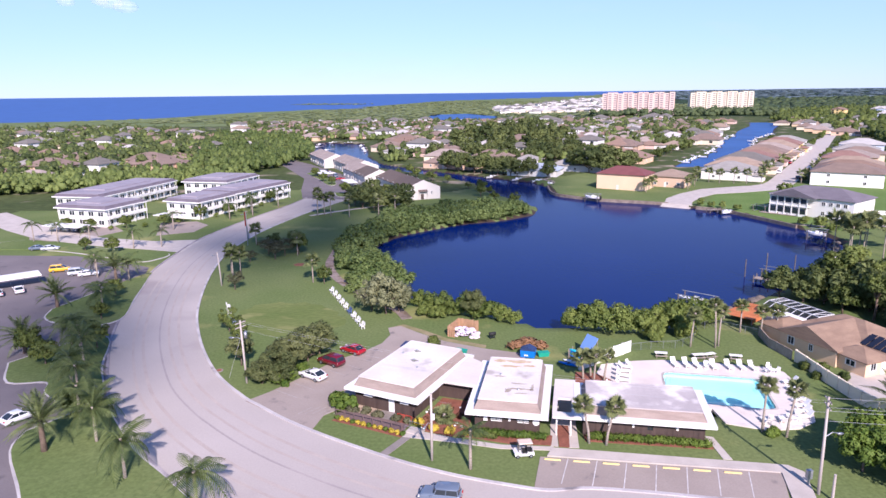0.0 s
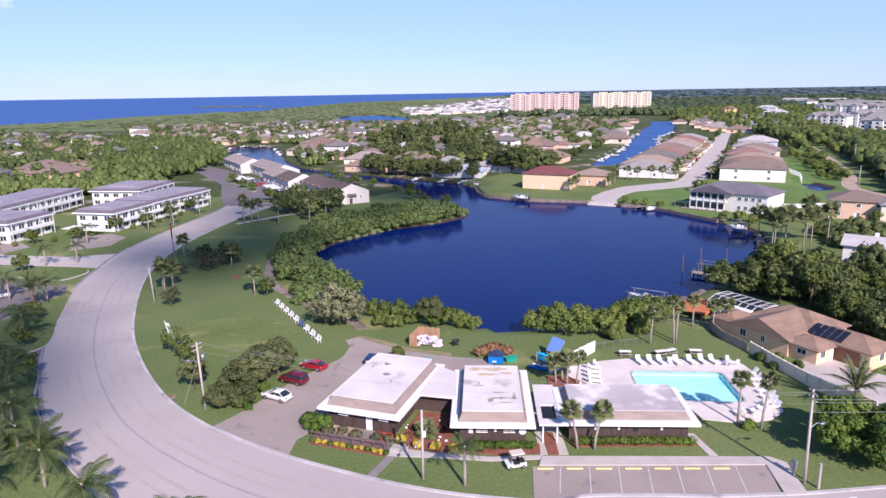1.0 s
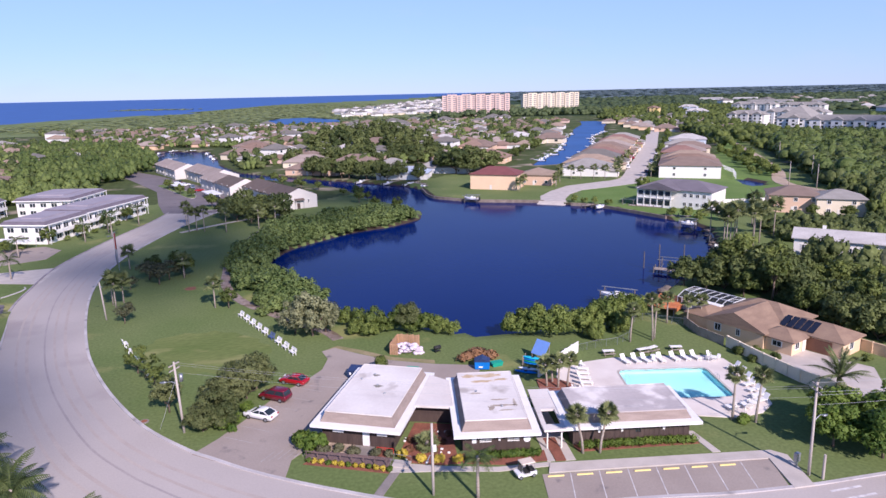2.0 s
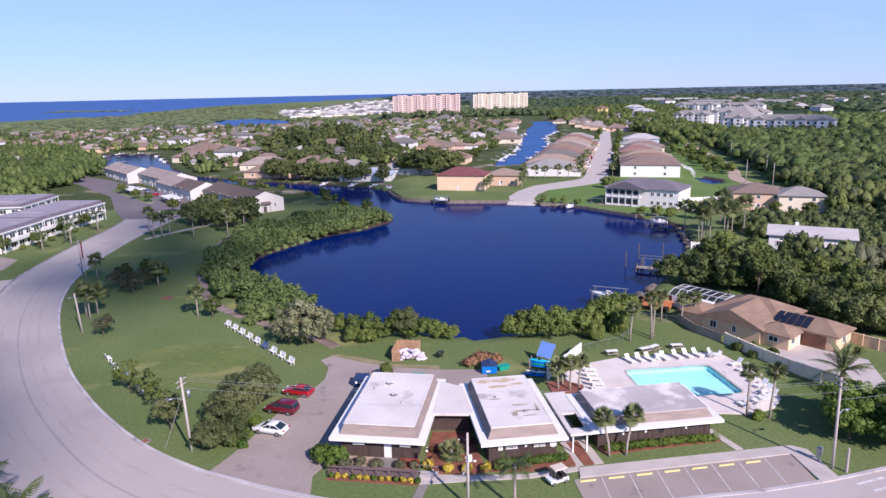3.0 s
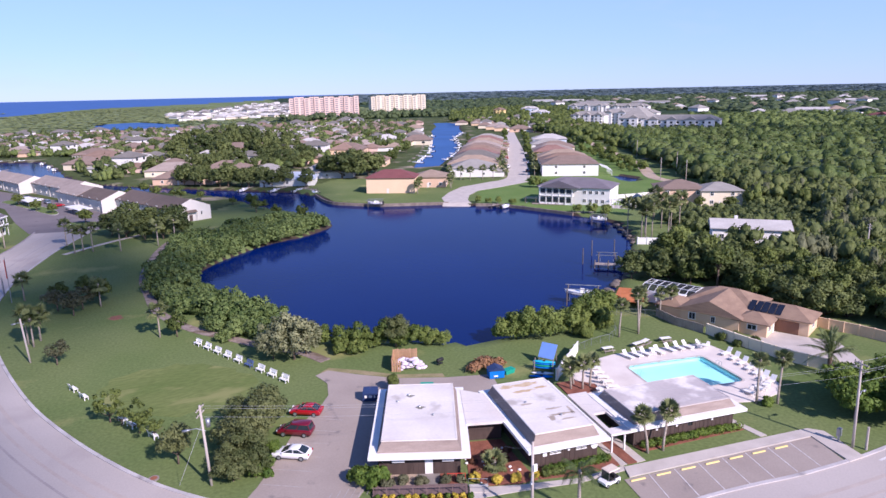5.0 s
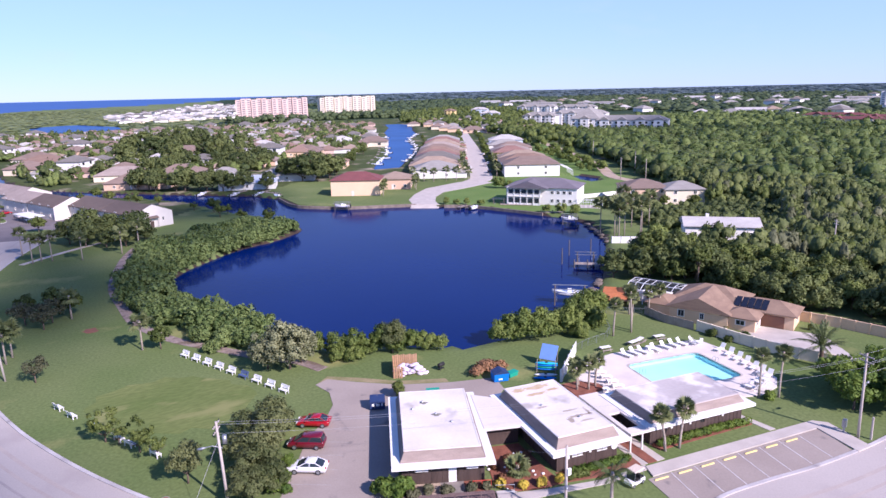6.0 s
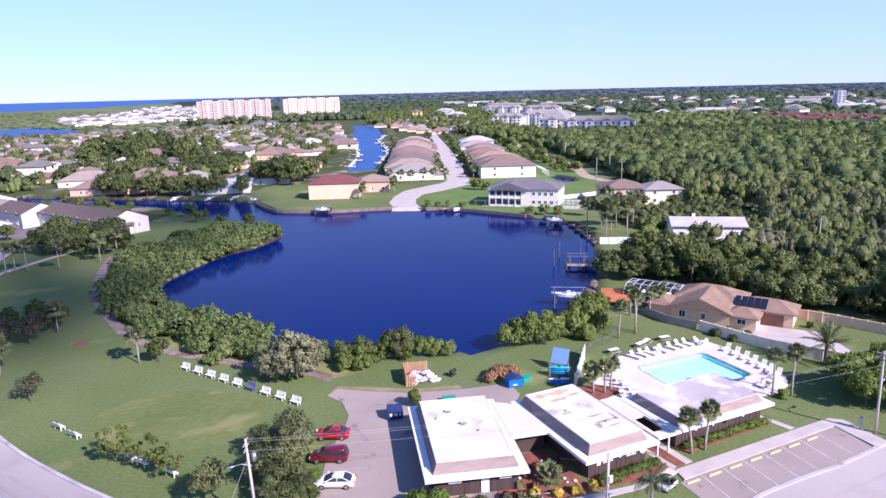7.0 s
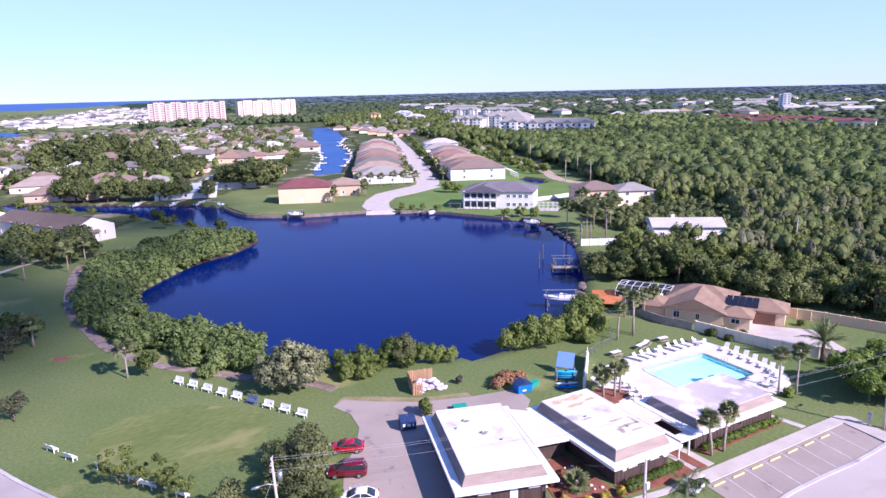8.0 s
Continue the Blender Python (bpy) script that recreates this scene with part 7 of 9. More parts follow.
def house_stuff(name, rows, label):
    """Houses too far off to count, joined: walls, roofs and dark openings in one mesh of several materials."""
    groups = {}
    for k, x, y, rot, s in rows:
        z = float(far_rise(np.array(x), np.array(y)))
        m = pose(x, y, z, 0, 0, rot) @ Matrix.Diagonal((s, s, s, 1))
        for o in KINDS[k].children:
            if o.name.split(".")[0] not in ("wall", "roof", "window", "garage_door"):
                continue
            mm = m @ o.matrix_basis
            g = groups.setdefault(o.data.materials[0].name, Shape())
            g.add([tuple(mm @ v.co) for v in o.data.vertices], [tuple(p.vertices) for p in o.data.polygons])
    al = Shape()
    mats, ids = [], []
    for i, (mn, g) in enumerate(groups.items()):
        al.add(g.v, g.f)
        ids += [i] * len(g.f)
        mats.append(bpy.data.materials[mn])
    me = al.mesh(name)
    for m in mats:
        me.materials.append(m)
    me.polygons.foreach_set("material_index", ids)
    me.update()
    tagged(new(name, me), label, "houses", kind="stuff")


house_stuff("far_houses", STUFF_HOUSES, "distant pale houses with tiled roofs among trees")


def cloud(x, y, long, short, rot, seed, label, lumps=26):
    """A small fair-weather cloud high towards the sun; its shade falls on the ground round x, y."""
    rng = np.random.default_rng(seed)
    s = Shape()
    for k in range(lumps):
        a, q = rng.uniform(0, 6.28), rng.uniform(0, 0.9) ** 0.6
        c = (long * q * math.cos(a), short * q * math.sin(a), rng.uniform(-0.1, 0.15) * short)
        b = short * rng.uniform(0.3, 0.6)
        s.loft([[(c[0] + b * w * math.cos(p), c[1] + b * w * math.sin(p), c[2] + b * h) for p in np.linspace(0, 6.28, 12, endpoint=False)] for h, w in ((-0.35, 0.55), (-0.2, 0.9), (0.05, 1.0), (0.35, 0.8), (0.55, 0.35))])
    o = solid("cloud", s, VAPOUR, label, "cloud", kind="structure")
    p = Vector((x, y, 0)) + SUN_WAY * (1100 / SUN_WAY.z)
    o.matrix_basis = pose(p.x, p.y, p.z, 0, 0, rot)
    return o


VAPOUR = bpy.data.materials.new("cloud_vapour")
VAPOUR.use_nodes = True
vn, vl = VAPOUR.node_tree.nodes, VAPOUR.node_tree.links
v_tr, v_mx = vn.new("ShaderNodeBsdfTransparent"), vn.new("ShaderNodeMixShader")
vn["Principled BSDF"].inputs["Base Color"].default_value = (0.9, 0.9, 0.92, 1)
v_mx.inputs[0].default_value = 0.24
vl.new(v_tr.outputs[0], v_mx.inputs[1]), vl.new(vn["Principled BSDF"].outputs[0], v_mx.inputs[2]), vl.new(v_mx.outputs[0], vn["Material Output"].inputs[0])
cloud(-14, 245, 118, 28, 62.9, 3, "small white fair-weather cloud high in the sky")
cloud(470, 400, 120, 34, -36, 5, "small white fair-weather cloud high in the sky")
cloud(-57, 204, 70, 21, 88, 9, "small white fair-weather cloud high in the sky")
cloud(-67, 108, 30, 12, 117, 12, "small white fair-weather cloud high in the sky")
# two wisps of cloud low over the horizon, thinner than the rest
WISP = VAPOUR.copy()
WISP.name = "wisp_vapour"
WISP.node_tree.nodes["Mix Shader"].inputs[0].default_value = 0.13
for x, y, z, long, short, rot, seed in ((-1630, 3080, 425, 170, 110, 27, 21), (2380, 2530, 488, 120, 30, -43, 22)):
    o = cloud(0, 0, long, short, 0, seed, "thin pinkish wisp of cloud low in the sky", 4)
    o.data.materials.clear()
    o.data.materials.append(WISP)
    o.matrix_basis = pose(x, y, z, 0, 0, rot)
# ---- pool terrace ----


def ring_slab(outer, holes, z0, z1):
    """A slab with holes in it."""
    s = Shape()
    loops = [[Vector((x, y, z1)) for x, y in q] for q in [outer] + holes]
    flat = [tuple(p) for q in loops for p in q]
    s.add(flat, [tuple(t) for t in tessellate_polygon(loops)])
    for q in [outer] + holes:
        n = len(q)
        s.add([(x, y, z1) for x, y in q] + [(x, y, z0) for x, y in q], [(i, (i + 1) % n, n + (i + 1) % n, n + i) for i in range(n)])
    return s


def rounded(poly, r, per=5):
    """A polygon with its corners rounded."""
    out, n = [], len(poly)
    for i in range(n):
        p, a, b = (np.array(poly[k], float) for k in (i, i - 1, (i + 1) % n))
        u, v = (a - p) / np.linalg.norm(a - p), (b - p) / np.linalg.norm(b - p)
        for t in np.linspace(0, 1, per):
            out.append(tuple(p + u * r * (1 - t) ** 2 + v * r * t ** 2))
    return out


POOL_R = rounded(POOL_P, 1.1)
DECK_P = [(16.2, 87.0), (20.6, 98.0), (25.9, 99.4), (30.5, 99.8), (38, 98.6), (45.6, 97.0), (47.0, 95.2), (47.0, 91), (45.6, 84), (44.0, 79.8), (41.2, 77.9), (37.2, 77.4), (32.6, 79.2), (32.3, 83.2), (24, 84.6)]
pc = np.mean(np.array(POOL_R), 0)


def swell(poly, d):
    out = []
    for p in poly:
        w = np.array(p) - pc
        out.append(tuple(pc + w * (1 + d / np.linalg.norm(w))))
    return out


COPE = swell(POOL_R, 0.35)
solid("pool_deck", ring_slab(DECK_P, [COPE], -0.25, 0.12), DECKC, "bright pale concrete pool terrace", "terrace", kind="structure")
pool = thing("swimming_pool", pc[0], pc[1], 0, 0, "rectangular turquoise swimming pool with rounded corners", "swimming pool")
loc = [(x - pc[0], y - pc[1]) for x, y in POOL_R]
part("coping", ring_slab([(x - pc[0], y - pc[1]) for x, y in COPE], [loc], -0.2, 0.15), CONC, pool, "pale concrete coping")
basin = Shape()
nb = len(loc)
basin.add([(x, y, 0.1) for x, y in loc] + [(x, y, -0.6) for x, y in loc], [((i + 1) % nb, i, nb + i, nb + (i + 1) % nb) for i in range(nb)] + [tuple(range(nb, 2 * nb))])
PLASTER = surface("pool_plaster", srgb(206, 242, 246), srgb(192, 238, 244), rough=0.6, big=0.15, fine=3, vary=0.05, bump=0)
part("basin", basin, PLASTER, pool, "light blue plaster basin")
pw = bpy.data.materials.new("pool_water")
pw.use_nodes = True
pn, pl_ = pw.node_tree.nodes, pw.node_tree.links
p_tr, p_gl, p_mx, p_fr, p_no, p_bu = (pn.new("ShaderNodeBsdfTransparent"), pn.new("ShaderNodeBsdfGlossy"), pn.new("ShaderNodeMixShader"), pn.new("ShaderNodeFresnel"), pn.new("ShaderNodeTexNoise"), pn.new("ShaderNodeBump"))
p_tr.inputs[0].default_value = (0.74, 0.985, 1.0, 1)
p_gl.inputs["Roughness"].default_value = 0.08
p_fr.inputs[0].default_value = 1.33
p_no.inputs["Scale"].default_value = 3.0
p_bu.inputs["Strength"].default_value, p_bu.inputs["Distance"].default_value = 0.3, 0.02
pl_.new(p_no.outputs[0], p_bu.inputs["Height"]), pl_.new(p_bu.outputs[0], p_fr.inputs["Normal"]), pl_.new(p_bu.outputs[0], p_gl.inputs["Normal"])
pl_.new(p_fr.outputs[0], p_mx.inputs[0]), pl_.new(p_tr.outputs[0], p_mx.inputs[1]), pl_.new(p_gl.outputs[0], p_mx.inputs[2])
pl_.new(p_mx.outputs[0], pn["Material Output"].inputs[0])
wat = part("water", Shape().add([(x, y, 0.0) for x, y in reversed(loc)], [tuple(range(nb))]), pw, pool, "clear pool water")
wat.visible_shadow = False
# pool ladder
for px, py, r in ((28.9, 91.5, 170), (41.4, 88.5, -10)):
    lad = thing("pool_ladder", px, py, 0.15, r, "chrome handrail ladder at the pool edge", "ladder")
    for o in (-0.3, 0.3):
        part("rail", Shape().tube([(-0.3, o, 0), (-0.3, o, 0.7), (0, o, 0.85), (0.3, o, 0.7), (0.35, o, -0.6)], 0.03, 6), METAL, lad)
    for z in (-0.5, -0.2):
        part("rung", Shape().tube([(0.34, -0.3, z), (0.34, 0.3, z)], 0.03, 6), METAL, lad)


def lounger():
    t = thing("sun_lounger", 0, 0, 0, 0, "white plastic sun lounger with a raised back on the terrace", "sun lounger", "loungers round the pool")
    part("frame", Shape().box(-0.34, -0.28, -0.95, 0.45, 0.28, 0.36).box(0.28, 0.34, -0.95, 0.45, 0.28, 0.36).box(-0.34, 0.34, -1.0, -0.95, 0.28, 0.36), WHITE, t)
    part("seat", Shape().box(-0.28, 0.28, -0.95, 0.3, 0.32, 0.37), WHITE, t)
    part("backrest", Shape().add([(-0.33, 0.3, 0.34), (0.33, 0.3, 0.34), (0.33, 0.78, 0.95), (-0.33, 0.78, 0.95), (-0.33, 0.34, 0.3), (0.33, 0.34, 0.3), (0.33, 0.83, 0.92), (-0.33, 0.83, 0.92)], [(0, 1, 2, 3), (7, 6, 5, 4), (0, 4, 5, 1), (1, 5, 6, 2), (2, 6, 7, 3), (3, 7, 4, 0)]), WHITE, t)
    leg = Shape().box(-0.03, 0.03, -0.03, 0.03, 0, 0.3).mesh("leg")
    for x in (-0.3, 0.3):
        for y in (-0.85, 0.4):
            part("leg", leg, WHITE, t, at=pose(x, y, 0))
    return t


LG = lounger()
spots = [(31.6, 97.6, 8), (33.3, 97.5, 5), (34.8, 97.2, 10), (37.2, 96.8, 0), (39.4, 96.7, 6), (41.2, 96.6, 4), (42.8, 96.3, 10), (46.1, 91.2, -85), (45.7, 89.2, -80), (45.2, 87.3, -82), (44.7, 85.5, -78), (44.2, 83.7, -80), (43.6, 82.1, -76), (43.1, 80.6, -80),
         (22.0, 90.0, 70), (22.4, 91.6, 75), (22.8, 93.2, 68), (23.2, 94.8, 80), (23.8, 96.4, 72), (21.2, 88.6, 60), (39.8, 79.4, 170), (37.6, 79.2, 185)]
LG.matrix_basis = pose(spots[0][0], spots[0][1], 0.12, 0, 0, spots[0][2])
LG.scale = (1.15, 1.15, 1.15)
for x, y, r in spots[1:]:
    copy_thing(LG, pose(x, y, 0.12, 0, 0, r))


def chair():
    t = thing("pool_chair", 0, 0, 0, 0, "white plastic armchair on the terrace", "chair", "chairs on the terrace")
    part("seat", Shape().box(-0.27, 0.27, -0.27, 0.27, 0.38, 0.43), WHITE, t)
    part("backrest", Shape().add([(-0.27, 0.24, 0.43), (0.27, 0.24, 0.43), (0.27, 0.38, 0.9), (-0.27, 0.38, 0.9), (-0.27, 0.28, 0.43), (0.27, 0.28, 0.43), (0.27, 0.42, 0.9), (-0.27, 0.42, 0.9)], [(0, 1, 2, 3), (7, 6, 5, 4), (0, 4, 5, 1), (1, 5, 6, 2), (2, 6, 7, 3), (3, 7, 4, 0)]), WHITE, t)
    for x in (-0.25, 0.25):
        for y in (-0.24, 0.24):
            part("leg", Shape().box(x - 0.025, x + 0.025, y - 0.025, y + 0.025, 0, 0.38), WHITE, t)
        part("armrest", Shape().box(x - 0.03, x + 0.03, -0.25, 0.28, 0.62, 0.66), WHITE, t)
    return t


CH = chair()
CH.matrix_basis = pose(44.9, 95.6, 0.12, 0, 0, 20)
for x, y, r in ((45.8, 94.8, -60), (44.2, 94.9, 110), (45.3, 96.4, 10), (36.0, 96.5, 0), (40.6, 80.6, 200), (41.6, 79.8, 120), (19.5, 88.6, 40), (20.2, 90.2, 60), (18.6, 87.9, 10), (38.6, 80.2, 150), (42.4, 81.4, 80), (24.6, 97.6, 30)):
    copy_thing(CH, pose(x, y, 0.12, 0, 0, r))


def patio_table(x, y, z=0.12):
    t = thing("patio_table", x, y, z, 0, "round white plastic patio table", "table", "tables on the terrace")
    part("tabletop", Shape().tube([(0, 0, 0.68), (0, 0, 0.73)], 0.55, 14), WHITE, t)
    for a in range(4):
        c, s = 0.4 * math.cos(a * 1.57 + 0.8), 0.4 * math.sin(a * 1.57 + 0.8)
        part("leg", Shape().tube([(c, s, 0), (c * 0.8, s * 0.8, 0.68)], 0.03, 6), WHITE, t)


for x, y in ((44.9, 94.6), (40.9, 79.6), (19.6, 89.4), (36.4, 97.4)):
    patio_table(x, y)


def picnic(x, y, rot, label="grey picnic table with benches on the lawn"):
    t = thing("picnic_table", x, y, 0, rot, label, "picnic table", "picnic tables")
    for k in range(5):
        part("top_board", Shape().box(-0.95, 0.95, -0.4 + k * 0.165, -0.25 + k * 0.165, 0.72, 0.77), WHITE, t)
    for s in (-1, 1):
        part("bench", Shape().box(-0.95, 0.95, s * 0.75 - 0.14, s * 0.75 + 0.14, 0.42, 0.47), GREYWOOD, t)
        part("leg_frame", Shape().beam((s * 0.7, -0.7, 0), (s * 0.7, -0.25, 0.72), 0.08, 0.08).beam((s * 0.7, 0.7, 0), (s * 0.7, 0.25, 0.72), 0.08, 0.08).beam((s * 0.7, -0.8, 0.4), (s * 0.7, 0.8, 0.4), 0.08, 0.08), GREYWOOD, t)


picnic(30.6, 101.3, -8)
picnic(41.8, 100.2, -12)
picnic(36.2, 100.6, 8)
picnic(38.0, 100.9, 20, "dark picnic table on the lawn")

# ---- round the clubhouse ----
slab("mulch_court", [(-6.3, 79.5), (-3.4, 86.3), (1.0, 84.9), (0.2, 77.8), (0.2, 75.4), (-2, 75.6), (-5.4, 76.9)], 0.06, MULCH, "red bark mulch bed in the entrance court", "planting bed")
slab("mulch_strip", [(0.4, 75.3), (0.6, 77.4), (10.4, 75.9), (10.0, 73.6), (5, 73.9)], 0.06, MULCH, "red bark mulch strip under a hedge", "planting bed")
slab("mulch_walk", [(11.2, 78.6), (12.7, 78.4), (12.1, 73.1), (10.9, 73.3)], 0.07, MULCH, "red mulch bed between two walks", "planting bed")
slab("mulch_hedge", [(14.2, 76.2), (29.0, 74.0), (28.9, 72.9), (14.2, 74.6)], 0.05, MULCH, "mulch strip under the long hedge", "planting bed")
slab("mulch_flowers", [(-17.6, 79.6), (-16.9, 80.3), (-7.8, 76.2), (-8.2, 75.3)], 0.05, MULCH, "mulched flower strip", "planting bed")
slab("mulch_palms", [(15.4, 90.6), (17.6, 90.2), (20.4, 90.4), (20.9, 92.2), (19.0, 94.6), (16.2, 95.0)], 0.16, MULCH, "red mulch bed under palms", "planting bed")
for x0, x1, name, mt, lab in ((1.3, 5.3, "pebble_bed", surface("pale_pebbles", srgb(196, 178, 156), srgb(150, 132, 116), rough=0.95, big=1.2, fine=8, vary=0.25, bump=0.6), "pale pebble bed before the wall"), (5.3, 7.9, "door_step", OLDCONC, "grey concrete step before the door"), (7.9, 10.4, "mulch_bed", MULCH, "red bark mulch bed before the wall")):
    slab(name, [tuple((mA @ Vector((x, y, 0)))[:2]) for x, y in ((x0, -1.25), (x1, -1.25), (x1, 1.08), (x0, 1.08))], 0.055, mt, lab, "planting bed")
slab("dirt_verge", [(-13.0, 110.2), (-13.8, 114.8), (-11.6, 116.6), (-7.6, 113.4), (-3.2, 109.2), (3.2, 106.2), (3.0, 104.9), (-3.8, 108.2), (-8.6, 112.5), (-11.8, 115.4), (-13.4, 113)], 0.035, surface("sandy_verge", srgb(160, 146, 112), srgb(126, 124, 78), rough=0.95, big=0.5, fine=3, vary=0.25, bump=0.3), "worn sandy verge beside the drive", "soil")
slab("entrance_walk", [(-8.0, 75.4), (-7.0, 77.4), (-5.4, 76.6), (-2, 75.3), (4, 73.6), (10.2, 73.2), (10.0, 72.4), (4, 72.7), (-2.4, 74.3)], 0.09, CONC, "grey concrete walk to the entrance", "pavement")
slab("lawn_walk", [(-10.4, 71.4), (-9.4, 71.0), (-6.7, 75.6), (-7.7, 75.9)], 0.05, OLDCONC, "narrow concrete walk over the lawn", "pavement")
slab("court_walk", [(9.9, 73.4), (10.8, 73.3), (11.2, 78.6), (12.7, 78.4), (12.0, 73.1), (13.2, 73.0), (14.4, 86.0), (12.1, 87.0), (10.5, 78.8)], 0.055, CONC, "concrete walks beside a mulch bed", "pavement")
slab("lane_walk", [(28.9, 76.0), (29.8, 75.8), (30.2, 70.6), (29.2, 70.7)], 0.06, CONC, "short concrete walk to the bay", "pavement")
patio = thing("entrance_ramp", -17.3, 80.6, 0, -24.5, "brown timber access ramp with railings before the clubhouse", "ramp")
for k in range(34):
    part("deck_board", Shape().box(0.3 * k, 0.3 * k + 0.28, 0, 1.7, 0.28, 0.33), RAMPWOOD, patio)
part("fascia_board", Shape().box(0, 10.2, -0.05, 0, 0.02, 0.33), RAMPWOOD, patio)
for k in range(8):
    part("rail_post", Shape().box(0.1 + 1.4 * k, 0.18 + 1.4 * k, -0.02, 0.06, 0.33, 1.1), RAMPWOOD, patio)
part("handrail", Shape().box(0, 10.1, -0.03, 0.07, 1.1, 1.17), RAMPWOOD, patio)
part("step", Shape().box(10.4, 12.4, 0.2, 1.7, 0.02, 0.2), CONC, patio, "concrete ramp foot")
for k in range(2):
    part("ramp_rail", Shape().tube([(10.3, 0.3 + 1.3 * k, 0.0), (10.3, 0.3 + 1.3 * k, 0.95), (12.4, 0.3 + 1.3 * k, 0.85), (12.4, 0.3 + 1.3 * k, 0)], 0.03, 6), METAL, patio)
RED = surface("red_paint", srgb(196, 60, 44), rough=0.5, bump=0)
rr = thing("red_rail", -9.0, 79.5, 0.1, -24.5, "red painted metal guard rail by the door", "guard rail")
for k in range(3):
    part("rail_post", Shape().tube([(k * 1.0, 0, 0), (k * 1.0, 0, 1.0)], 0.035, 6), RED, rr)
part("rail", Shape().tube([(0, 0, 1.0), (2.0, 0, 1.0)], 0.035, 6), RED, rr)


def hedge(name, a, b, w, h, material, label, seed, leaf=0.11, dens=2.0):
    """A clipped hedge as a long cloud of leaves round a twig core."""
    rng = np.random.default_rng(seed)
    a, b = np.array(a), np.array(b)
    L = np.linalg.norm(b - a)
    k = int(L / (w * 0.42))
    blobs = [(*(a + (b - a) * (i + 0.5) / k + rng.uniform(-0.12, 0.12, 2) * w), h * 0.5 + rng.uniform(-0.05, 0.08), h * 0.55 * rng.uniform(0.9, 1.12)) for i in range(k)]
    q = leaf_cloud(rng, blobs, int(80 * dens), leaf, -0.9)
    return solid(name, loose_mesh(name, *q), material, label, "hedge")


hedge("hedge", (14.6, 75.3), (28.6, 73.4), 1.1, 0.95, LEAF_BRIGHT, "long bright green clipped hedge along the wall", 51)
hedge("hedge", (1.4, 76.1), (9.4, 75.0), 0.9, 0.9, LEAF_BRIGHT, "green clipped hedge under the windows", 52)
hedge("hedge", (1.0, 75.6), (3.4, 75.2), 0.9, 0.8, LEAF_BROAD, "round dark shrubs under the windows", 53)


def clump(name, x, y, r, h, material, label, seed, category="shrub", group="", leaf=0.13, per=130):
    rng = np.random.default_rng(seed)
    q = leaf_cloud(rng, crown_blobs(rng, 9, r * 0.7, h * 0.4, h * 0.5, r * 0.5), per, leaf, -0.7)
    o = solid(name, loose_mesh(name, *q), material, label, category, group)
    o.location = (x, y, 0.0)
    return o


for i, (x, y) in enumerate(((-6.2, 78.4), (-4.3, 77.1), (-2.2, 76.4), (0.0, 75.7))):
    clump("yellow_shrub", x, y, 0.62, 0.9, LEAF_YELLOW, "bright yellow-leaved shrub in mulch", 60 + i, group="yellow shrubs")
for i, t in enumerate(np.linspace(0, 1, 13)):
    clump("flower_clump", -17.0 + 9.0 * t, 80.0 - 4.15 * t, 0.36, 0.5, LEAF_YELLOW if i % 3 else LEAF_BRIGHT, "low yellow flowering clump along the ramp", 70 + i, group="flower clumps along the ramp", leaf=0.09, per=80)
for i, (x, y, r, h) in enumerate(((-15.2, 81.8, 0.9, 0.9), (-13.5, 81.4, 0.8, 0.8), (-11.6, 80.4, 0.8, 0.9), (-9.3, 79.6, 0.8, 0.8), (-7.6, 78.9, 0.6, 0.8))):
    clump("bare_shrub", x, y, r, h, LEAF_DRY, "thin brownish shrub before the wall", 90 + i)
for i, (x, y, r, h) in enumerate(((-17.4, 83.2, 1.2, 2.4), (-16.5, 82.2, 1.1, 2.2), (-15.6, 82.7, 1.0, 2.0), (-17.9, 84.6, 1.0, 2.0))):
    clump("corner_shrub", x, y, r, h, LEAF_BRIGHT, "large bright green shrub at the building's corner", 100 + i, leaf=0.22, group="corner shrubs")
clump("topiary_bush", -5.5, 104.4, 1.35, 2.3, LEAF_BROAD, "round clipped olive-green bush", 110, per=220)
for i, (x, y) in enumerate(((37.4, 76.5), (36.9, 76.0), (-26.2, 89.8))):
    clump("low_shrub", x, y, 0.8, 0.9, LEAF_BRIGHT, "low bright green shrub", 115 + i)
for i, (x, y, r, h) in enumerate(((52.9, 95.5, 1.0, 1.4), (50.6, 96.5, 1.1, 1.6), (54.6, 92.8, 0.8, 1.1), (67.2, 88.8, 0.8, 1.0), (50.8, 93.2, 0.8, 1.0))):
    clump("garden_shrub", x, y, r, h, LEAF_BROAD, "round green garden shrub by the wall", 120 + i)
palm("cabbage", -3.0, 79.6, 0.7, n=22, size=0.85, label="low bushy palm in the mulch court")
for i, (x, y) in enumerate(((-4.6, 81.6), (-2.4, 82.6), (-5.2, 79.4), (-1.0, 80.6), (0.3, 82.2))):
    clump("russet_shrub", x, y, 0.55, 0.5, LEAF_RED, "low russet shrub in mulch", 130 + i)
for i in range(14):
    o = solid("border_stone", ROCKS[i % 3].copy(), STONE, "pale round stone in a planting bed", "rock", "stones in the beds")
    o.data.materials.clear()
    o.data.materials.append(WHITE)
    s = 0.12 + 0.06 * (i % 3)
    o.matrix_basis = pose(-5.8 + 6.0 * ((i * 0.37) % 1), 77.6 + 6 * ((i * 0.61) % 1), 0.12, 0, 0, i * 50) @ Matrix.Diagonal((s, s, s, 1))
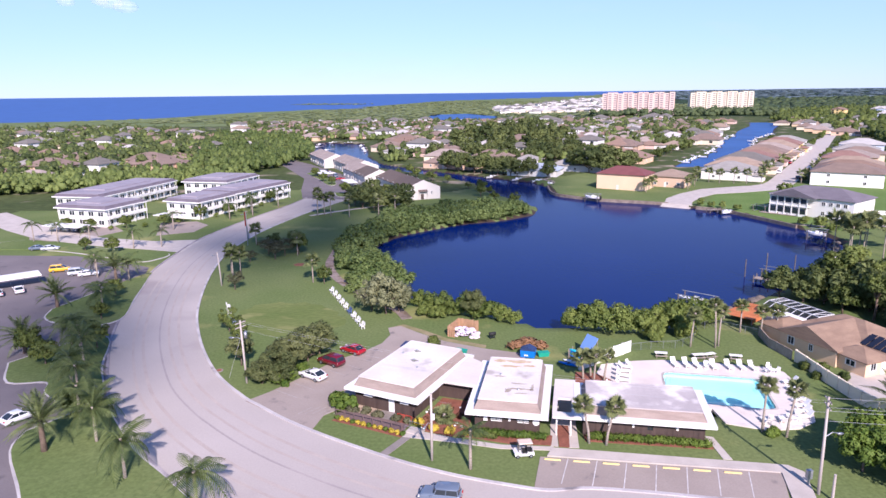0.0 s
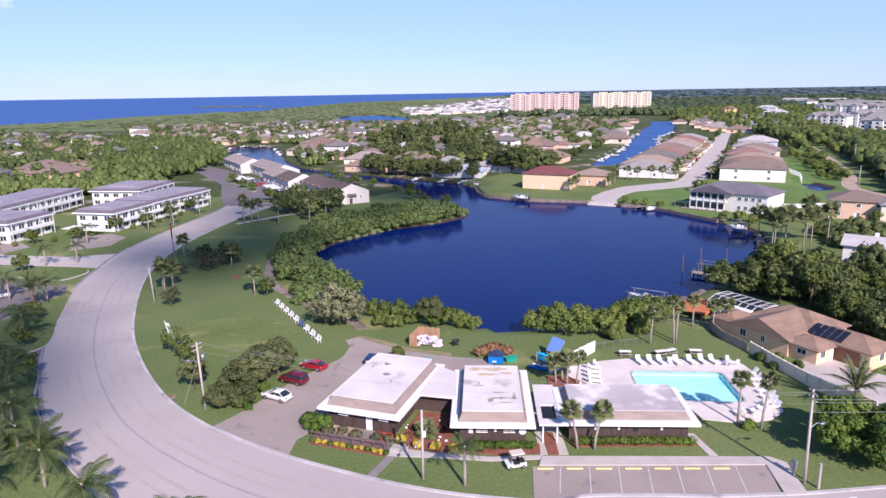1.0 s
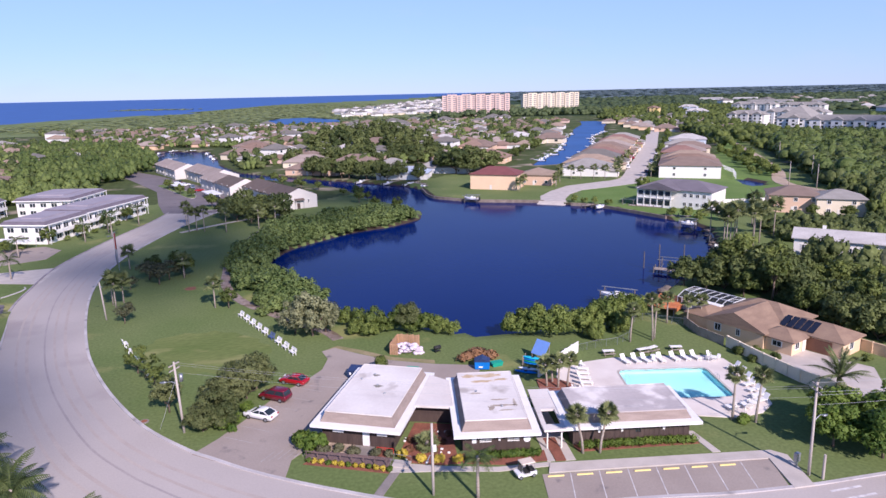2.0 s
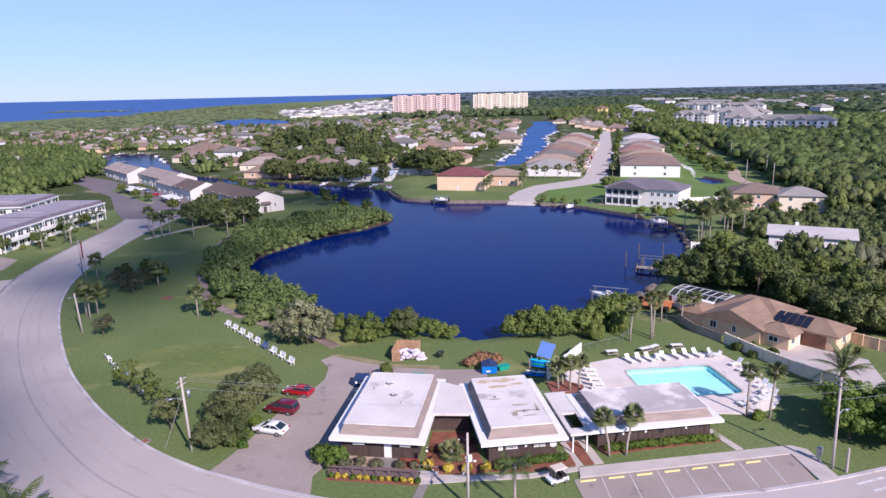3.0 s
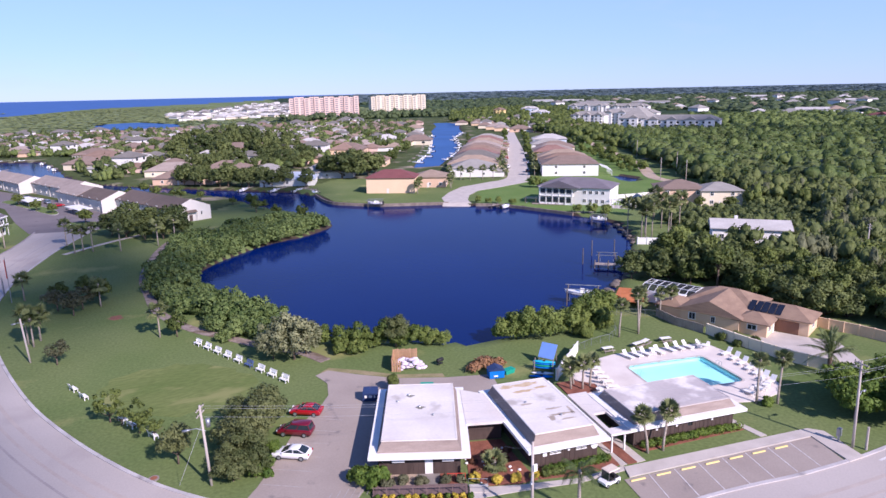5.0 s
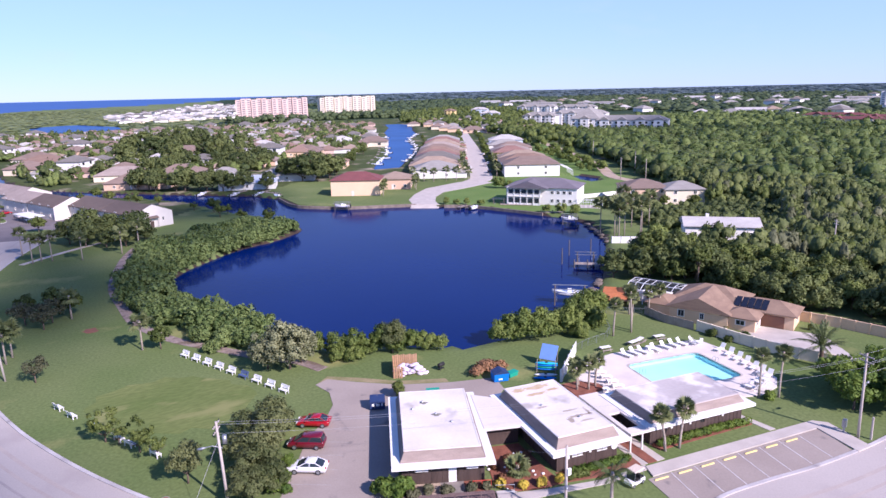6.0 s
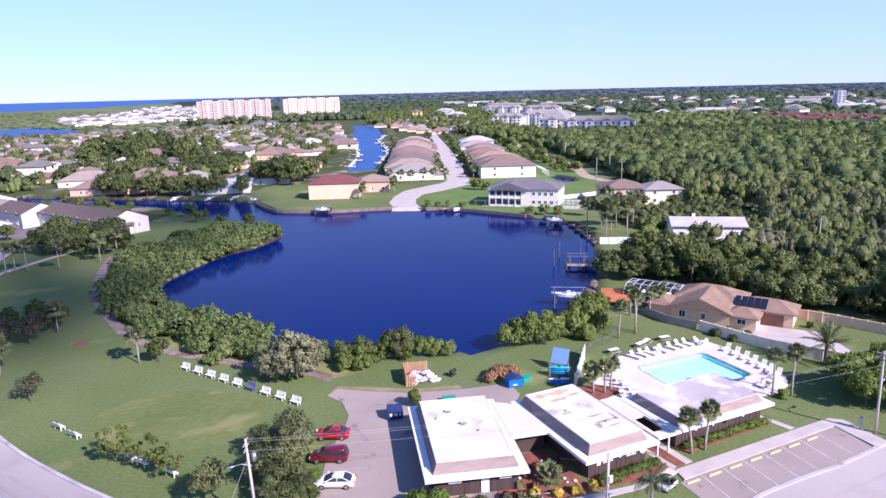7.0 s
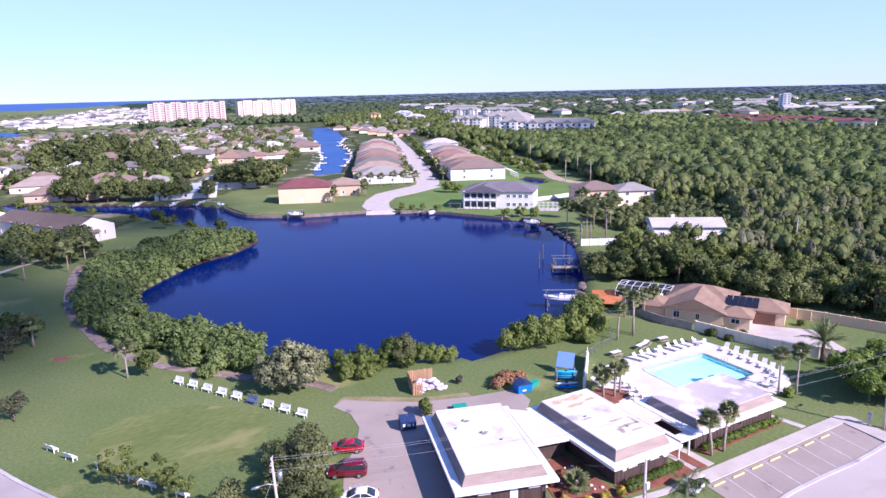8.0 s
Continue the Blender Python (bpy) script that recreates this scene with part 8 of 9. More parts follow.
# ---- cars ----
def car_paint(name, r, g, b, rough=0.25):
    m = surface("car_paint_" + name, srgb(r, g, b), rough=rough, big=0.5, fine=4, vary=0.03, bump=0, spec=0.6)
    m.node_tree.nodes["Principled BSDF"].inputs["Coat Weight"].default_value = 0.6
    return m


TYRE = Shape().tube([(0, -0.11, 0), (0, -0.1, 0), (0, 0.1, 0), (0, 0.11, 0)], [0.26, 0.32, 0.32, 0.26], 14).mesh("tyre", True)
RIM = Shape().tube([(0, -0.12, 0), (0, 0.12, 0)], 0.2, 10).mesh("rim")
LAMP = surface("headlamp_glass", srgb(235, 236, 238), rough=0.1, bump=0)
TAIL = surface("tail_lamp", srgb(170, 24, 24), rough=0.2, bump=0)


def car(x, y, rot, style, paint, label, z=0.05, group="", length=4.6):
    """A car with its nose along +x. style: saloon, van or jeep."""
    t = thing("car", x, y, z, rot, label, "car", group)
    w, k = 0.9, length / 4.6
    prof = {"saloon": [(-2.26, 0.6), (-2.2, 0.84), (-1.9, 0.94), (-1.2, 0.97), (0.9, 0.97), (1.5, 0.9), (2.02, 0.78), (2.26, 0.58)],
            "van": [(-2.3, 0.6), (-2.28, 0.98), (-2.1, 1.06), (-1.2, 1.08), (1.0, 1.08), (1.6, 1.0), (2.08, 0.86), (2.3, 0.62)],
            "jeep": [(-2.1, 0.6), (-2.1, 1.06), (-1.95, 1.13), (-1.2, 1.15), (0.9, 1.15), (1.6, 1.13), (2.0, 1.08), (2.1, 0.66)]}[style]
    outline = [(-2.18, 0.3)] + prof + [(2.18, 0.3)]
    sections = [(-1.0, 0.9, 0.955), (-0.97, 0.96, 0.98), (-0.8, 1.0, 1.0), (0.0, 1.02, 1.012), (0.8, 1.0, 1.0), (0.97, 0.96, 0.98), (1.0, 0.9, 0.955)]
    rings = [[(px * k * sx, f * w, 0.3 + (pz - 0.3) * sz) for px, pz in outline] for f, sz, sx in sections]
    part("body", Shape().loft([r[::-1] for r in rings]), paint, t, smooth=True)
    # cabin rings from the waist up: (rear, front, half width, height)
    cab = {"saloon": ((-1.9, 1.2, 0.83, 0.94), (-1.5, 0.78, 0.76, 1.18), (-1.02, 0.26, 0.67, 1.38), (-0.8, 0.02, 0.58, 1.44)),
           "van": ((-2.22, 1.5, 0.86, 1.04), (-2.12, 1.02, 0.81, 1.38), (-1.96, 0.5, 0.74, 1.68), (-1.8, 0.3, 0.65, 1.75)),
           "jeep": ((-2.02, 0.78, 0.85, 1.1), (-1.97, 0.64, 0.82, 1.45), (-1.92, 0.52, 0.78, 1.72), (-1.82, 0.42, 0.7, 1.79))}[style]

    def ring(a, b, h, z):
        a, b = a * k, b * k
        return [(a + 0.16, -h, z), (b - 0.26, -h, z), (b, -h * 0.62, z), (b, h * 0.62, z), (b - 0.26, h, z), (a + 0.16, h, z), (a, h * 0.62, z), (a, -h * 0.62, z)]

    part("glasshouse", Shape().loft([ring(*c) for c in cab[:3]]), GLASS, t, "dark tinted glass", smooth=False)
    part("roof", Shape().loft([ring(cab[2][0] - 0.04, cab[2][1] + 0.04, cab[2][2] + 0.03, cab[2][3] - 0.05), ring(cab[2][0] - 0.02, cab[2][1] + 0.02, cab[2][2] + 0.02, cab[2][3]), ring(*cab[3])]), paint, t, smooth=True)
    (a0, b0, h0, z0), (a2, b2, h2, z2) = cab[0], cab[2]
    for s in (-1, 1):
        for f0, f2 in ((a0 * k + 0.1, a2 * k + 0.1), (b0 * k - 0.2, b2 * k - 0.2), ((a0 + b0) / 2 * k, (a2 + b2) / 2 * k)):
            part("pillar", Shape().beam((f0, s * h0 * 0.985, z0), (f2, s * h2 * 1.0, z2), 0.07, 0.07), paint, t)
        part("mirror", Shape().box(0.75 * k, 0.95 * k, s * 1.0 - 0.09, s * 1.0 + 0.09, 0.95, 1.1), paint, t)
        part("headlight", Shape().box(2.1 * k, 2.26 * k, s * 0.62 - 0.18, s * 0.62 + 0.18, 0.62, 0.76), LAMP, t)
        part("tail_light", Shape().box(-2.26 * k, -2.16 * k, s * 0.68 - 0.16, s * 0.68 + 0.16, 0.7, 0.88), TAIL, t)
        for px in (-1.35, 1.38):
            wh = part("wheel", RIM, METAL, t, at=pose(px * k, s * 0.82, 0.32))
            part("tyre", TYRE, DARK, wh)
    return t


P_WHITE, P_RED, P_MAROON = car_paint("white", 232, 232, 234), car_paint("red", 156, 16, 30), car_paint("maroon", 104, 16, 36)
P_YELLOW, P_GREY, P_SILVER, P_BLACK = car_paint("yellow", 232, 182, 40), car_paint("grey_blue", 104, 116, 134), car_paint("silver", 196, 200, 206), car_paint("dark", 44, 46, 52)
car(-22.9, 92.7, 146, "saloon", P_WHITE, "white saloon car parked by the hedge")
car(-21.2, 98.0, 146, "van", P_MAROON, "dark red minivan parked by the hedge")
car(-18.6, 102.8, 146, "saloon", P_RED, "bright red saloon car parked by the hedge", length=4.4)
car(-2.8, 62.3, 172, "jeep", P_GREY, "grey open-topped off-road car on the road", z=0.04)
car(-98.1, 154.4, 20, "van", P_YELLOW, "yellow sport utility car in the car park")
car(-118, 177.4, 15, "saloon", P_GREY, "grey-blue saloon car at the lot's edge", z=0.04)
car(-114.5, 177.2, 15, "saloon", P_SILVER, "silver saloon car at the lot's edge", z=0.04)
car(-58.6, 79.2, 60, "saloon", P_WHITE, "white saloon car in the car park")
car(-89, 150.5, 30, "saloon", P_WHITE, "white saloon car in the car park")
car(-92, 151.5, 30, "van", P_SILVER, "silver van in the car park")
for k, p in enumerate((P_WHITE, P_SILVER, P_BLACK, P_GREY, P_WHITE)):
    car(-97 - k * 3.0, 137.2 - 2.5 * k, 130, "saloon", p, "saloon car under a white carport", group="cars under the carport")
for k, p in enumerate((P_WHITE, P_SILVER, P_RED, P_GREY, P_WHITE, P_BLACK)):
    car(-52 - k * 4.6, 302 + k * 11.5, 111 if k % 2 else 21, "saloon" if k % 3 else "van", p, "car parked before the townhouses", group="cars by the townhouses")
for k, p in enumerate((P_WHITE, P_SILVER, P_GREY, P_BLACK)):
    car(-128 + k * 3.4, 205.4 - k * 1.0, -106, "saloon", p, "car parked under the flats", group="cars by the flats")
for k, (p, s_, o) in enumerate(((P_BLACK, 22, 5), (P_WHITE, 40, -5), (P_SILVER, 62, 6), (P_RED, 90, -6), (P_WHITE, 120, 6))):
    q = np.array([137.0, 300.0]) + np.array([0.517, 0.856]) * s_ + np.array([0.856, -0.517]) * o
    car(q[0], q[1], 59, "van" if k % 2 else "saloon", p, "car parked on the far street", group="cars on the far street", z=0.07)

# golf cart
gc = thing("golf_cart", 6.5, 71.2, 0.02, 188, "white golf cart with a beige canopy at the lawn's edge", "golf cart")
BEIGE = surface("cart_canopy", srgb(222, 206, 188), rough=0.6, bump=0)
part("body", Shape().loft([[(-1.15, y, 0.28), (1.1, y, 0.28), (1.18, y, 0.62), (0.75, y, 0.78), (0.45, y, 0.45), (-0.3, y, 0.45), (-0.35, y, 0.7), (-1.1, y, 0.72)] for y in (-0.58, -0.5, 0.5, 0.58)]), P_WHITE, gc)
part("canopy", Shape().prism([(-0.95, -0.6), (0.7, -0.6), (0.7, 0.6), (-0.95, 0.6)], 1.78, 1.86, [(-0.88, -0.54), (0.63, -0.54), (0.63, 0.54), (-0.88, 0.54)]), BEIGE, gc, "beige canopy")
part("seat", Shape().box(-0.32, 0.2, -0.5, 0.5, 0.6, 0.74).box(-0.4, -0.28, -0.5, 0.5, 0.74, 1.15), DARK, gc)
part("seat", Shape().box(-1.0, -0.5, -0.5, 0.5, 0.72, 0.84), DARK, gc)
part("windscreen", Shape().add([(0.72, -0.52, 0.78), (0.72, 0.52, 0.78), (0.6, 0.52, 1.75), (0.6, -0.52, 1.75)], [(0, 1, 2, 3)]), GLASS, gc)
for s in (-1, 1):
    part("canopy_post", Shape().tube([(0.72, s * 0.52, 0.75), (0.6, s * 0.54, 1.78)], 0.025, 6), METAL, gc)
    part("canopy_post", Shape().tube([(-0.9, s * 0.52, 0.72), (-0.85, s * 0.54, 1.78)], 0.025, 6), METAL, gc)
    for px in (-0.75, 0.8):
        wh = part("wheel", RIM, METAL, gc, at=pose(px, s * 0.52, 0.23) @ Matrix.Diagonal((0.7, 0.9, 0.7, 1)))
        part("tyre", TYRE, DARK, wh)

# ---- poles and wires ----


def utility_pole(x, y, h, rot, arm=None, cross=True, lean=(0, 0), drum=False, label="weathered grey timber utility pole with a cross-arm and lamp"):
    t = thing("utility_pole", x, y, 0, 0, label, "utility pole")
    top = Vector((lean[0], lean[1], h))
    part("post", Shape().tube([(0, 0, -0.5), tuple(top * 0.5), tuple(top)], [0.17, 0.15, 0.12], 9), WOODPOLE, t, smooth=True)
    c, s = math.cos(radians(rot)), math.sin(radians(rot))
    if cross:
        for z in (0.35, 1.0):
            a, b = top + Vector((-c * 0.95, -s * 0.95, -z)), top + Vector((c * 0.95, s * 0.95, -z))
            arm_ob = part("cross_arm", Shape().beam(a, b, 0.1, 0.12), WOODPOLE, t)
            for q in (0.04, 0.3, 0.7, 0.96):
                p = a.lerp(b, q)
                part("insulator", Shape().tube([tuple(p + Vector((0, 0, 0.05))), tuple(p + Vector((0, 0, 0.25)))], [0.05, 0.03], 6), GLASS, arm_ob)
    if drum:
        d = part("transformer", Shape().tube([(0.32, 0.1, h - 2.6), (0.32, 0.1, h - 1.7)], 0.24, 10), METAL, t, smooth=True)
        part("lid", Shape().tube([(0.32, 0.1, h - 1.7), (0.32, 0.1, h - 1.62)], [0.26, 0.12], 10), METAL, d)
    if arm:
        ax, ay, az, hz = arm
        lamp_arm = part("lamp_arm", Shape().tube([(0, 0, hz), (ax * 0.5, ay * 0.5, hz + 0.35), (ax, ay, hz + az)], 0.045, 6), METAL, t)
        part("lamp_head", Shape().tube([(ax * 0.86, ay * 0.86, hz + az), (ax * 1.05, ay * 1.05, hz + az - 0.05), (ax * 1.3, ay * 1.3, hz + az - 0.1)], [0.08, 0.16, 0.1], 8), METAL, lamp_arm, smooth=True)
    return t


utility_pole(-32.3, 91.0, 9.6, 60, arm=(-1.8, 0.6, 0.25, 6.6), lean=(-0.35, 0.2), drum=True)
utility_pole(-4.1, 70.1, 8.3, 70, arm=(-0.7, -0.9, 0.0, 4.6), cross=False, label="slim grey timber lamp pole on the lawn")
meter = tagged(new("meter_box", Shape().box(-0.02, 0.38, -0.3, -0.12, 5.2, 5.9).mesh("meter_box")), "small white meter box fixed to a lamp pole", "meter box")
meter.data.materials.append(WHITE)
meter.matrix_basis = pose(-4.1, 70.1, 0)
utility_pole(36.5, 64.0, 10.9, 80, arm=(1.6, 0.5, 0.1, 6.6), lean=(-0.1, 0.15))
utility_pole(84.0, 66.0, 10.9, 85, arm=None)
utility_pole(-54.2, 142.0, 7.6, 70, arm=(-1.4, 0.4, 0.2, 6.6), cross=False, lean=(-0.5, 0.2), label="grey timber street lamp pole by the road")
utility_pole(-63.4, 189.5, 8.5, 70, arm=(-1.4, 0.4, 0.2, 7.2), lean=(-0.2, 0))
for x, y, h in ((204.7, 265.3, 11), (188, 242.4, 10), (249.7, 344.6, 10), (112, 112, 11), (140, 100, 12), (186, 256, 10)):
    utility_pole(x, y, h, 60, label="tall grey utility pole at the wood's edge")
WIRE = surface("overhead_wire", srgb(190, 190, 196), rough=0.5, bump=0)


def wire(a, b, sag, r=0.012):
    a, b = Vector(a), Vector(b)
    pts = [tuple(a.lerp(b, t) - Vector((0, 0, sag * 4 * t * (1 - t)))) for t in np.linspace(0, 1, 13)]
    solid("overhead_wire", Shape().tube(pts, r, 4), WIRE, "thin grey overhead wire between utility poles", "wire", "overhead wires")


for dz, o in ((9.5, 0.0), (9.0, 0.5), (8.4, -0.4)):
    wire((-32.5, 91.2 + o, dz), (36.4, 64.1 + o, dz + 1.0), 1.5, 0.008)
for dz, o in ((10.6, 0.5), (10.0, -0.5), (9.3, 0.2), (8.3, 0.0)):
    wire((36.4, 64.1 + o, dz), (84.0, 66.0 + o, dz), 1.2)
wire((-4.1, 70.1, 7.8), (-2.0, 79.0, 2.8), 0.2)
wire((-32.4, 91.1, 8.0), (-35.5, 92.6, 0.05), 0.0, 0.02)
# signal sign, box and small posts by the walk's end
sg = thing("equipment_post", 36.2, 65.6, 0.15, 10, "grey service box on a post by the pavement", "service box")
part("post", Shape().box(-0.1, 0.1, -0.1, 0.1, 0, 1.4), METAL, sg)
part("box", Shape().box(-0.3, 0.3, -0.2, 0.2, 0.7, 1.7), METAL, sg)
tp = thing("timber_post", 37.4, 63.0, 0, 0, "short weathered timber post", "post")
part("post", Shape().tube([(0, 0, -0.2), (0, 0, 2.9)], [0.16, 0.13], 8), WOODPOLE, tp)
fl = thing("banner_pole", -61.3, 182.5, 0, 0, "tall pole with a red and white banner by the road", "banner pole")
part("post", Shape().tube([(0, 0, 0), (0, 0, 10)], [0.09, 0.05], 8), METAL, fl)
part("banner", Shape().box(-0.05, 0.03, -1.0, -0.1, 5.5, 9.5), RED, fl, "faded red banner")
for x, y in ((-56.8, 92.5),):
    u = thing("drain_cover", x, y, 0.0, 30, "rusty round drain cover by the kerb", "drain cover")
    part("ring", Shape().tube([(0, 0, 0.0), (0, 0, 0.17)], 0.55, 12), KERB, u)
    part("lid", Shape().tube([(0, 0, 0.17), (0, 0, 0.19)], 0.38, 12), surface("rust", srgb(150, 96, 70), big=2, fine=6), u)
hy = thing("manhole", -38.0, 93.8 + 1.6, 0, 0, "round concrete manhole cover in the grass", "manhole")
part("ring", Shape().tube([(0, 0, -0.1), (0, 0, 0.12)], 0.6, 14), OLDCONC, hy)
part("lid", Shape().tube([(0, 0, 0.12), (0, 0, 0.14)], 0.4, 12), surface("rust", srgb(150, 96, 70), big=2, fine=6), hy)

# ---- benches round the bowling lawn ----
BLUEP = surface("blue_paint", srgb(92, 108, 152), rough=0.5, bump=0)


def bench(x, y, rot, paint, label, group):
    t = thing("garden_bench", x, y, 0.0, rot, label, "bench", group)
    for k in range(3):
        part("seat_slat", Shape().box(-0.85, 0.85, -0.45 + k * 0.2, -0.28 + k * 0.2, 0.45, 0.49), paint, t)
    for k in range(3):
        part("back_slat", Shape().add([(-0.85, 0.15 + k * 0.06, 0.58 + k * 0.18), (0.85, 0.15 + k * 0.06, 0.58 + k * 0.18), (0.85, 0.2 + k * 0.06, 0.73 + k * 0.18), (-0.85, 0.2 + k * 0.06, 0.73 + k * 0.18)] + [(-0.85, 0.19 + k * 0.06, 0.57 + k * 0.18), (0.85, 0.19 + k * 0.06, 0.57 + k * 0.18), (0.85, 0.24 + k * 0.06, 0.72 + k * 0.18), (-0.85, 0.24 + k * 0.06, 0.72 + k * 0.18)],
                                      [(0, 1, 2, 3), (7, 6, 5, 4), (0, 4, 5, 1), (1, 5, 6, 2), (2, 6, 7, 3), (3, 7, 4, 0)]), paint, t)
    for s in (-0.72, 0.72):
        part("end_frame", Shape().box(s - 0.05, s + 0.05, -0.42, -0.34, 0, 0.45).box(s - 0.05, s + 0.05, 0.08, 0.18, 0, 0.95).box(s - 0.05, s + 0.05, -0.42, 0.15, 0.38, 0.45), paint, t)
    return t


for k in range(9):
    q = k / 8
    bench(-28.7 + 9.85 * q, 137.0 - 22.2 * q, -66, BLUEP if k == 5 else WHITE, "blue painted garden bench on the lawn" if k == 5 else "white painted garden bench on the lawn", "benches along the bowling lawn")
for x, y in ((-47.4, 126.3), (-45.9, 122.5), (-43.3, 117.4), (-41.0, 112.2), (-40.0, 110.0), (-37.6, 105.6)):
    bench(x, y, 114, WHITE, "white painted garden bench near the kerb", "benches near the kerb")
dirt = [(-41.5 + 1.6 * math.cos(a) * q, 160.5 + 1.9 * math.sin(a) * q) for a, q in zip(np.linspace(0, 6.28, 16, endpoint=False), np.random.default_rng(3).uniform(0.6, 1.0, 16))]
slab("bare_patch", dirt, 0.03, surface("bare_soil", srgb(142, 92, 74), srgb(118, 84, 62), big=1, fine=4), "reddish bare soil patch in the grass", "soil")
for a, b in (((-33.6, 116.4), (-31.6, 118.8)),):
    solid("lawn_line", Shape().beam((*a, 0.012), (*b, 0.012), 0.06, 0.01), FADED, "faded white line on the grass", "lawn marking", kind="structure")

# ---- yard behind the clubhouse ----
dk = thing("dumpster", -9.5, 102.9, 0.05, -24, "dark blue steel dumpster with white labels on asphalt", "dumpster")
DKBLUE = surface("dumpster_blue", srgb(52, 68, 110), srgb(44, 58, 96), rough=0.5, big=1.2, fine=5, vary=0.15)
part("body", Shape().prism([(-1.0, -0.8), (1.0, -0.8), (1.0, 0.8), (-1.0, 0.8)], 0.12, 1.25, [(-1.05, -0.95), (1.05, -0.95), (1.05, 0.85), (-1.05, 0.85)]), DKBLUE, dk)
for s in (-0.52, 0.52):
    part("lid", Shape().add([(s - 0.5, -0.98, 1.26), (s + 0.5, -0.98, 1.26), (s + 0.5, 0.86, 1.5), (s - 0.5, 0.86, 1.5), (s - 0.5, -0.98, 1.32), (s + 0.5, -0.98, 1.32), (s + 0.5, 0.86, 1.56), (s - 0.5, 0.86, 1.56)], [(3, 2, 1, 0), (4, 5, 6, 7), (0, 1, 5, 4), (1, 2, 6, 5), (2, 3, 7, 6), (3, 0, 4, 7)]), DKBLUE, dk)
for px, w in ((-0.6, 0.3), (0.05, 0.45), (0.62, 0.2)):
    part("label_plate", Shape().box(px - w / 2, px + w / 2, -0.96, -0.9, 0.65, 1.0), WHITE, dk, "plain white label")
TEAL = surface("teal_plastic", srgb(46, 158, 134), rough=0.5, big=1, fine=5, vary=0.1)
BRIGHTB = surface("blue_plastic", srgb(38, 122, 214), rough=0.45, big=1, fine=5, vary=0.1)
LBLUE = surface("pale_blue_sheet", srgb(122, 156, 222), rough=0.5, big=1, fine=5, vary=0.08)
for x, y, r, mt in ((-1.0, 102.6, -24, TEAL), (12.1, 101.6, 10, TEAL)):
    b = thing("storage_bin", x, y, 0.03, r, "low green plastic storage bin with a lid", "bin")
    part("body", Shape().prism([(-0.8, -0.45), (0.8, -0.45), (0.8, 0.45), (-0.8, 0.45)], 0, 0.6, [(-0.9, -0.5), (0.9, -0.5), (0.9, 0.5), (-0.9, 0.5)]), mt, b)
    part("lid", Shape().box(-0.95, 0.95, -0.55, 0.55, 0.6, 0.68), mt, b)
bs = thing("blue_dumpster", 9.7, 101.3, 0.03, -15, "bright blue dumpster with a dark sloping lid", "dumpster")
part("body", Shape().prism([(-1.1, -0.8), (1.1, -0.8), (1.1, 0.8), (-1.1, 0.8)], 0.1, 1.3, [(-1.15, -0.9), (1.15, -0.9), (1.15, 0.9), (-1.15, 0.9)]), BRIGHTB, bs)
part("lid", Shape().add([(-1.2, -0.95, 1.3), (1.2, -0.95, 1.3), (1.2, 0.95, 1.3), (-1.2, 0.95, 1.3), (0, -0.95, 1.85), (0, 0.95, 1.85)], [(0, 1, 4), (2, 3, 5), (0, 4, 5, 3), (1, 2, 5, 4), (3, 2, 1, 0)]), DKBLUE, bs, "dark pitched lid")
part("label_plate", Shape().box(-0.5, 0.1, -0.93, -0.86, 0.4, 0.6), WHITE, bs)
en = thing("board_enclosure", -3.4, 110.4, 0, 0, "cedar board fence round a heap of white sacks", "fence")
for a, b in (((0, 0), (1.3, -0.6)), ((0, 0), (1.9, 4.2)), ((1.9, 4.2), (5.4, 2.6))):
    a, b = np.array(a), np.array(b)
    n_ = int(np.linalg.norm(b - a) / 0.3)
    ang = math.degrees(math.atan2(b[1] - a[1], b[0] - a[0]))
    for k in range(n_):
        p = a + (b - a) * (k + 0.5) / n_
        part("board", Shape().box(-0.135, 0.135, -0.02, 0.02, 0, 1.85 + 0.06 * ((k * 7) % 3)), BOARDS, en, at=pose(p[0], p[1], 0.0, 0, 0, ang))
    part("rail", Shape().beam((*(a + 0.05), 1.4), (*(b + 0.05), 1.4), 0.06, 0.1), BOARDS, en)
SACK = surface("white_sacking", srgb(230, 222, 228), srgb(206, 190, 206), rough=0.8, big=1.5, fine=5, vary=0.12)
sr = np.random.default_rng(17)
for k in range(34):
    cx, cy = sr.uniform(-2.0, 2.2), sr.uniform(109.6, 112.8)
    if cx > 1.2:
        cy -= 0.6
    o = solid("sack", Shape().loft([[(q * 0.6 * math.cos(a), q * 0.4 * math.sin(a), z) for a in np.linspace(0, 6.28, 10, endpoint=False)] for z, q in ((0.0, 0.85), (0.12, 1.0), (0.26, 0.9), (0.34, 0.5))]), SACK, "bulging white sack in a heap", "sack", "heap of sacks", smooth=True)
    o.matrix_basis = pose(cx, cy, 0.02 + 0.3 * (k % 4) * (cx < 1.4), sr.uniform(-8, 8), sr.uniform(-8, 8), sr.uniform(0, 360))
gr = thing("barbecue", 4.3, 109.4, 0, 20, "black barrel barbecue on legs on the grass", "barbecue")
part("barrel", Shape().tube([(-0.55, 0, 0.85), (0.55, 0, 0.85)], 0.32, 12), DARK, gr, smooth=True)
for x in (-0.45, 0.45):
    for y in (-0.25, 0.25):
        part("leg", Shape().tube([(x, y, 0), (x * 0.8, y * 0.6, 0.7)], 0.03, 6), DARK, gr)
part("shelf", Shape().box(-0.5, 0.5, -0.25, 0.25, 0.25, 0.28), DARK, gr)
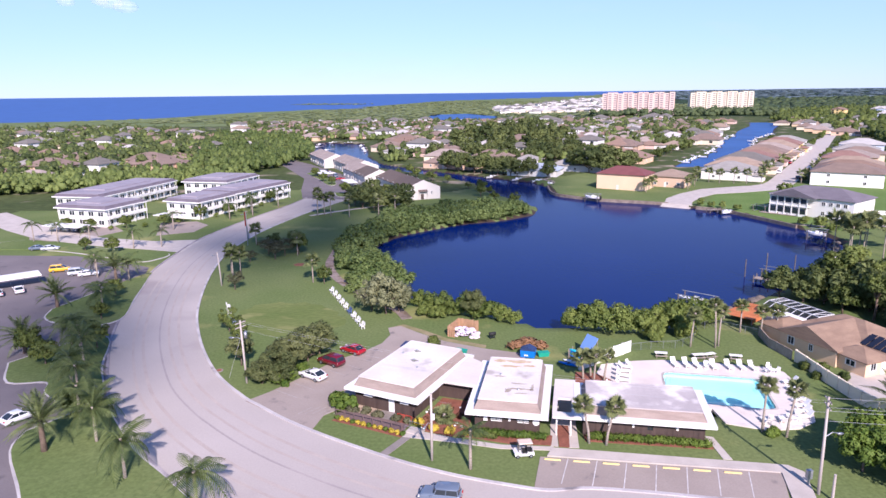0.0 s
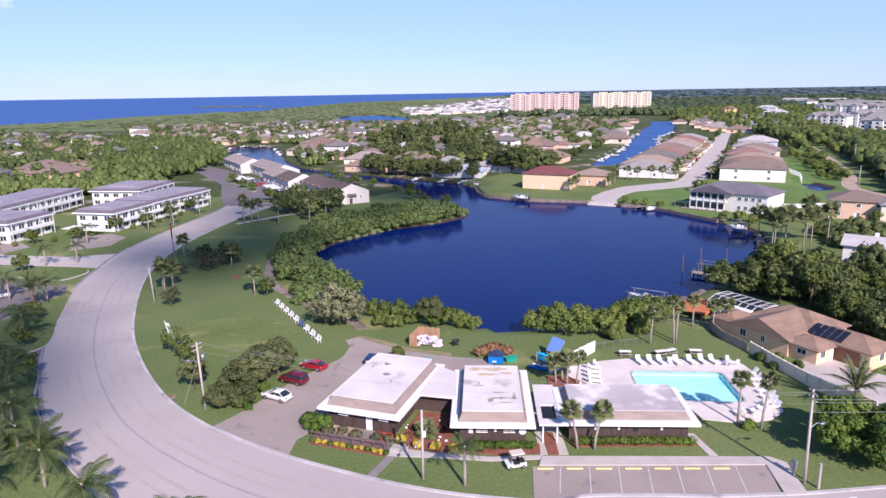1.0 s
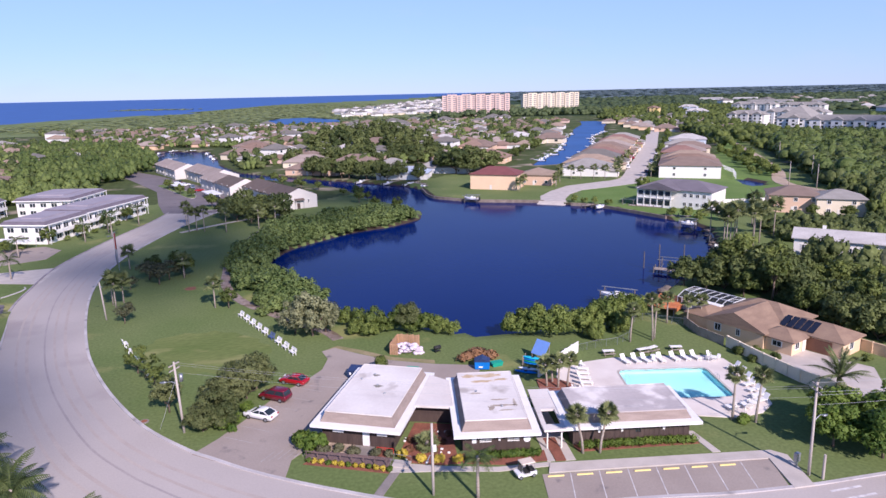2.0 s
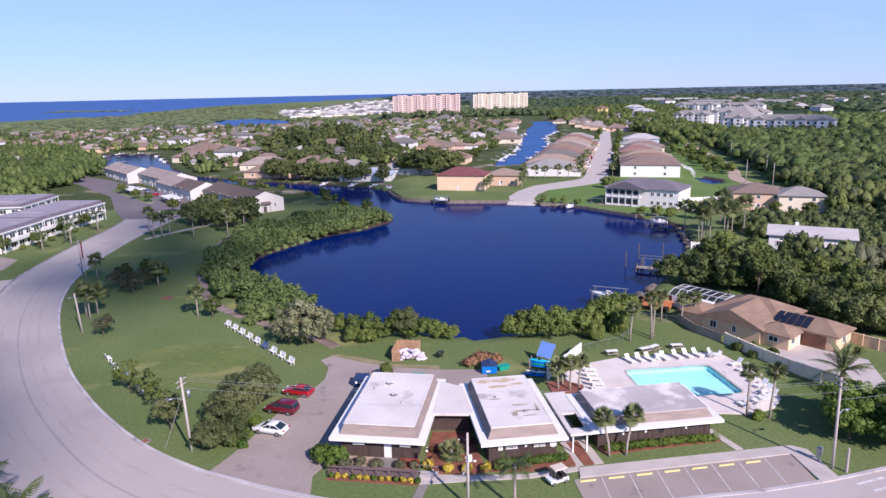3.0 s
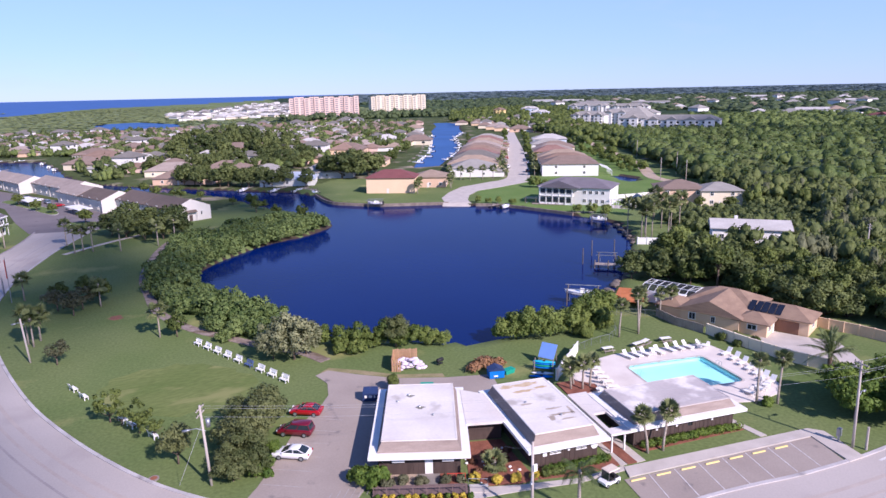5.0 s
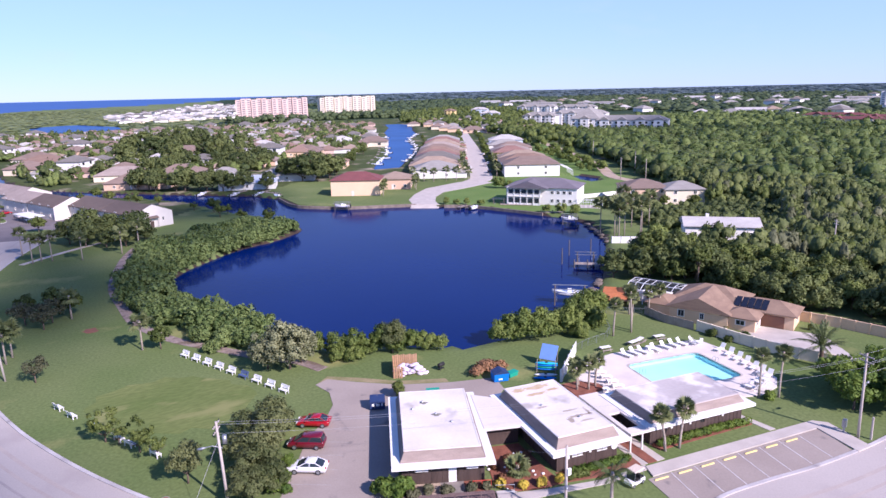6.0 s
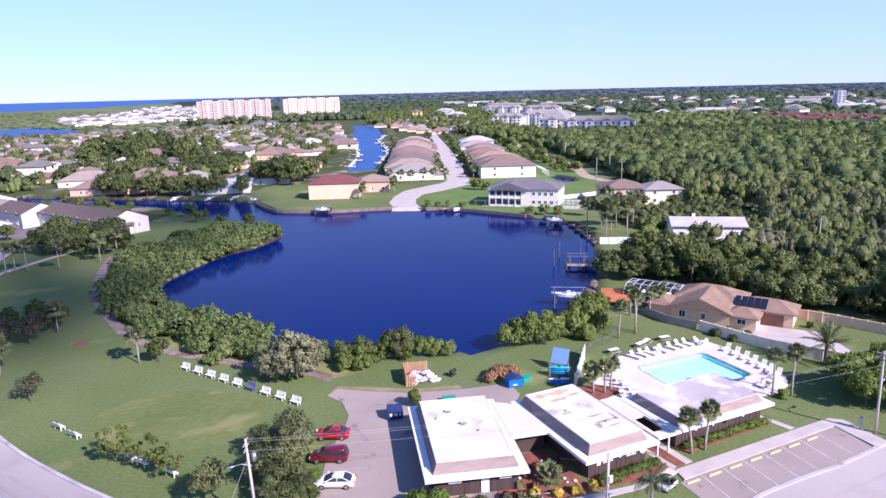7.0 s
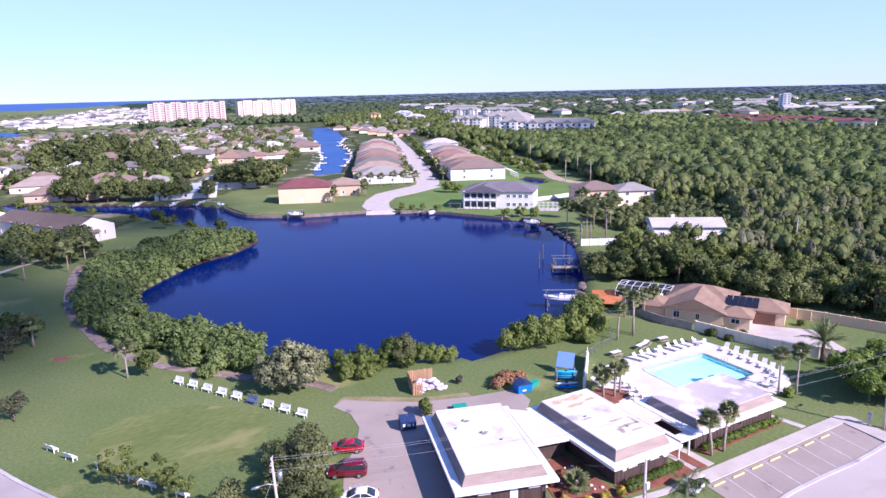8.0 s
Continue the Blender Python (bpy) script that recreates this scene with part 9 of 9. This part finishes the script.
brush = leaf_cloud(np.random.default_rng(5), [(x, y, 0.45, 0.7) for x, y in ((-1.2, 0), (-0.5, 0.6), (0.3, 0.1), (1.0, 0.4), (1.5, -0.1), (0.0, 0.9), (0.6, 1.0))] + [(0.1, 0.4, 0.9, 0.6)], 140, 0.2, -0.2)
o = solid("brush_pile", loose_mesh("brush_pile", brush[0] * (1.6, 1.3, 1.25), brush[1]), LEAF_BRUSH, "heap of dry brown brush cuttings", "brushwood", kind="stuff")
o.location = (9.6, 104.6, 0)
# kayaks on a rack with a pale blue board, behind the white fence
KAY = [(BRIGHTB, 0.35), (TEAL, 0.65), (BRIGHTB, 0.95), (surface("turquoise_plastic", srgb(60, 190, 220), rough=0.4, big=1, fine=5), 1.25), (WHITE, 0.3), (BRIGHTB, 0.2)]
rk = thing("kayak_rack", 17.4, 100.0, 0, -40, "timber rack for stacked kayaks", "rack")
for x in (-1.4, 1.4):
    part("upright", Shape().box(x - 0.06, x + 0.06, 0.5, 0.62, 0, 1.7), GREYWOOD, rk)
    part("upright", Shape().box(x - 0.06, x + 0.06, -0.62, -0.5, 0, 1.7), GREYWOOD, rk)
    for z in (0.28, 0.58, 0.88, 1.18):
        part("arm", Shape().box(x - 0.05, x + 0.05, -0.6, 0.6, z - 0.06, z), GREYWOOD, rk)
for i, (mt, z) in enumerate(KAY):
    k = thing("kayak", 17.4 + (i > 3) * (-1.0 - 0.8 * (i - 4)), 100.0 + (i > 3) * (-1.1 - 0.9 * (i - 4)), z if i <= 3 else 0.02, -40 + (i > 3) * 6, "plastic kayak in bright colour, stored by a fence", "kayak", "kayaks")
    part("hull", Shape().loft([[(x, w * 0.42 * math.cos(a), 0.14 + 0.15 * h_ * math.sin(a)) for a in np.linspace(0, 6.28, 10, endpoint=False)] for x, w, h_ in ((-1.7, 0.08, 0.5), (-1.3, 0.6, 0.8), (-0.5, 1, 1), (0.5, 1, 1), (1.3, 0.6, 0.8), (1.7, 0.08, 0.5))]), mt, k, smooth=True)
    part("cockpit", Shape().tube([(0, 0, 0.27), (0, 0, 0.3)], [0.26, 0.24], 12), DARK, k)
bb = thing("leaning_board", 19.2, 101.8, 0, -60, "pale blue sheet leaning on a timber frame", "board")
part("sheet", Shape().add([(-1.25, -0.5, 0.9), (1.25, -0.5, 0.9), (1.25, 0.8, 2.5), (-1.25, 0.8, 2.5), (-1.25, -0.45, 0.85), (1.25, -0.45, 0.85), (1.25, 0.85, 2.45), (-1.25, 0.85, 2.45)], [(0, 1, 2, 3), (7, 6, 5, 4), (0, 4, 5, 1), (1, 5, 6, 2), (2, 6, 7, 3), (3, 7, 4, 0)]), LBLUE, bb)
for x in (-1.1, 1.1):
    part("prop", Shape().beam((x, 0.8, 0), (x, 0.8, 2.45), 0.08, 0.08), GREYWOOD, bb)
    part("prop", Shape().beam((x, -0.45, 0), (x, -0.45, 0.9), 0.08, 0.08), GREYWOOD, bb)
bb.scale = (1.05, 1.1, 1.25)
wall_run("white_fence", [(17.0, 96.0), (21.5, 99.6), (26.4, 103.6)], 1.8, 0.08, WHITE, "white board privacy fence beside the pool", "fence")
cf = thing("chain_fence", 26.4, 103.6, 0, 0, "grey chain-link fence round the lawn", "fence")
CF = [(0, 0), (3.5, 1.0), (7.5, 1.3), (10.5, 3.2), (12.6, 6.4), (13.4, 10.0), (17.5, 11.6), (25.5, 5.0)]
for a, b in zip(CF, CF[1:]):
    part("top_rail", Shape().tube([(*a, 1.3), (*b, 1.3)], 0.03, 6), METAL, cf)
    for q in (0.0, 0.5):
        p = (a[0] + (b[0] - a[0]) * q, a[1] + (b[1] - a[1]) * q)
        part("post", Shape().tube([(*p, 0), (*p, 1.35)], 0.035, 6), METAL, cf)
    for z in (0.15, 0.45, 0.75, 1.05):
        part("mesh_wire", Shape().tube([(*a, z), (*b, z)], 0.008, 4), METAL, cf)

# ---- docks, lifts and boats ----
PILE = surface("dark_pile", srgb(120, 112, 106), srgb(92, 86, 82), big=1, fine=5, vary=0.2)


def pile(t, x, y, z1, z0=-2.6, r=0.13):
    part("piling", Shape().tube([(x, y, z0), (x, y, z1)], r, 8), PILE, t)


def dock(x, y, rot, length, wide, label, z=0.0, plank=0.45):
    t = thing("dock", x, y, 0, rot, label, "dock")
    n_ = int(length / plank)
    if plank > 1:
        part("deck", Shape().box(0, length, 0, wide, z, z + 0.08), GREYWOOD, t)
        for u in (0.2, length - 0.2):
            pile(t, u, wide / 2, z + 0.7)
        return t
    for k in range(n_):
        part("plank", Shape().box(k * plank, k * plank + plank - 0.03, 0, wide, z, z + 0.06), GREYWOOD, t)
    for k in range(max(2, int(length / 3) + 1)):
        u = length * k / max(1, int(length / 3))
        pile(t, u * 0.98 + 0.1, 0.1, z + 0.7)
        pile(t, u * 0.98 + 0.1, wide - 0.1, z + 0.7)
    return t


def boat_lift(x, y, rot, label, w=3.0, l=4.5, h=2.2):
    t = thing("boat_lift", x, y, 0, rot, label, "boat lift")
    for a in (0, l):
        for b in (0, w):
            pile(t, a, b, h)
    for b in (0, w):
        part("top_beam", Shape().beam((-0.6, b, h), (l + 0.6, b, h), 0.11, 0.14), METAL, t)
    for a in (0.4, l - 0.4):
        part("cradle", Shape().beam((a, 0, 0.1), (a, w, 0.1), 0.14, 0.16), METAL, t)
        for b in (0, w):
            part("cable", Shape().tube([(a, b, 0.1), (a, b, h)], 0.015, 4), METAL, t)
    return t


def boat(x, y, rot, z, label, length=6.5):
    t = thing("motorboat", x, y, z, rot, label, "boat")
    k = length / 6.5
    ring = []
    for px, w, lo, hi in ((-3.2, 1.1, 0.15, 0.95), (-1.5, 1.2, 0.05, 0.95), (0.5, 1.2, 0.05, 1.05), (2.0, 0.9, 0.2, 1.2), (3.0, 0.4, 0.5, 1.35), (3.3, 0.08, 0.9, 1.4)):
        ring.append([(px * k, -w, hi), (px * k, -w * 0.9, (lo + hi) / 2), (px * k, 0, lo), (px * k, w * 0.9, (lo + hi) / 2), (px * k, w, hi), (px * k, w * 0.8, hi - 0.02), (px * k, -w * 0.8, hi - 0.02)])
    part("hull", Shape().loft(ring), P_WHITE, t)
    part("console", Shape().box(-0.5, 0.3, -0.4, 0.4, 0.9, 1.6), WHITE, t)
    part("windscreen", Shape().box(0.3, 0.36, -0.45, 0.45, 1.5, 1.95), GLASS, t)
    if y < 270:
        part("seat", Shape().box(-1.3, -0.9, -0.5, 0.5, 0.9, 1.4), WHITE, t)
    for s in (-0.35, 0.35) if y < 270 else (0,):
        part("outboard", Shape().box(-3.75 * k, -3.25 * k, s - 0.2, s + 0.2, 0.1, 1.35), DARK, t)
    return t


boat_lift(40.8, 126.6, -40, "white timber boat lift at the lake's edge", w=3.2, l=6.0, h=2.6)
boat(44.0, 126.0, 140, 0.7, "white motorboat hanging in a lift", 6.8)
dock(47.0, 123.0, 140, 3.5, 1.4, "short grey timber dock by the boat lift")
dock(63.5, 147.0, -40, 6.5, 2.2, "small grey timber dock")
boat_lift(66.0, 148.6, -40, "grey timber boat lift with bare cradle", l=4.0, h=1.8)
for x, y in ((63.6, 151.6), (71.0, 157.6), (76.5, 155.4)):
    t = thing("mooring_pile", x, y, 0, 0, "tall timber mooring pile standing in the lake", "mooring pile", "mooring piles")
    pile(t, 0, 0, 3.2)
boat_lift(96.0, 190.0, -40, "grey boat lift before the palms", l=4.2, h=2.2)
boat(98.5, 189.8, 140, 0.2, "white motorboat in a lift", 5.2)
dock(101.0, 207.5, -35, 8.0, 2.4, "long grey timber dock with a ramp")
dock(99.0, 229.5, -43, 12.0, 3.0, "broad pale timber terrace dock", z=0.1)
boat_lift(98.4, 233.0, -43, "white boat lift beside the lake house", l=4.0, h=2.0)
dock(84.2, 233.6, 20, 6.0, 2.2, "small timber dock with a white landing")
boat(89.0, 232.0, 20, -1.0, "small white boat moored at a dock", 4.5)
boat_lift(45.6, 260.2, -30, "white boat lift by the seawall", l=5.0, h=2.0)
boat(48.6, 260.4, 150, 0.0, "white motorboat in a lift by the seawall", 5.8)
dock(41.0, 314.0, 120, 10.0, 2.0, "grey dock under dark trees")
for k in range(13):
    q = np.array([117.0, 402.0]) + np.array([0.46, 0.888]) * k * 16 + np.array([-0.888, 0.46]) * float(tree_rng.uniform(2, 9))
    tree("small", q[0], q[1], float(tree_rng.uniform(0.6, 1.0)), group="trees along the canal")
    q = np.array([156.0, 404.0]) + np.array([0.49, 0.872]) * k * 16 + np.array([0.872, -0.49]) * float(tree_rng.uniform(1, 5))
    tree("small", q[0], q[1], float(tree_rng.uniform(0.4, 0.7)), group="trees along the canal")
LEFT_BANK = curve([(124, 397), (153, 446), (179, 500), (203, 560), (231, 610)], 3)
RIGHT_BANK = curve([(149, 400), (183, 452), (215, 515), (237, 566), (278, 630)], 3)
for k, (p, q) in enumerate(zip(LEFT_BANK, RIGHT_BANK)):
    for (x, y), o in ((p, 1.6), (q, -1.6)):
        turn = 60 + (0 if k % 2 else 90) + 6 * (k % 3)
        boat(x + o * 0.86, y - o * 0.5, turn, -1.0, "white boat moored along the canal", 7.0 + (k % 3))
        if (k + (o > 0)) % 3:
            boat(x + o * 0.6 + 4.4, y - o * 0.5 + 7.0, 62, -1.0, "white boat moored along the canal", 6.5 + (k % 2))
        dock(x - o * 0.9, y + 4, 60, 6, 1.8, "timber dock along the canal", plank=1.5)
for x, y, r in ((-74, 492, 100), (-78, 512, 95), (-84, 540, 95), (-100, 574, 20), (-114, 578, 20), (-121, 556, 80), (-118, 528, 60), (-104, 500, 60), (33, 318, 40), (24, 324, 40), (12, 334, 45), (38, 306, 100)):
    boat(x, y, r, -1.0, "white boat moored along the bank", 7.0)
    dock(x + 2.5, y + 2.0, r, 6, 1.8, "timber dock along the bank", plank=1.5)
